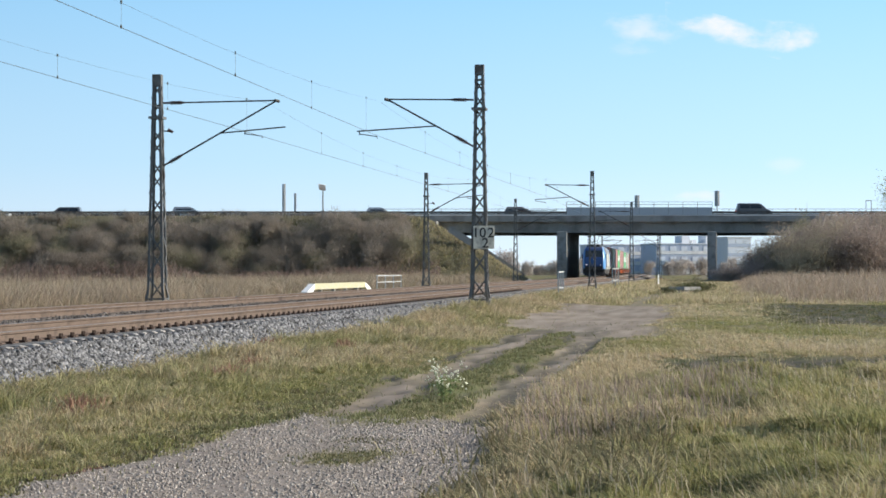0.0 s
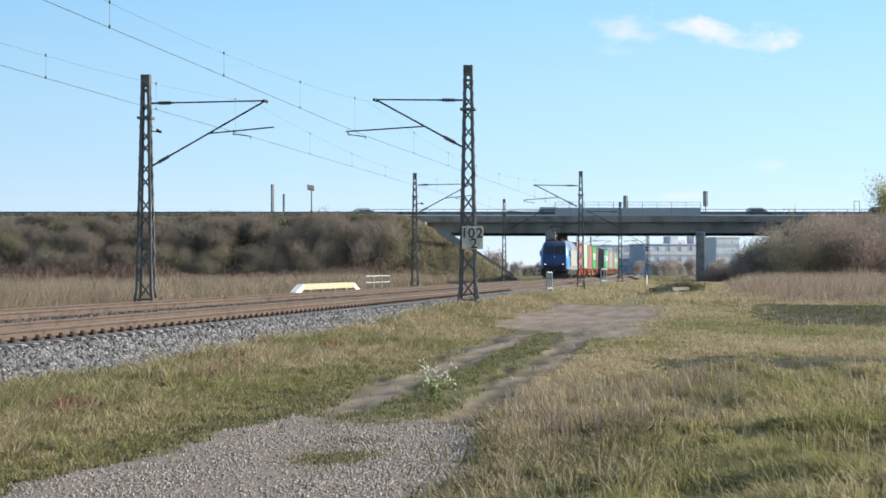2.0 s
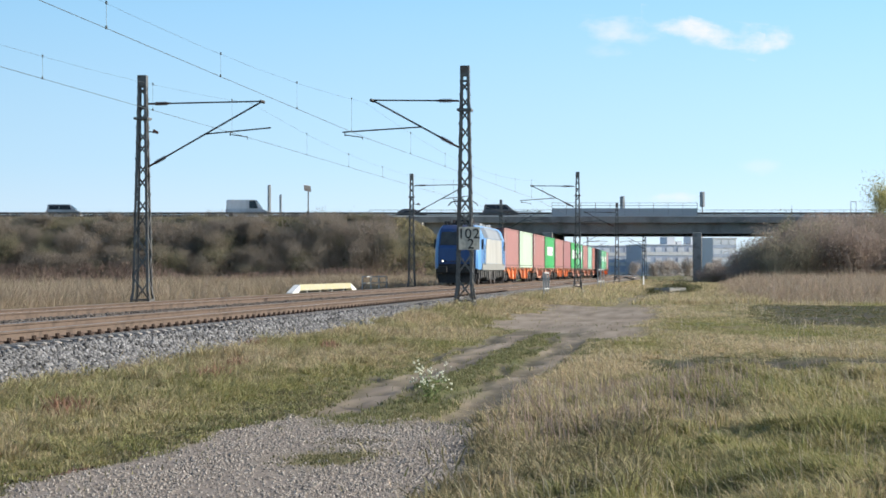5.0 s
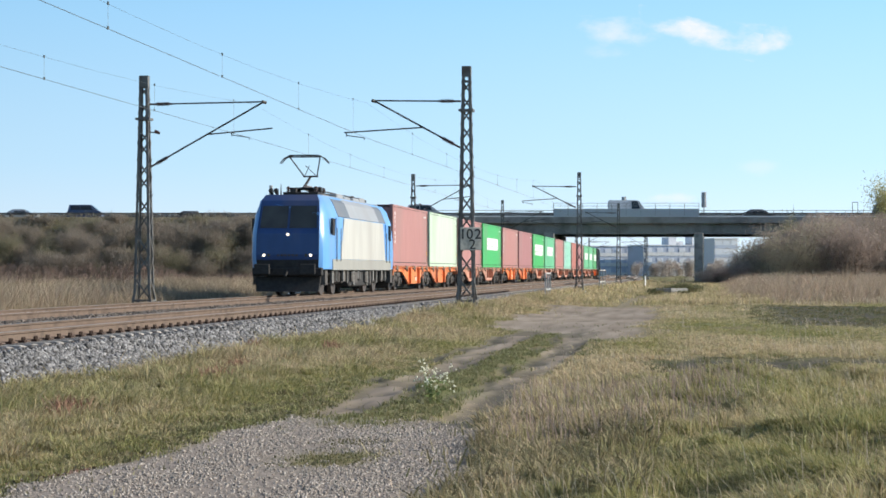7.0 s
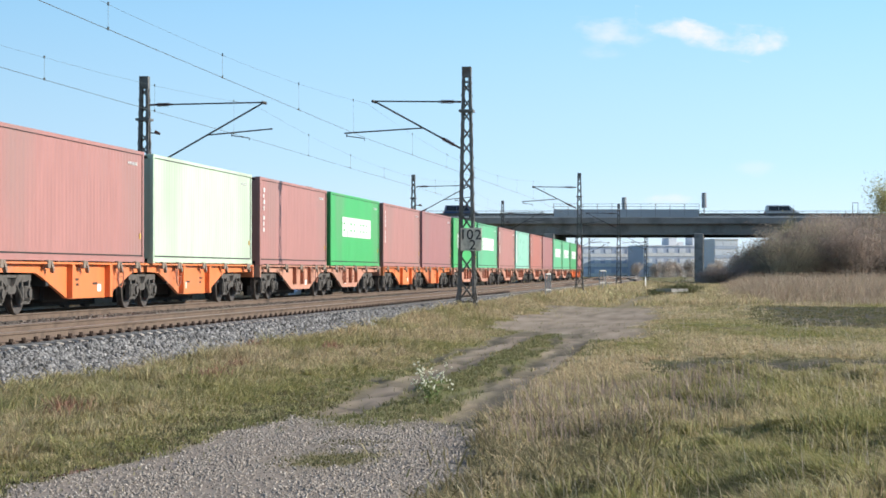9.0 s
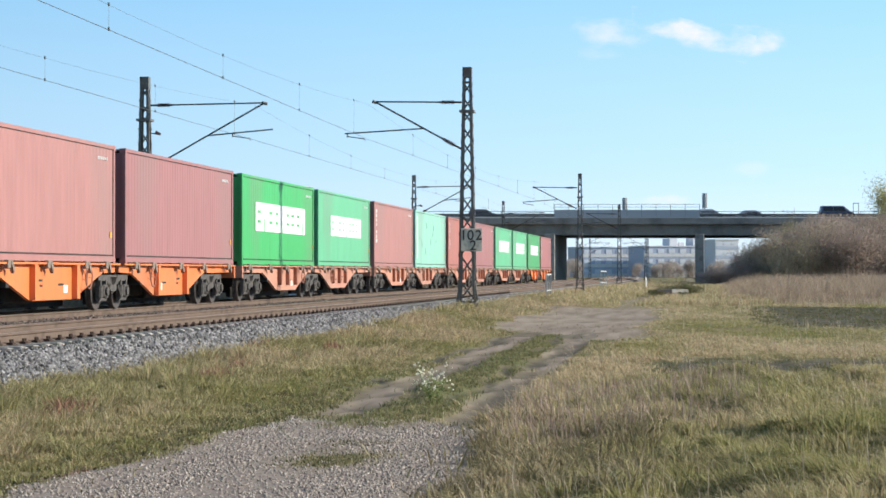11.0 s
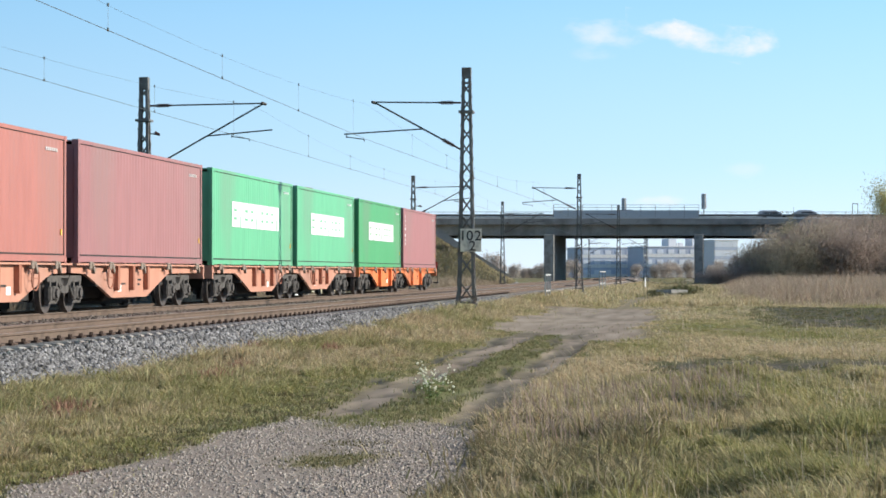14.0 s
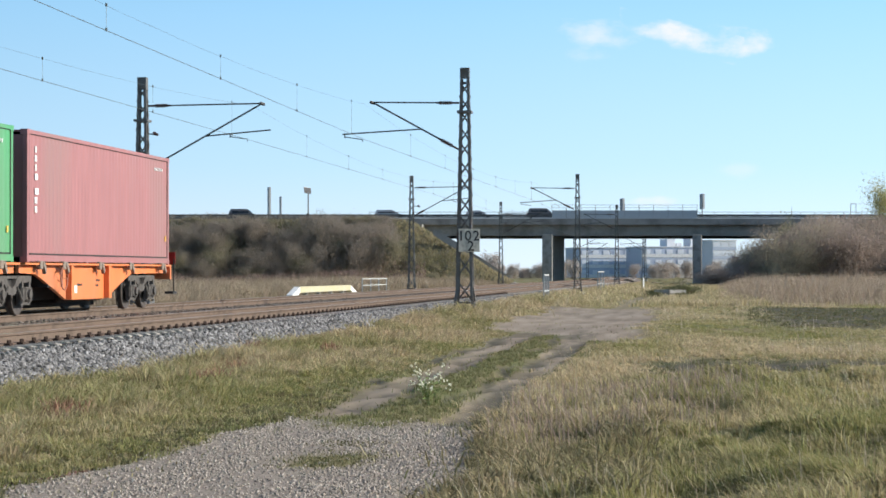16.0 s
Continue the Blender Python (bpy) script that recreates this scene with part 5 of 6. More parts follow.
        ob.matrix_world = on_line(x, y, z, 30 * x) @ Matrix.Scale(s, 4)
        tagged(ob, "pale weathered stone lying by the track", "stone", "lineside stones")


def white_plant():
    rs = np.random.RandomState(12)
    p = thing("flowering_weed", on_line(-3.3, 25.4, 0.0), "white-flowering weed growing between the wheel ruts", "plant")
    stems, flowers, leaves = bmesh.new(), bmesh.new(), bmesh.new()
    for i in range(26):
        a, r, h = rs.rand() * 6.28, 0.05 + 0.2 * rs.rand(), 0.2 + 0.3 * rs.rand()
        tip = Vector((math.cos(a) * r, math.sin(a) * r, h))
        tube(stems, (tip.x * 0.2, tip.y * 0.2, -0.02), tip, 0.004, 4, 0.002)
        for j in range(4):
            q = tip + Vector(rs.normal(size=3) * 0.03)
            bmesh.ops.create_icosphere(flowers, subdivisions=1, radius=0.007 + 0.009 * rs.rand(), matrix=Matrix.Translation(q))
        for j in range(5):
            q = tip * (0.2 + 0.7 * rs.rand())
            d = Vector(rs.normal(size=3)) * 0.04
            e = d.cross(Vector(rs.normal(size=3))).normalized() * 0.01
            leaves.faces.new([leaves.verts.new(v) for v in (q, q + d * 0.5 + e, q + d, q + d * 0.5 - e)])
    part("stalk", stems, surface("weed_stem", (0.2, 0.24, 0.08), (0.3, 0.3, 0.14), 0.7), p)["kind"] = "stuff"
    part("flower_head", flowers, surface("white_petals", (0.78, 0.75, 0.55), (0.88, 0.86, 0.7), 0.6), p, "small white flower heads")["kind"] = "stuff"
    part("foliage", leaves, surface("weed_leaf", (0.12, 0.19, 0.05), (0.2, 0.26, 0.09), 0.6), p)
    return p


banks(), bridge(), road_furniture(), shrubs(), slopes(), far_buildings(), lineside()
WEED = white_plant()


# ---- freight train on the far track ----
def paint(name, colour, rough=0.5, dirt=(0.2, 0.17, 0.15), metal=0.0):
    dark = tuple(c * 0.86 for c in colour)
    worn = tuple(c * 0.62 + d * 0.38 for c, d in zip(colour, dirt))
    return surface(name, colour, dark, rough, metal, 3.0, 0.5, 0.03, stain=worn, streak=(1, 1, 0.25))


# the cab front takes the side blue with its shade mixed into the colour
LOCO_BLUE, LOCO_BLUE_SHADED = paint("light_blue_paint", (0.14, 0.37, 0.74), 0.35), paint("shaded_front_blue", (0.028, 0.075, 0.22), 0.3)
LOCO_WHITE, LOCO_GREY = paint("cream_white_paint", (0.56, 0.55, 0.5), 0.4), paint("sill_grey_paint", (0.34, 0.335, 0.3), 0.55)
ROOF_GREY, ROOF_DARK = paint("roof_grey_paint", (0.33, 0.34, 0.35), 0.5), paint("roof_dark_grey", (0.15, 0.16, 0.175), 0.5)
CHASSIS = surface("grimy_chassis", (0.02, 0.019, 0.019), (0.045, 0.041, 0.038), 0.75, 0.1, 8, 1, 0.2)
GREY_GRIME = surface("dusty_axle_box", (0.075, 0.07, 0.066), (0.14, 0.13, 0.12), 0.8, 0.1, 8, 1, 0.2)
SPIGOT = surface("dusty_spigot_steel", (0.17, 0.135, 0.105), (0.32, 0.26, 0.21), 0.7, 0.1, 14, 2, 0.2)
WHEEL = surface("wheel_steel", (0.07, 0.06, 0.055), (0.13, 0.11, 0.1), 0.6, 0.4, 12, 2, 0.1)
# greyer than the glass elsewhere, with pale patches: a reflection put into the colour
WINDSCREEN = surface("reflection_grey_glass", (0.035, 0.042, 0.045), (0.06, 0.068, 0.07), 0.12, 0, 1.2, 0.6, 0, stain=(0.075, 0.085, 0.085))
PALE_GRIME = surface("pale_dusty_underframe", (0.12, 0.117, 0.11), (0.24, 0.235, 0.22), 0.75, 0.1, 8, 1, 0.1)
LAMP_GLOW = glowing("headlight_glow", (1.0, 0.86, 0.62), 2.4)
RED_LAMP = surface("tail_lamp_red", (0.4, 0.02, 0.015), (0.5, 0.03, 0.02), 0.3, 0, 10, 2, 0)
ORANGE, SALMON = paint("orange_wagon_paint", (0.78, 0.225, 0.07), 0.5), paint("faded_salmon_wagon_paint", (0.55, 0.268, 0.182), 0.6)
RED_BOX = [paint("container_red", (0.42, 0.2, 0.18), 0.5), paint("container_dull_red", (0.355, 0.165, 0.163), 0.55), paint("container_brick_red", (0.44, 0.17, 0.138), 0.5), paint("container_plum_red", (0.38, 0.165, 0.165), 0.5)]
VIVID_GREEN_BOX = paint("container_vivid_green", (0.06, 0.43, 0.125), 0.45)
# darker than the sills for the shade on their ribs; handbrake wheels share it
RIB_SHADE = paint("shaded_rib_paint", (0.38, 0.15, 0.09), 0.7)
DEEP_GREEN_BOX = paint("container_deep_green", (0.085, 0.37, 0.15), 0.45)
GREEN_BOX, PALE_BOX, TEAL_BOX = paint("container_green", (0.14, 0.48, 0.26), 0.45), paint("container_pale_green", (0.56, 0.7, 0.53), 0.45), paint("container_teal", (0.3, 0.6, 0.48), 0.45)
SCUFF = paint("scuffed_teal_paint", (0.17, 0.36, 0.3), 0.7)
MARKING = surface("white_marking", (0.75, 0.76, 0.74), (0.82, 0.82, 0.8), 0.5, 0, 20, 2, 0)
AMBER = surface("amber_marking", (0.7, 0.4, 0.05), (0.8, 0.5, 0.1), 0.5, 0, 20, 2, 0)


def wheel_mesh(r):
    bm = bmesh.new()
    m = Matrix.Rotation(radians(90), 4, "Y")
    for rad, x0, x1 in ((r, -0.01, 0.11), (r + 0.028, -0.035, -0.01), (r * 0.35, 0.11, 0.16)):
        bmesh.ops.create_cone(bm, cap_ends=True, segments=24, radius1=rad, radius2=rad, depth=x1 - x0, matrix=Matrix.Translation(((x0 + x1) / 2, 0, 0)) @ m)
    return mesh_of("wheel", bm, WHEEL)


def bogie_meshes():
    side = bmesh.new()
    for e in (-1, 1):
        # arm over the axle, pedestal legs, slanting web down to the spring pocket
        prism(side, [(e * y, z) for y, z in ((1.3, 0.86), (1.3, 0.72), (0.5, 0.7), (0.22, 0.46), (0.0, 0.44), (0.0, 0.6), (0.16, 0.64), (0.4, 0.86))], "x", -0.06, 0.06)
        for y in (0.66, 1.14):
            box(side, -0.05, 0.08, e * y - 0.055, e * y + 0.055, 0.26, 0.74)
        box(side, -0.04, 0.06, min(e * 0.6, e * 1.2), max(e * 0.6, e * 1.2), 0.22, 0.29)
        tube(side, (0.07, e * 0.62, 0.34), (0.07, e * 0.3, 0.62), 0.03, 6)
    box(side, -0.05, 0.05, -0.34, 0.34, 0.8, 0.86)
    boxes = bmesh.new()
    for y in (0.0,):
        box(boxes, -0.12, 0.12, y - 0.16, y + 0.16, 0.32, 0.62, bevel=0.03)
        tube(boxes, (0.12, y, 0.46), (0.17, y, 0.46), 0.11, 10)
        for s in (-0.24, 0.24):
            tube(boxes, (0.03, y + s, 0.3), (0.03, y + s, 0.6), 0.075, 8)
    return mesh_of("bogie_frame", side, GREY_GRIME), mesh_of("axle_boxes", boxes, GREY_GRIME)


WAGON_WHEEL, LOCO_WHEEL = wheel_mesh(0.46), wheel_mesh(0.62)
BOGIE_FRAME, AXLE_BOXES = bogie_meshes()


def bogie(parent, y):
    b = part("bogie", box(bmesh.new(), -0.95, 0.95, y - 0.2, y + 0.2, 0.45, 0.85), CHASSIS, parent, "dusty dark steel bogie")
    for s in (-1, 1):
        part("side_frame", BOGIE_FRAME, GREY_GRIME, b, m=pose(s * 0.98, y, 0, 0, 0, 0 if s > 0 else 180))
        for dy in (-0.9, 0.9):
            part("axle_box", AXLE_BOXES, GREY_GRIME, b, m=pose(s * 1.0, y + dy, 0, 0, 0, 0 if s > 0 else 180))
            part("wheel", WAGON_WHEEL, WHEEL, b, m=pose(s * 0.75, y + dy, 0.46, 0, 0, 0 if s > 0 else 180))


def wagon(colour, label, m, last=False):
    w = thing("container_wagon", m, label, "freight wagon", "container wagons")
    rib = bmesh.new()
    prism(rib, [(-0.09, 1.1), (-0.09, 0.56), (-0.05, 0.48), (0.05, 0.48), (0.09, 0.56), (0.09, 1.1)], "x", -0.1, 0.075)
    rib = mesh_of("rib", rib, RIB_SHADE)
    post = bmesh.new()
    prism(post, [(-0.11, 1.1), (-0.11, 0.31), (0.11, 0.31), (0.11, 1.1)], "x", -0.1, 0.085)
    post = mesh_of("rib", post, colour)
    hook = bmesh.new()
    box(hook, -0.04, 0.07, -0.2, -0.02, 1.0, 1.19, bevel=0.02)
    prism(hook, [(-0.06, 1.16), (0.06, 1.18), (0.2, 0.98), (0.13, 0.9)], "x", 0.0, 0.08)
    hook = mesh_of("container_spigot", hook, SPIGOT)
    ring = bmesh.new()
    for k in range(16):
        a, c = math.tau * k / 16, math.tau * (k + 1) / 16
        tube(ring, (0, 0.26 * math.cos(a), 0.26 * math.sin(a)), (0, 0.26 * math.cos(c), 0.26 * math.sin(c)), 0.018, 5)
    for k in range(3):
        a = math.tau * k / 3
        tube(ring, (-0.05, 0, 0), (0, 0.26 * math.cos(a), 0.26 * math.sin(a)), 0.014, 5)
    ring = mesh_of("handbrake_wheel", ring, RIB_SHADE)
    for half in (0, 1):
        def at(y):
            return y if half == 0 else 26.65 - y
        for s in (-1, 1):
            outline = [(0.62, 1.13), (0.62, 0.92), (4.15, 0.9), (4.6, 0.8), (6.35, 0.33), (6.5, 0.3), (9.7, 0.3), (9.85, 0.33), (11.6, 0.8), (12.05, 0.9), (13.15, 0.92), (13.15, 1.13)]
            sill = part("side_sill", prism(bmesh.new(), [(at(y), z) for y, z in outline], "x", s * 1.09 - 0.04, s * 1.09 + 0.04), colour, w)
            part("top_flange", box(bmesh.new(), s * 1.19 - 0.09, s * 1.19 + 0.09, min(at(0.62), at(13.15)), max(at(0.62), at(13.15)), 1.1, 1.145), colour, sill)
            for y in (6.55, 9.65) if colour is ORANGE else (6.7, 8.1, 9.5):
                part("rib", post if colour is ORANGE else rib, colour, sill, m=pose(s * 1.18, at(y), 0, 0, 0, 0 if s > 0 else 180))
            for k, (y, l, z, tone) in enumerate(((7.0, 0.35, 0.72, 1), (7.15, 0.2, 0.6, 1), (8.5, 0.4, 0.62, 1), (8.9, 0.3, 0.45, 0))):
                ya, yb = sorted((at(y), at(y + l)))
                part("marking_bar", box(bmesh.new(), s * 1.132 - 0.004, s * 1.132 + 0.004, ya, yb, z, z + (0.05 if tone else 0.18)), CHASSIS if tone else MARKING, sill)
            for y in (1.5, 4.7, 7.4, 10.3, 12.0):
                part("container_spigot", hook, SPIGOT, sill, m=pose(s * 1.25, at(y), 0))
        centre = bmesh.new()
        box(centre, -0.35, 0.35, min(at(0.7), at(13.2)), max(at(0.7), at(13.2)), 0.78, 1.08)
        for y in (5.0, 8.0, 11.0):
            box(centre, -1.12, 1.12, at(y) - 0.1, at(y) + 0.1, 0.6, 1.08)
        part("centre_beam", centre, CHASSIS, w)
        head = part("headstock", box(bmesh.new(), -1.25, 1.25, min(at(0.5), at(0.64)), max(at(0.5), at(0.64)), 0.75, 1.13), colour, w)
        for s in (-1, 1):
            bf = bmesh.new()
            tube(bf, (s * 0.875, at(0.5), 0.98), (s * 0.875, at(0.1), 0.98), 0.09, 10)
            tube(bf, (s * 0.875, at(0.1), 0.98), (s * 0.875, at(0.02), 0.98), 0.23, 14)
            part("buffer", bf, CHASSIS, head)
            part("handbrake_wheel", ring, RIB_SHADE, w, m=pose(s * 1.29, at(10.4), 0.8, 0, 0, 0 if s > 0 else 180))
        gear = box(bmesh.new(), -0.7, 0.7, min(at(6), at(9)), max(at(6), at(9)), 0.22, 0.7, bevel=0.05)
        tube(gear, (0.3, at(4.4), 0.42), (0.3, at(6.0), 0.42), 0.2, 10)
        tube(gear, (-0.35, at(9.0), 0.4), (-0.35, at(11.9), 0.4), 0.19, 10)
        box(gear, -0.06, 0.06, min(at(3.9), at(12.3)), max(at(3.9), at(12.3)), 0.1, 0.75)
        box(gear, 0.5, 0.62, min(at(4.3), at(12.0)), max(at(4.3), at(12.0)), 0.3, 0.85)
        part("brake_gear", gear, CHASSIS, w)
    for y in (2.8, 13.325, 23.85):
        bogie(w, y)
    if last:
        for s in (-1, 1):
            part("tail_board", box(bmesh.new(), s * 1.05 - 0.18, s * 1.05 + 0.18, 26.66, 26.69, 1.15, 1.5), RED_LAMP, w, "red tail board")
            part("shunter_step", box(bmesh.new(), s * 1.2 - 0.12, s * 1.2 + 0.12, 26.1, 26.5, 0.35, 0.42), CHASSIS, w)
            part("step_rail", tube(bmesh.new(), (s * 1.28, 26.3, 0.4), (s * 1.28, 26.3, 1.3), 0.02, 6), CHASSIS, w)
    return w


L_BOX, W_BOX, H_BOX = 12.192, 1.219, 2.896


def corrugated(x, y0, y1, z0, z1, face):
    """A ribbed wall in the plane of x, ribs upright, facing the way of face."""
    bm = bmesh.new()
    pitch, depth = 0.278, 0.006
    pts = []
    y = y0
    while y < y1 - 0.01:
        for dy, dx in ((0, 0), (0.075, 0), (0.139, depth), (0.214, depth)):
            pts.append((min(y + dy, y1), x - face * dx))
        y += pitch
    pts.append((y1, x))
    loft(bm, [[(px, py, z) for py, px in pts] for z in (z0, z1)], closed=False)
    return bm


def container(colour, label, m, logo=False, text=True, seed=0):
    c = thing("shipping_container", m, label, "shipping container", "containers on the train")
    rs = random.Random(seed)
    for s in (-1, 1):
        part("side_wall", corrugated(s * (W_BOX - 0.02), 0.12, L_BOX - 0.12, 0.15, H_BOX - 0.08, s), colour, c)
        part("bottom_rail", box(bmesh.new(), s * W_BOX - 0.06 * (s > 0), s * W_BOX + 0.06 * (s < 0), 0.1, L_BOX - 0.1, 0.02, 0.16), colour, c)
        part("grime_line", box(bmesh.new(), s * (W_BOX - 0.02) - 0.012, s * (W_BOX - 0.02) + 0.012, 0.2, L_BOX - 0.2, 0.165, 0.2), CHASSIS, c)
        for y in (0.135, L_BOX - 0.135):
            part("post_seam", box(bmesh.new(), s * (W_BOX - 0.02) - 0.012, s * (W_BOX - 0.02) + 0.012, y - 0.02, y + 0.02, 0.16, H_BOX - 0.1), CHASSIS, c)
        part("rail_seam", box(bmesh.new(), s * (W_BOX - 0.02) - 0.012, s * (W_BOX - 0.02) + 0.012, 0.16, L_BOX - 0.16, H_BOX - 0.106, H_BOX - 0.09), CHASSIS, c)
        part("top_rail", box(bmesh.new(), s * W_BOX - 0.06 * (s > 0), s * W_BOX + 0.06 * (s < 0), 0.1, L_BOX - 0.1, H_BOX - 0.09, H_BOX - 0.005), colour, c)
        for y in (0, L_BOX - 0.12):
            post = part("corner_post", box(bmesh.new(), s * W_BOX - 0.12 * (s > 0), s * W_BOX + 0.12 * (s < 0), y, y + 0.12, 0.1, H_BOX - 0.1, bevel=0.01), colour, c)
            for z in (0, H_BOX - 0.118):
                part("corner_casting", box(bmesh.new(), s * W_BOX - 0.162 * (s > 0) + 0.003 * s, s * W_BOX + 0.162 * (s < 0) + 0.003 * s, y - 0.028, y + 0.15, z, z + 0.118), colour, post)
    part("roof", box(bmesh.new(), -W_BOX + 0.05, W_BOX - 0.05, 0.1, L_BOX - 0.1, H_BOX - 0.05, H_BOX - 0.012), colour, c)
    part("floor", box(bmesh.new(), -W_BOX + 0.06, W_BOX - 0.06, 0.1, L_BOX - 0.1, 0.1, 0.16), CHASSIS, c)
    part("end_wall", box(bmesh.new(), -W_BOX + 0.1, W_BOX - 0.1, L_BOX - 0.1, L_BOX - 0.05, 0.1, H_BOX - 0.1), colour, c)
    for s in (-1, 1):
        d = part("door", box(bmesh.new(), min(0.01 * s, s * 1.1), max(0.01 * s, s * 1.1), 0.04, 0.09, 0.12, H_BOX - 0.12, bevel=0.01), colour, c)
        for x in (0.28, 0.8):
            part("lock_rod", tube(bmesh.new(), (s * x, 0.015, 0.1), (s * x, 0.015, H_BOX - 0.1), 0.018, 6), STEEL, d)
    bm = box(bmesh.new(), W_BOX - 0.012, W_BOX + 0.004, L_BOX - 0.42, L_BOX - 0.32, 0.62, 0.76)
    part("warning_label", bm, AMBER, c)
    if logo:
        # nine white blocks side by side with slots, standing for a wordmark
        k, x = 1.22 if seed == 6 else 1.03, W_BOX - 0.014

        def patch(name, e0, e1, y0, y1, z0, z1, tone):
            part(name, box(bmesh.new(), x + e0, x + e1, 6.23 + k * (y0 - 6.23), 6.23 + k * (y1 - 6.23), 1.585 + k * (z0 - 1.585), 1.585 + k * (z1 - 1.585)), tone, c)
        for i in range(9):
            y = 2.77 + i * 0.772
            patch("logo_block", 0, 0.012, y, y + 0.74, 1.2, 1.97, MARKING)
            if i in (0, 2, 3, 5, 6, 7):
                for z in (1.42, 1.68):
                    patch("logo_slot", 0.004, 0.016, y + 0.22 + 0.08 * (i % 2), y + 0.62, z, z + 0.08, colour)
            else:
                patch("logo_slot", 0.004, 0.016, y + 0.3, y + 0.4, 1.2, 1.55, colour)
    elif colour is TEAL_BOX:
        part("white_stripe", box(bmesh.new(), W_BOX - 0.014, W_BOX + 0.001, 0.52, 0.86, 0.45, 2.6), MARKING, c, "white lettering stripe")
        for i in range(9):
            y, z = 1.6 + 9.2 * rs.random(), 0.5 + 1.9 * rs.random()
            part("scratch", box(bmesh.new(), W_BOX - 0.016, W_BOX - 0.006, y, y + 0.02 + 0.04 * rs.random(), z, z + 0.08 + 0.24 * rs.random()), SCUFF, c)
    elif text:
        for i in range(7):
            z = 2.55 - i * 0.2 - 0.12 * (i > 3)
            part("lettering_bar", box(bmesh.new(), W_BOX - 0.014, W_BOX + 0.003, 0.5 + 0.03 * rs.random(), 0.62 + 0.14 * rs.random(), z - 0.14, z), MARKING, c)
    for i in range(6):
        part("number_bar", box(bmesh.new(), W_BOX - 0.014, W_BOX + 0.003, L_BOX - 1.5 + i * 0.15, L_BOX - 1.44 + i * 0.15, 2.5, 2.58), MARKING, c)
    return c


def locomotive(m):
    w = thing("electric_locomotive", m, "blue and white electric locomotive with raised pantograph and lit headlights", "locomotive")
    N = 18.9

    def ring(pts, flip):
        full = [(-x, y, z) for x, y, z in pts] + [(x, y, z) for x, y, z in pts[::-1]]
        return [(x, N - y if flip else y, z) for x, y, z in full]
    levels = (1.0, 1.6, 2.4, 3.1, 3.6, 3.85)
    depth = (0.62, 0.56, 0.66, 0.95, 1.17, 1.42)

    def station(widths, back):
        return [(w, d + k, z) for w, d, k, z in zip(widths, depth, back, levels)]
    nose = station((1.19, 1.22, 1.21, 1.17, 1.12, 0.98), (0,) * 6)
    round_ = station((1.33, 1.36, 1.34, 1.28, 1.19, 1.03), (0.1,) * 6)
    cheek = station((1.44, 1.46, 1.45, 1.4, 1.24, 1.05), (0.42,) * 6)
    full = station((1.49, 1.49, 1.49, 1.45, 1.24, 1.04), (1.4, 1.46, 1.36, 1.07, 0.85, 0.6))
    rings = [ring(p, 0) for p in (nose, round_, cheek, full)] + [ring(p, 1) for p in (full, cheek, round_, nose)]
    body = part("body", loft(bmesh.new(), rings), LOCO_BLUE, w, smooth=True)
    for y0, y1 in ((3.3, 6.0), (13.6, 15.6)):
        part("roof_flank_dark", prism(bmesh.new(), [(1.48, 3.06), (1.245, 3.62), (1.01, 3.87), (0.95, 3.8), (1.2, 3.0)], "y", y0, y1), ROOF_DARK, body)
    bm = bmesh.new()
    for y0, y1 in ((6.02, 13.58),):
        prism(bm, [(1.485, 3.06), (1.25, 3.625), (1.01, 3.875), (0.95, 3.8), (1.2, 3.0)], "y", y0, y1)
    part("roof_flank_grey", bm, ROOF_GREY, body)
    part("roof_deck", box(bmesh.new(), -1.0, 1.0, 2.6, 16.3, 3.8, 3.9, bevel=0.03), ROOF_GREY, body)
    for s in (-1, 1):
        x = s * 1.494
        part("side_panel", prism(bmesh.new(), [(3.72, 1.4), (15.3, 1.4), (14.6, 3.02), (4.55, 3.02)], "x", x - 0.01, x + 0.012), LOCO_WHITE, body, "cream-white side panel")
        part("sill_band", box(bmesh.new(), x - 0.01, x + 0.016, 1.95, 16.95, 0.97, 1.39), LOCO_GREY, body)
        for y in (2.7, 15.45):
            d = part("cab_door", box(bmesh.new(), x - 0.01, x + 0.014, y, y + 0.8, 1.35, 3.0), LOCO_BLUE, body)
            for dy in (-0.05, 0.85):
                part("handrail", tube(bmesh.new(), (x + s * 0.05, y + dy, 1.3), (x + s * 0.05, y + dy, 2.6), 0.018, 6), STEEL, d)
        for y in (1.85, 16.45):
            part("side_window", prism(bmesh.new(), [(y, 2.3), (y + 0.6, 2.3), (y + 0.6, 2.95), (y + 0.15, 2.95)], "x", x - 0.03, x + 0.006), GLASS, body)
            part("mirror", box(bmesh.new(), x, x + s * 0.09, y - 0.3, y - 0.12, 2.35, 2.95) if s > 0 else box(bmesh.new(), x - 0.09, x, y - 0.3, y - 0.12, 2.35, 2.95), CHASSIS, body)
    for flip in (0, 1):
        def yy(y):
            return N - y if flip else y
        # lower front and windscreen lie on the raked face
        f = None
        levels_ = [(1.18, 0.617, 1.02), (1.21, 0.553, 1.55), (1.2, 0.655, 2.35), (1.115, 1.175, 3.62), (0.985, 1.4, 3.855)]
        for k, ((wa, ya, za), (wb, yb, zb)) in enumerate(zip(levels_, levels_[1:])):
            face = loft(bmesh.new(), [[(-wa, yy(ya + e), za), (wa, yy(ya + e), za), (wb, yy(yb + e), zb), (-wb, yy(yb + e), zb)] for e in (0.0, 0.085)])
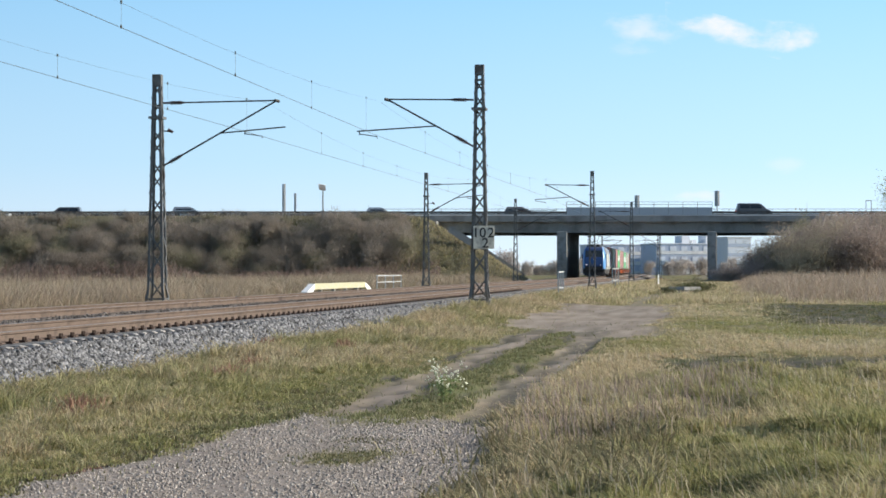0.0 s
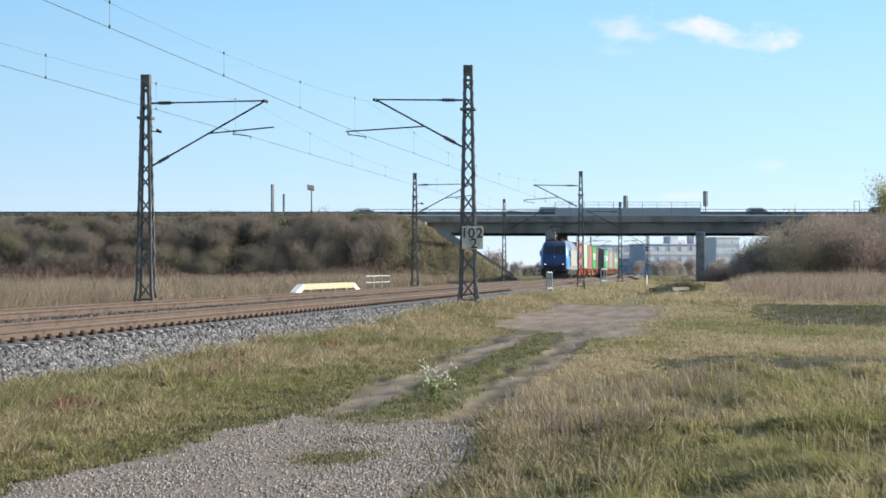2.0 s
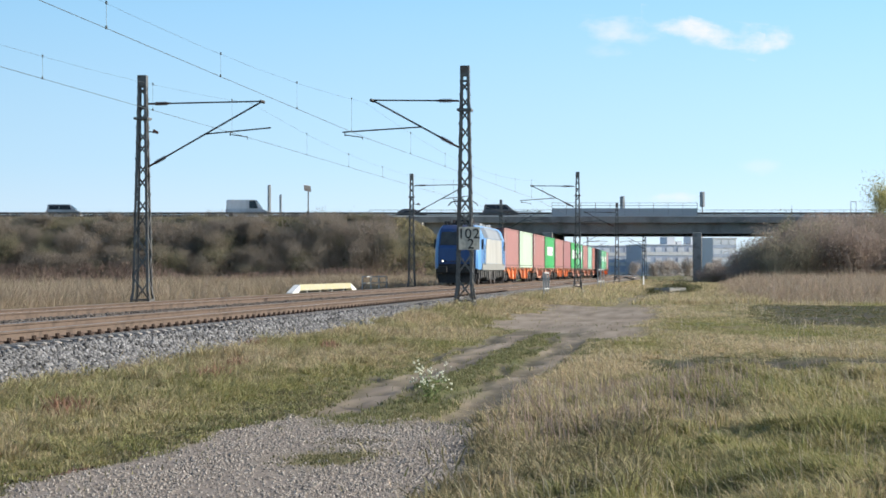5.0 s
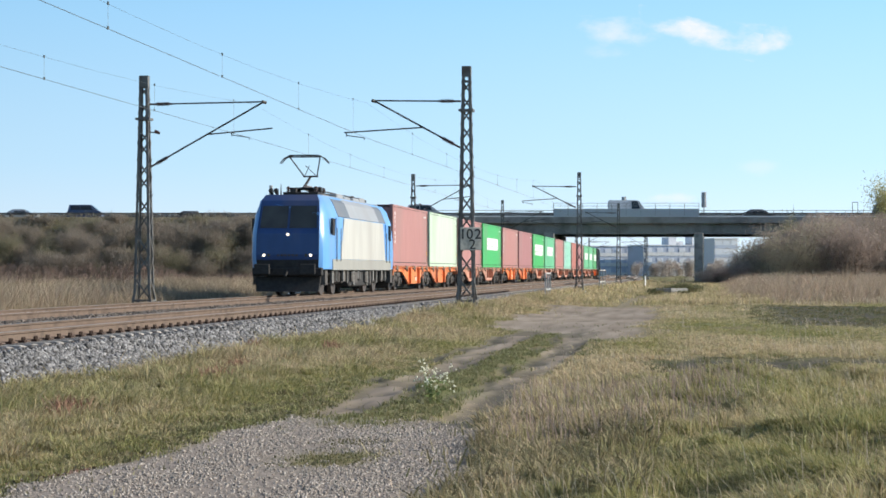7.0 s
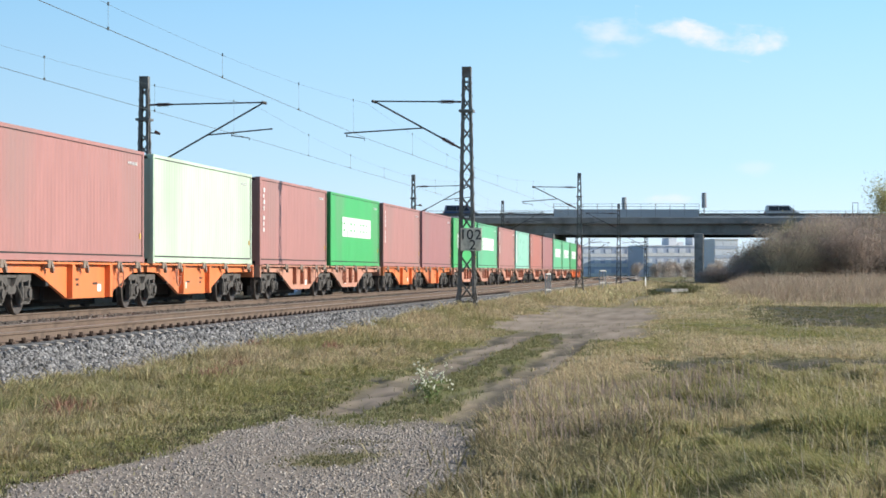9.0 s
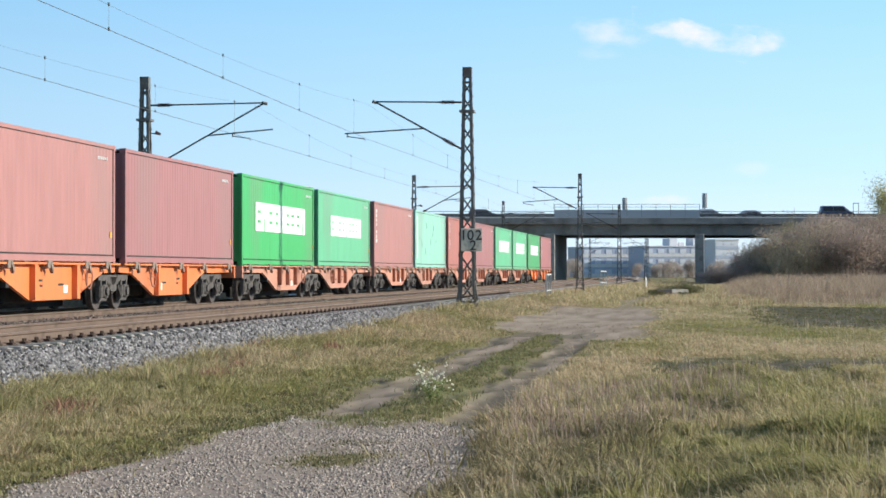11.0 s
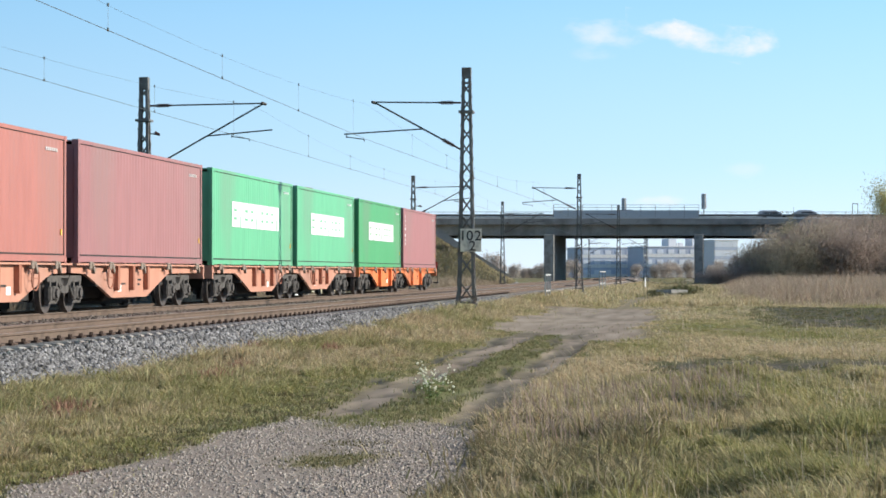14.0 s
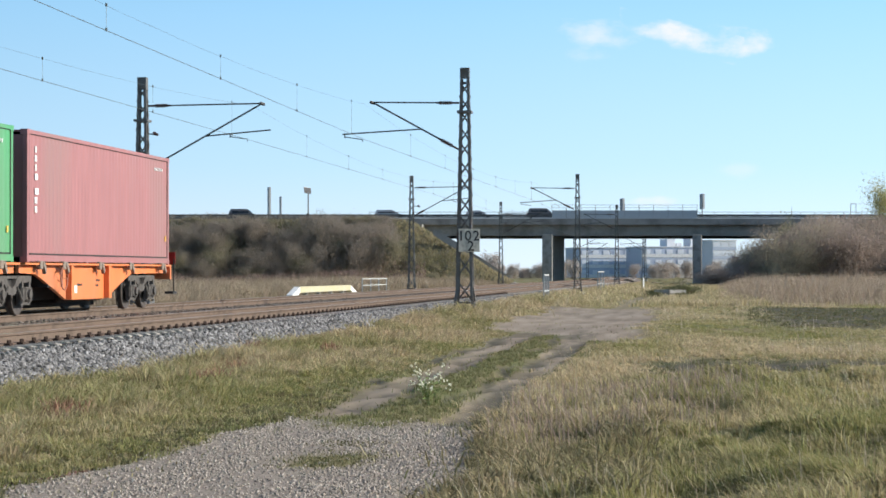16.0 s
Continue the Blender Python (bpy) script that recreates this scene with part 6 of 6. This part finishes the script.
            name = ("lower_front", "front_panel", "windscreen_surround", "front_brow")[k]
            piece = part(name, face, LOCO_BLUE_SHADED, body, "blue cab front, darkened for its shade" if k == 1 else "")
            f = piece if k == 1 else f
        for x0, x1 in ((-1.1, -0.04), (0.04, 1.1)):
            glass = bmesh.new()

            def on(x, z, d):
                return (x, yy(0.655 + (z - 2.35) * 0.52 / 1.27 - d), z)
            k = 0.95
            loft(glass, [[on(x0, 2.56, 0.01), on(x1, 2.56, 0.01), on(x1 * k, 3.42, 0.01), on(x0 * k, 3.42, 0.01)], [on(x0, 2.56, -0.02), on(x1, 2.56, -0.02), on(x1 * k, 3.42, -0.02), on(x0 * k, 3.42, -0.02)]])
            part("windscreen", glass, WINDSCREEN, f)
        apron = bmesh.new()
        loft(apron, [[(-1.17, yy(0.6), 0.98), (1.17, yy(0.6), 0.98), (1.19, yy(0.565), 1.36), (-1.19, yy(0.565), 1.36)], [(-1.17, yy(0.7), 0.98), (1.17, yy(0.7), 0.98), (1.19, yy(0.66), 1.36), (-1.19, yy(0.66), 1.36)]])
        part("apron", apron, CHASSIS, f, "black lower cab front")
        for x, z in ((-0.9, 1.53), (0.9, 1.53), (0.0, 2.32)):
            y0 = 0.56 if z < 2 else 0.64
            lamp = tube(bmesh.new(), (x, yy(y0 + 0.05), z), (x, yy(y0 - 0.03), z), 0.052 if z < 2 else 0.045, 12)
            part("headlight", lamp, LAMP_GLOW if not flip else GLASS, f, "round lit headlight" if not flip else "")
        for x in (-0.72, 0.72):
            part("tail_lamp", tube(bmesh.new(), (x, yy(0.6), 1.53), (x, yy(0.535), 1.53), 0.06, 12), GLASS, f)
        for i in range(6):
            part("number_bar", box(bmesh.new(), -0.4 + i * 0.14, -0.3 + i * 0.14, min(yy(0.54), yy(0.6)), max(yy(0.54), yy(0.6)), 1.49, 1.56), GREY_GRIME, f)
        beam = part("buffer_beam", box(bmesh.new(), -1.35, 1.35, min(yy(0.5), yy(0.8)), max(yy(0.5), yy(0.8)), 0.75, 1.06, bevel=0.04), CHASSIS, w)
        for s in (-1, 1):
            bf = bmesh.new()
            tube(bf, (s * 0.875, yy(0.6), 1.0), (s * 0.875, yy(0.1), 1.0), 0.11, 12)
            box(bf, s * 0.875 - 0.3, s * 0.875 + 0.3, min(yy(0.1), yy(0.03)), max(yy(0.1), yy(0.03)), 0.8, 1.2, bevel=0.03)
            part("buffer", bf, CHASSIS, beam)
        plough = bmesh.new()
        loft(plough, [[(-1.25, yy(0.75), 0.72), (1.25, yy(0.75), 0.72), (1.2, yy(0.5), 0.15), (-1.2, yy(0.5), 0.15)], [(-1.25, yy(0.95), 0.72), (1.25, yy(0.95), 0.72), (1.2, yy(0.75), 0.15), (-1.2, yy(0.75), 0.15)]])
        part("snow_plough", plough, CHASSIS, w)
        part("coupling", tube(bmesh.new(), (0, yy(0.6), 0.95), (0, yy(0.15), 0.7), 0.05, 8), CHASSIS, beam)
        for x in (-0.75, 0.75):
            part("step", box(bmesh.new(), x * 1.7 - 0.12, x * 1.7 + 0.12, min(yy(0.9), yy(1.4)), max(yy(0.9), yy(1.4)), 0.4, 0.95), GREY_GRIME, w)
    for yc in (4.23, 14.67):
        bg = part("bogie", box(bmesh.new(), -1.0, 1.0, yc - 2.0, yc + 2.0, 0.42, 0.95, bevel=0.05), CHASSIS, w, "dark loco bogie")
        for s in (-1, 1):
            part("side_frame", prism(bmesh.new(), [(yc - 2.0, 0.75), (yc - 1.7, 0.55), (yc + 1.7, 0.55), (yc + 2.0, 0.75), (yc + 0.9, 0.92), (yc - 0.9, 0.92)], "x", s * 1.1 - 0.06, s * 1.1 + 0.06), CHASSIS, bg)
            for dy in (-1.3, 1.3):
                part("wheel", LOCO_WHEEL, WHEEL, bg, m=pose(s * 0.76, yc + dy, 0.62, 0, 0, 0 if s > 0 else 180))
                part("axle_box", box(bmesh.new(), min(s * 1.02, s * 1.25), max(s * 1.02, s * 1.25), yc + dy - 0.18, yc + dy + 0.18, 0.45, 0.8, bevel=0.03), GREY_GRIME, bg)
            for dy in (-0.45, 0.45, 1.9):
                part("spring", tube(bmesh.new(), (s * 1.2, yc + dy, 0.5), (s * 1.2, yc + dy, 0.97), 0.09, 8), GREY_GRIME, bg)
    tank = part("underframe_box", box(bmesh.new(), -1.3, 1.3, 6.9, 12.0, 0.3, 0.97, bevel=0.05), CHASSIS, w)
    for y, l, z in ((6.95, 0.35, 0.5), (7.6, 0.7, 0.42), (8.9, 0.3, 0.55), (10.4, 0.8, 0.45), (11.6, 0.3, 0.4)):
        part("equipment_box", box(bmesh.new(), 1.28, 1.4, y, y + l, z, 0.9, bevel=0.02), GREY_GRIME, tank)
    # pale dusty dampers, pipes and sand boxes along the underframe
    dice = random.Random(31)
    for s in (-1, 1):
        for k in range(17):
            y = 2.6 + k * 0.83 + 0.2 * dice.random()
            z = 0.3 + 0.3 * dice.random()
            if dice.random() < 0.3:
                continue
            if k % 3:
                part("damper", tube(bmesh.new(), (s * 1.36, y, z), (s * 1.36, y + 0.1 * dice.random(), 0.97), 0.035 + 0.02 * dice.random(), 8), PALE_GRIME, w)
            else:
                part("sand_box", box(bmesh.new(), s * 1.33 - 0.06, s * 1.33 + 0.06, y - 0.13, y + 0.13, z, 0.96, bevel=0.02), PALE_GRIME, w)
    # roof gear and the raised front pantograph
    gear = part("roof_gear", box(bmesh.new(), -0.7, 0.7, 3.2, 5.6, 3.9, 4.02, bevel=0.02), CHASSIS, w)
    for x in (-0.55, 0.55):
        for y in (3.5, 5.2):
            ins = bmesh.new()
            for j in range(5):
                tube(ins, (x, y, 4.0 + j * 0.05), (x, y, 4.03 + j * 0.05), 0.075, 8)
            tube(ins, (x, y, 3.9), (x, y, 4.25), 0.04, 8)
            part("insulator", ins, CERAMIC, gear)
    for y, x, h in ((3.3, -0.3, 0.3), (3.75, 0.35, 0.36), (4.4, 0.5, 0.42), (4.9, -0.45, 0.34), (5.35, 0.4, 0.28)):
        part("roof_switch", box(bmesh.new(), x - 0.13, x + 0.13, y - 0.1, y + 0.1, 3.95, 3.95 + 0.75 * h, bevel=0.03), CHASSIS, gear)
    part("pantograph_base", box(bmesh.new(), -0.5, 0.5, 3.5, 5.2, 4.16, 4.21), CHASSIS, gear)
    lower = tube(bmesh.new(), (0, 3.75, 4.2), (0, 5.3, 4.72), 0.05, 8, 0.04)
    tube(lower, (0, 4.05, 4.2), (0, 5.2, 4.62), 0.018, 6)
    tube(lower, (-0.3, 5.3, 4.72), (0.3, 5.3, 4.72), 0.035, 8)
    part("lower_arm", lower, CHASSIS, gear)
    upper = bmesh.new()
    for s in (-1, 1):
        tube(upper, (s * 0.26, 5.3, 4.72), (s * 0.62, 4.05, 5.46), 0.026, 8)
        tube(upper, (s * 0.26, 5.3, 4.72), (-s * 0.08, 4.62, 5.12), 0.014, 6)
        tube(upper, (s * 0.62, 3.86, 5.48), (s * 0.62, 4.24, 5.48), 0.022, 6)
    tube(upper, (-0.62, 4.05, 5.44), (0.62, 4.05, 5.44), 0.026, 8)
    part("upper_arm", upper, CHASSIS, gear)
    head = bmesh.new()
    for y in (3.9, 4.2):
        pts = [(-0.97, 5.18), (-0.8, 5.38), (-0.55, 5.5), (0.55, 5.5), (0.8, 5.38), (0.97, 5.18)]
        for (a, za), (b, zb) in zip(pts, pts[1:]):
            tube(head, (a, y, za), (b, y, zb), 0.02, 6)
    part("collector_head", head, CHASSIS, gear)
    low = part("rear_pantograph", box(bmesh.new(), -0.6, 0.6, 13.6, 15.6, 4.0, 4.1, bevel=0.02), CHASSIS, w)
    part("folded_arm", tube(bmesh.new(), (0, 13.7, 4.15), (0, 15.5, 4.25), 0.05, 8), CHASSIS, low)
    for y, h in ((6.6, 0.2), (8.4, 0.14), (10.6, 0.16), (12.2, 0.22)):
        part("roof_hatch", box(bmesh.new(), -0.85, 0.85, y, y + 1.4, 3.88, 3.88 + h, bevel=0.04), ROOF_GREY, w)
    part("roof_cable", tube(bmesh.new(), (0.5, 5.6, 4.12), (0.5, 13.5, 4.12), 0.025, 6), CHASSIS, w)
    for x in (-0.82, -0.62):
        part("horn", tube(bmesh.new(), (x, 1.75, 3.86), (x, 1.45, 4.02), 0.05, 10, 0.1), CHASSIS, w)
    part("antenna", tube(bmesh.new(), (-0.6, 2.3, 3.85), (-0.6, 2.3, 4.3), 0.03, 6, 0.015), CHASSIS, w)
    return w


def train():
    """The train as things with their distance behind the locomotive's front buffers."""
    cars = [(locomotive(Matrix()), 0.0, 0.0)]
    loads = ["red", "pale", "red", "vivid", "red", "dull", "vivid", "green", "red", "teal", "brick", "dull", "green", "green", "deep", "plum"]
    tints = {"plum": (RED_BOX[3], "dark plum-red ribbed shipping container on a wagon"), "vivid": (VIVID_GREEN_BOX, "vivid green shipping container with a white wordmark band"), "red": (RED_BOX[0], "faded red ribbed shipping container on a wagon"), "dull": (RED_BOX[1], "dull dark red ribbed shipping container on a wagon"),
             "brick": (RED_BOX[2], "brick-red shipping container with rusty scuffs on a wagon"), "pale": (PALE_BOX, "pale whitish-green shipping container on a wagon"),
             "green": (GREEN_BOX, "bright green shipping container with a white wordmark band"), "deep": (DEEP_GREEN_BOX, "deep green shipping container with a white wordmark band"), "teal": (TEAL_BOX, "light teal shipping container on a wagon")}
    for i in range(8):
        bright = i in (0, 2, 7)
        start = 18.9 + 26.65 * i
        cars.append((wagon(ORANGE if bright else SALMON, ("bright orange" if bright else "faded salmon-orange") + " articulated container wagon on three bogies", Matrix(), i == 7), start, 0.0))
        for j in range(2):
            kind = loads[2 * i + j]
            cars.append((container(*tints[kind], Matrix(), kind in ("green", "deep", "vivid"), kind not in ("pale", "teal", "dull"), 2 * i + j), start + 0.655 + j * 13.15, 1.157))
    return cars


TRAIN = train()


# ---- road traffic ----
def road_vehicle(kind, colour, label, m=Matrix()):
    """Side outlines pushed across, narrowed in the cabin; the nose points along +x."""
    v = thing("van" if "van" in kind else "car", m, label, "van" if "van" in kind else "car", "motorway traffic")
    L, W, H, belt, hood, shield, rear = {"hatch": (4.2, 0.86, 1.48, 0.95, 1.15, 0.75, 0.35), "estate": (4.6, 0.88, 1.47, 0.95, 1.2, 0.8, 0.3), "saloon": (4.6, 0.88, 1.42, 0.92, 1.2, 0.8, 0.9),
                                       "suv": (4.5, 0.92, 1.7, 1.05, 1.05, 0.65, 0.3), "van": (4.9, 0.95, 1.95, 1.15, 0.75, 0.85, 0.15), "tall_van": (5.9, 1.0, 2.6, 1.3, 0.75, 0.9, 0.05)}[kind]
    low = [(-L / 2, 0.35), (-L / 2 + 0.05, belt - 0.1), (-L / 2 + 0.15, belt), (L / 2 - hood, belt), (L / 2 - 0.15, belt - 0.2), (L / 2, belt - 0.4), (L / 2, 0.3), (L / 2 - 0.3, 0.2), (-L / 2 + 0.3, 0.2)]
    bm = prism(bmesh.new(), low, "y", -W, W)
    bmesh.ops.bevel(bm, geom=list(bm.edges), offset=0.05, segments=2, affect="EDGES")
    body = part("body", bm, colour, v, smooth=False)
    cab = [(-L / 2 + 0.12, belt - 0.02), (-L / 2 + 0.12 + rear, H), (L / 2 - hood - shield, H), (L / 2 - hood + 0.05, belt - 0.02)]
    bm = bmesh.new()
    loft(bm, [[(x, -W * (0.97 if z < belt else 0.8), z) for x, z in cab], [(x, W * (0.97 if z < belt else 0.8), z) for x, z in cab]])
    bmesh.ops.bevel(bm, geom=list(bm.edges), offset=0.06, segments=2, affect="EDGES")
    roof = part("cabin", bm, colour, v)
    x0, x1 = -L / 2 + 0.3 + rear, L / 2 - hood - shield
    if kind == "tall_van":
        x0 = x1 - 0.9
    zs = [(belt + 0.06, 0.955), (H - 0.14, 0.835)]
    for s in (-1, 1):
        n = 1 if kind == "tall_van" else 2
        for i in range(n):
            a, b = x0 + (x1 - x0) * i / n + 0.03, x0 + (x1 - x0) * (i + 1) / n - 0.03
            g = bmesh.new()
            lean = 0.45 * shield if i == n - 1 else 0
            loft(g, [[(a, s * W * 0.96, zs[0][0]), (b + lean, s * W * 0.96, zs[0][0]), (b, s * W * 0.83, zs[1][0]), (a, s * W * 0.83, zs[1][0])],
                     [(a, s * W * 0.9, zs[0][0]), (b + lean, s * W * 0.9, zs[0][0]), (b, s * W * 0.77, zs[1][0]), (a, s * W * 0.77, zs[1][0])]])
            part("side_window", g, GLASS, roof)
        for x in (-L / 2 + 0.85, L / 2 - 0.9):
            r = 0.33 if H < 1.9 else 0.36
            t = part("wheel", tube(bmesh.new(), (x, s * (W - 0.2), r), (x, s * (W + 0.012), r), r, 16), TYRE, v)
            part("rim", tube(bmesh.new(), (x, s * (W - 0.1), r), (x, s * (W + 0.02), r), r * 0.62, 12), STEEL, t)
    ws = bmesh.new()
    xa, xb = L / 2 - hood - shield, L / 2 - hood + 0.05
    loft(ws, [[(xb - 0.06, -W * 0.85, belt + 0.08), (xb - 0.06, W * 0.85, belt + 0.08), (xa + 0.09, W * 0.72, H - 0.1), (xa + 0.09, -W * 0.72, H - 0.1)],
              [(xb + 0.0, -W * 0.85, belt + 0.08), (xb + 0.0, W * 0.85, belt + 0.08), (xa + 0.15, W * 0.72, H - 0.1), (xa + 0.15, -W * 0.72, H - 0.1)]])
    part("windscreen", ws, GLASS, roof)
    for s in (-1, 1):
        part("headlight", box(bmesh.new(), L / 2 - 0.12, L / 2 + 0.01, s * 0.62 - 0.15, s * 0.62 + 0.15, belt - 0.42, belt - 0.27, bevel=0.02), WHITE, body)
        part("tail_light", box(bmesh.new(), -L / 2 - 0.01, -L / 2 + 0.1, s * 0.68 - 0.1, s * 0.68 + 0.1, belt - 0.32, belt - 0.12), RED_LAMP, body)
    return v


CAR_SILVER, CAR_DARK, CAR_WHITE = paint("silver_car_paint", (0.5, 0.51, 0.52), 0.3, metal=0.4), paint("anthracite_car_paint", (0.13, 0.135, 0.15), 0.3), paint("white_car_paint", (0.75, 0.76, 0.77), 0.3)
CAR_RED, CAR_BLUE = paint("dark_red_car_paint", (0.22, 0.03, 0.03), 0.3), paint("blue_car_paint", (0.05, 0.09, 0.2), 0.3)


def traffic():
    """Vehicles, the lane's distance, and two moments of their run: seconds and metres across the view."""
    tint = {"silver": CAR_SILVER, "dark": CAR_DARK, "white": CAR_WHITE, "red": CAR_RED, "blue": CAR_BLUE}
    runs = [
        ("van", "dark", 318, 0, -58.5, 1, -86.5),
        ("estate", "silver", 300, 0, -37.8, 3.5, 55.3),
        ("hatch", "silver", 303.5, 0, -10.8, 2, 45.1),
        ("estate", "dark", 300, 0, 9.1, 1.5, 48.9),
        ("saloon", "dark", 303.5, 0, 31.0, 1, 54.8),
        ("van", "dark", 300, 0, 42.0, 0.5, 51.7),
        ("saloon", "white", 303.5, 1, -38.6, 4, 43.8),
        ("estate", "dark", 314, 3, 52.3, 3.5, 41.0),
        ("van", "dark", 300, 2.5, -60.3, 6.3, 44.0),
        ("saloon", "dark", 303.5, 3, -53.6, 7, 45.3),
        ("tall_van", "white", 300, 4, -54.3, 8, 53.0),
        ("van", "silver", 300, 6.3, -20.4, 9, 47.9),
        ("van", "blue", 300, 7, -50.5, 9, 2.5),
        ("saloon", "silver", 303.5, 7, -60.1, 11.3, 52.1),
        ("hatch", "silver", 300, 7.5, -53.3, 11.3, 45.6),
        ("estate", "dark", 300, 11.3, 12.9, 12.5, 41.8),
        ("hatch", "silver", 303.5, 12, 43.8, 12.5, 56.4),
        ("estate", "silver", 303.5, 12.5, 7.1, 14, 47.3),
        ("saloon", "silver", 300, 12.5, 16.2, 14, 51.6),
        ("hatch", "dark", 300, 13, 2.2, 15, 50.8),
        ("suv", "dark", 300, 16, 14.3, 17, 40.3),
        ("hatch", "silver", 303.5, 16, 5.4, 17, 31.6),
        ("estate", "silver", 300, 16, -7.2, 17, 18.7),
        ("suv", "dark", 303.5, 16, -28.2, 17, -1.9),
    ]
    out = []
    for kind, tone, d, t0, x0, t1, x1 in runs:
        name = {"hatch": "hatchback", "estate": "estate car", "saloon": "saloon car", "suv": "tall estate car", "van": "passenger van", "tall_van": "tall panel van"}[kind]
        word = {"silver": "silver-grey", "dark": "dark grey", "white": "white", "red": "dark red", "blue": "dark blue"}[tone]
        out.append((road_vehicle(kind, tint[tone], word + " " + name + " driving on the motorway bridge"), d, t0, x0, t1, x1))
    return out


TRAFFIC = traffic()


# ---- clouds, four kilometres off ----
def cloud_material(name, seed, strength):
    m = bpy.data.materials.new(name)
    m.use_nodes = True
    n, link = m.node_tree.nodes, m.node_tree.links.new
    n.remove(n["Principled BSDF"])
    co, mp, t = n.new("ShaderNodeTexCoord"), n.new("ShaderNodeMapping"), n.new("ShaderNodeTexNoise")
    mp.inputs["Location"].default_value, mp.inputs["Scale"].default_value = (seed * 7.3, seed * 3.1, 0), (0.016, 0.024, 0.03)
    link(co.outputs["Object"], mp.inputs["Vector"])
    link(mp.outputs[0], t.inputs["Vector"])
    t.inputs["Scale"].default_value, t.inputs["Detail"].default_value, t.inputs["Roughness"].default_value = 1.0, 5, 0.55
    a = n.new("ShaderNodeAttribute")
    a.attribute_name = "body"
    mul, r = n.new("ShaderNodeMath"), n.new("ShaderNodeMapRange")
    mul.operation = "MULTIPLY_ADD"
    link(a.outputs["Fac"], mul.inputs[0])
    mul.inputs[1].default_value = 0.6
    wisp = n.new("ShaderNodeMath")
    wisp.operation = "MULTIPLY"
    wisp.inputs[1].default_value = 1.7
    link(t.outputs[0], wisp.inputs[0])
    link(wisp.outputs[0], mul.inputs[2])
    r.inputs["From Min"].default_value, r.inputs["From Max"].default_value = 0.92, 1.85
    r.interpolation_type = "SMOOTHSTEP"
    r.inputs["To Max"].default_value = strength
    link(mul.outputs[0], r.inputs["Value"])
    e, tr, ms = n.new("ShaderNodeEmission"), n.new("ShaderNodeBsdfTransparent"), n.new("ShaderNodeMixShader")
    e.inputs["Color"].default_value, e.inputs["Strength"].default_value = (1.0, 0.985, 0.96, 1), 0.82
    link(r.outputs[0], ms.inputs[0])
    link(tr.outputs[0], ms.inputs[1])
    link(e.outputs[0], ms.inputs[2])
    link(ms.outputs[0], n["Material Output"].inputs["Surface"])
    return m


def cloud(x, z, w, h, seed, strength, lean=0.0, d=4000.0):
    us, vs = np.linspace(-1, 1, 33), np.linspace(-1, 1, 17)
    U, V = np.meshgrid(us, vs)
    body = np.clip(1 - (U ** 2 + V ** 2), 0, 1)
    depth = -0.35 * h * np.sqrt(np.clip(1 - U ** 2, 0, 1)) * (1 - V ** 2)
    ii = np.arange(U.size).reshape(U.shape)
    q = np.stack([ii[:-1, :-1], ii[:-1, 1:], ii[1:, 1:], ii[1:, :-1]], -1).reshape(-1, 4)
    ob = soup("cloud", np.stack([U * w / 2, depth, V * h / 2 - lean * U * h], -1).reshape(-1, 3), q, cloud_material("cloud_vapour", seed, strength), {"body": body.ravel()}, smooth=True)
    ob.visible_shadow = False
    tagged(ob, "small soft white cloud drifting in the blue sky", "cloud", "drifting clouds", "structure")
    return ob, x, d, z


CLOUDS = [cloud(358, 455, 180, 62, 1, 0.55), cloud(512, 450, 235, 58, 2, 0.95, 0.5), cloud(628, 440, 135, 70, 3, 0.85), cloud(330, 416, 110, 45, 5, 0.3), cloud(455, 141, 150, 34, 4, 0.75), cloud(620, 200, 110, 40, 6, 0.25)]


# ---- what moves ----
def motions():
    # front buffers of the locomotive, metres along the line; about 101 km/h
    run = [(0.0, 274.2), (1.0, 246.1), (2.0, 218.0), (3.0, 189.9), (4.0, 161.9), (5.5, 120.1), (7.0, 78.52), (9.0, 22.22), (11.5, -47.8), (14.5, -131.9), (16.0, -174.7)]
    for ob, behind, z in TRAIN:
        rows = []
        for t, y in run:
            half = 9.0 if behind == 0 else 6.1 if z else 13.3
            a, b = bend(y + behind), bend(y + behind + 2 * half)
            rows.append((t, on_line(FAR_TRACK + a[0], y + behind, RAIL + z, -math.degrees(math.atan2(b[0] - a[0], 2 * half)))))
        walk(ob, rows)
    for ob, d, t0, x0, t1, x1 in TRAFFIC:
        v = (x1 - x0) / (t1 - t0)
        walk(ob, [(t, pose(x0 + v * (t - t0), d, ROAD, 0, 0, 0 if v > 0 else 180)) for t in (0, 4, 8, 12, 16)])
    for ob, x, d, z in CLOUDS:
        walk(ob, [(t, pose(x - 3.6 * t, d, z - 0.25 * t)) for t in (0, 8, 16)])
    # the weed nods in the wind
    sway = [(t, on_line(-3.3, 25.4, 0.0) @ pose(0, 0, 0, 0, 4.0 * math.sin(1.1 * t) + 2.0 * math.sin(2.7 * t), 0)) for t in np.arange(0, 16.1, 0.5)]
    walk(WEED, sway)


motions()
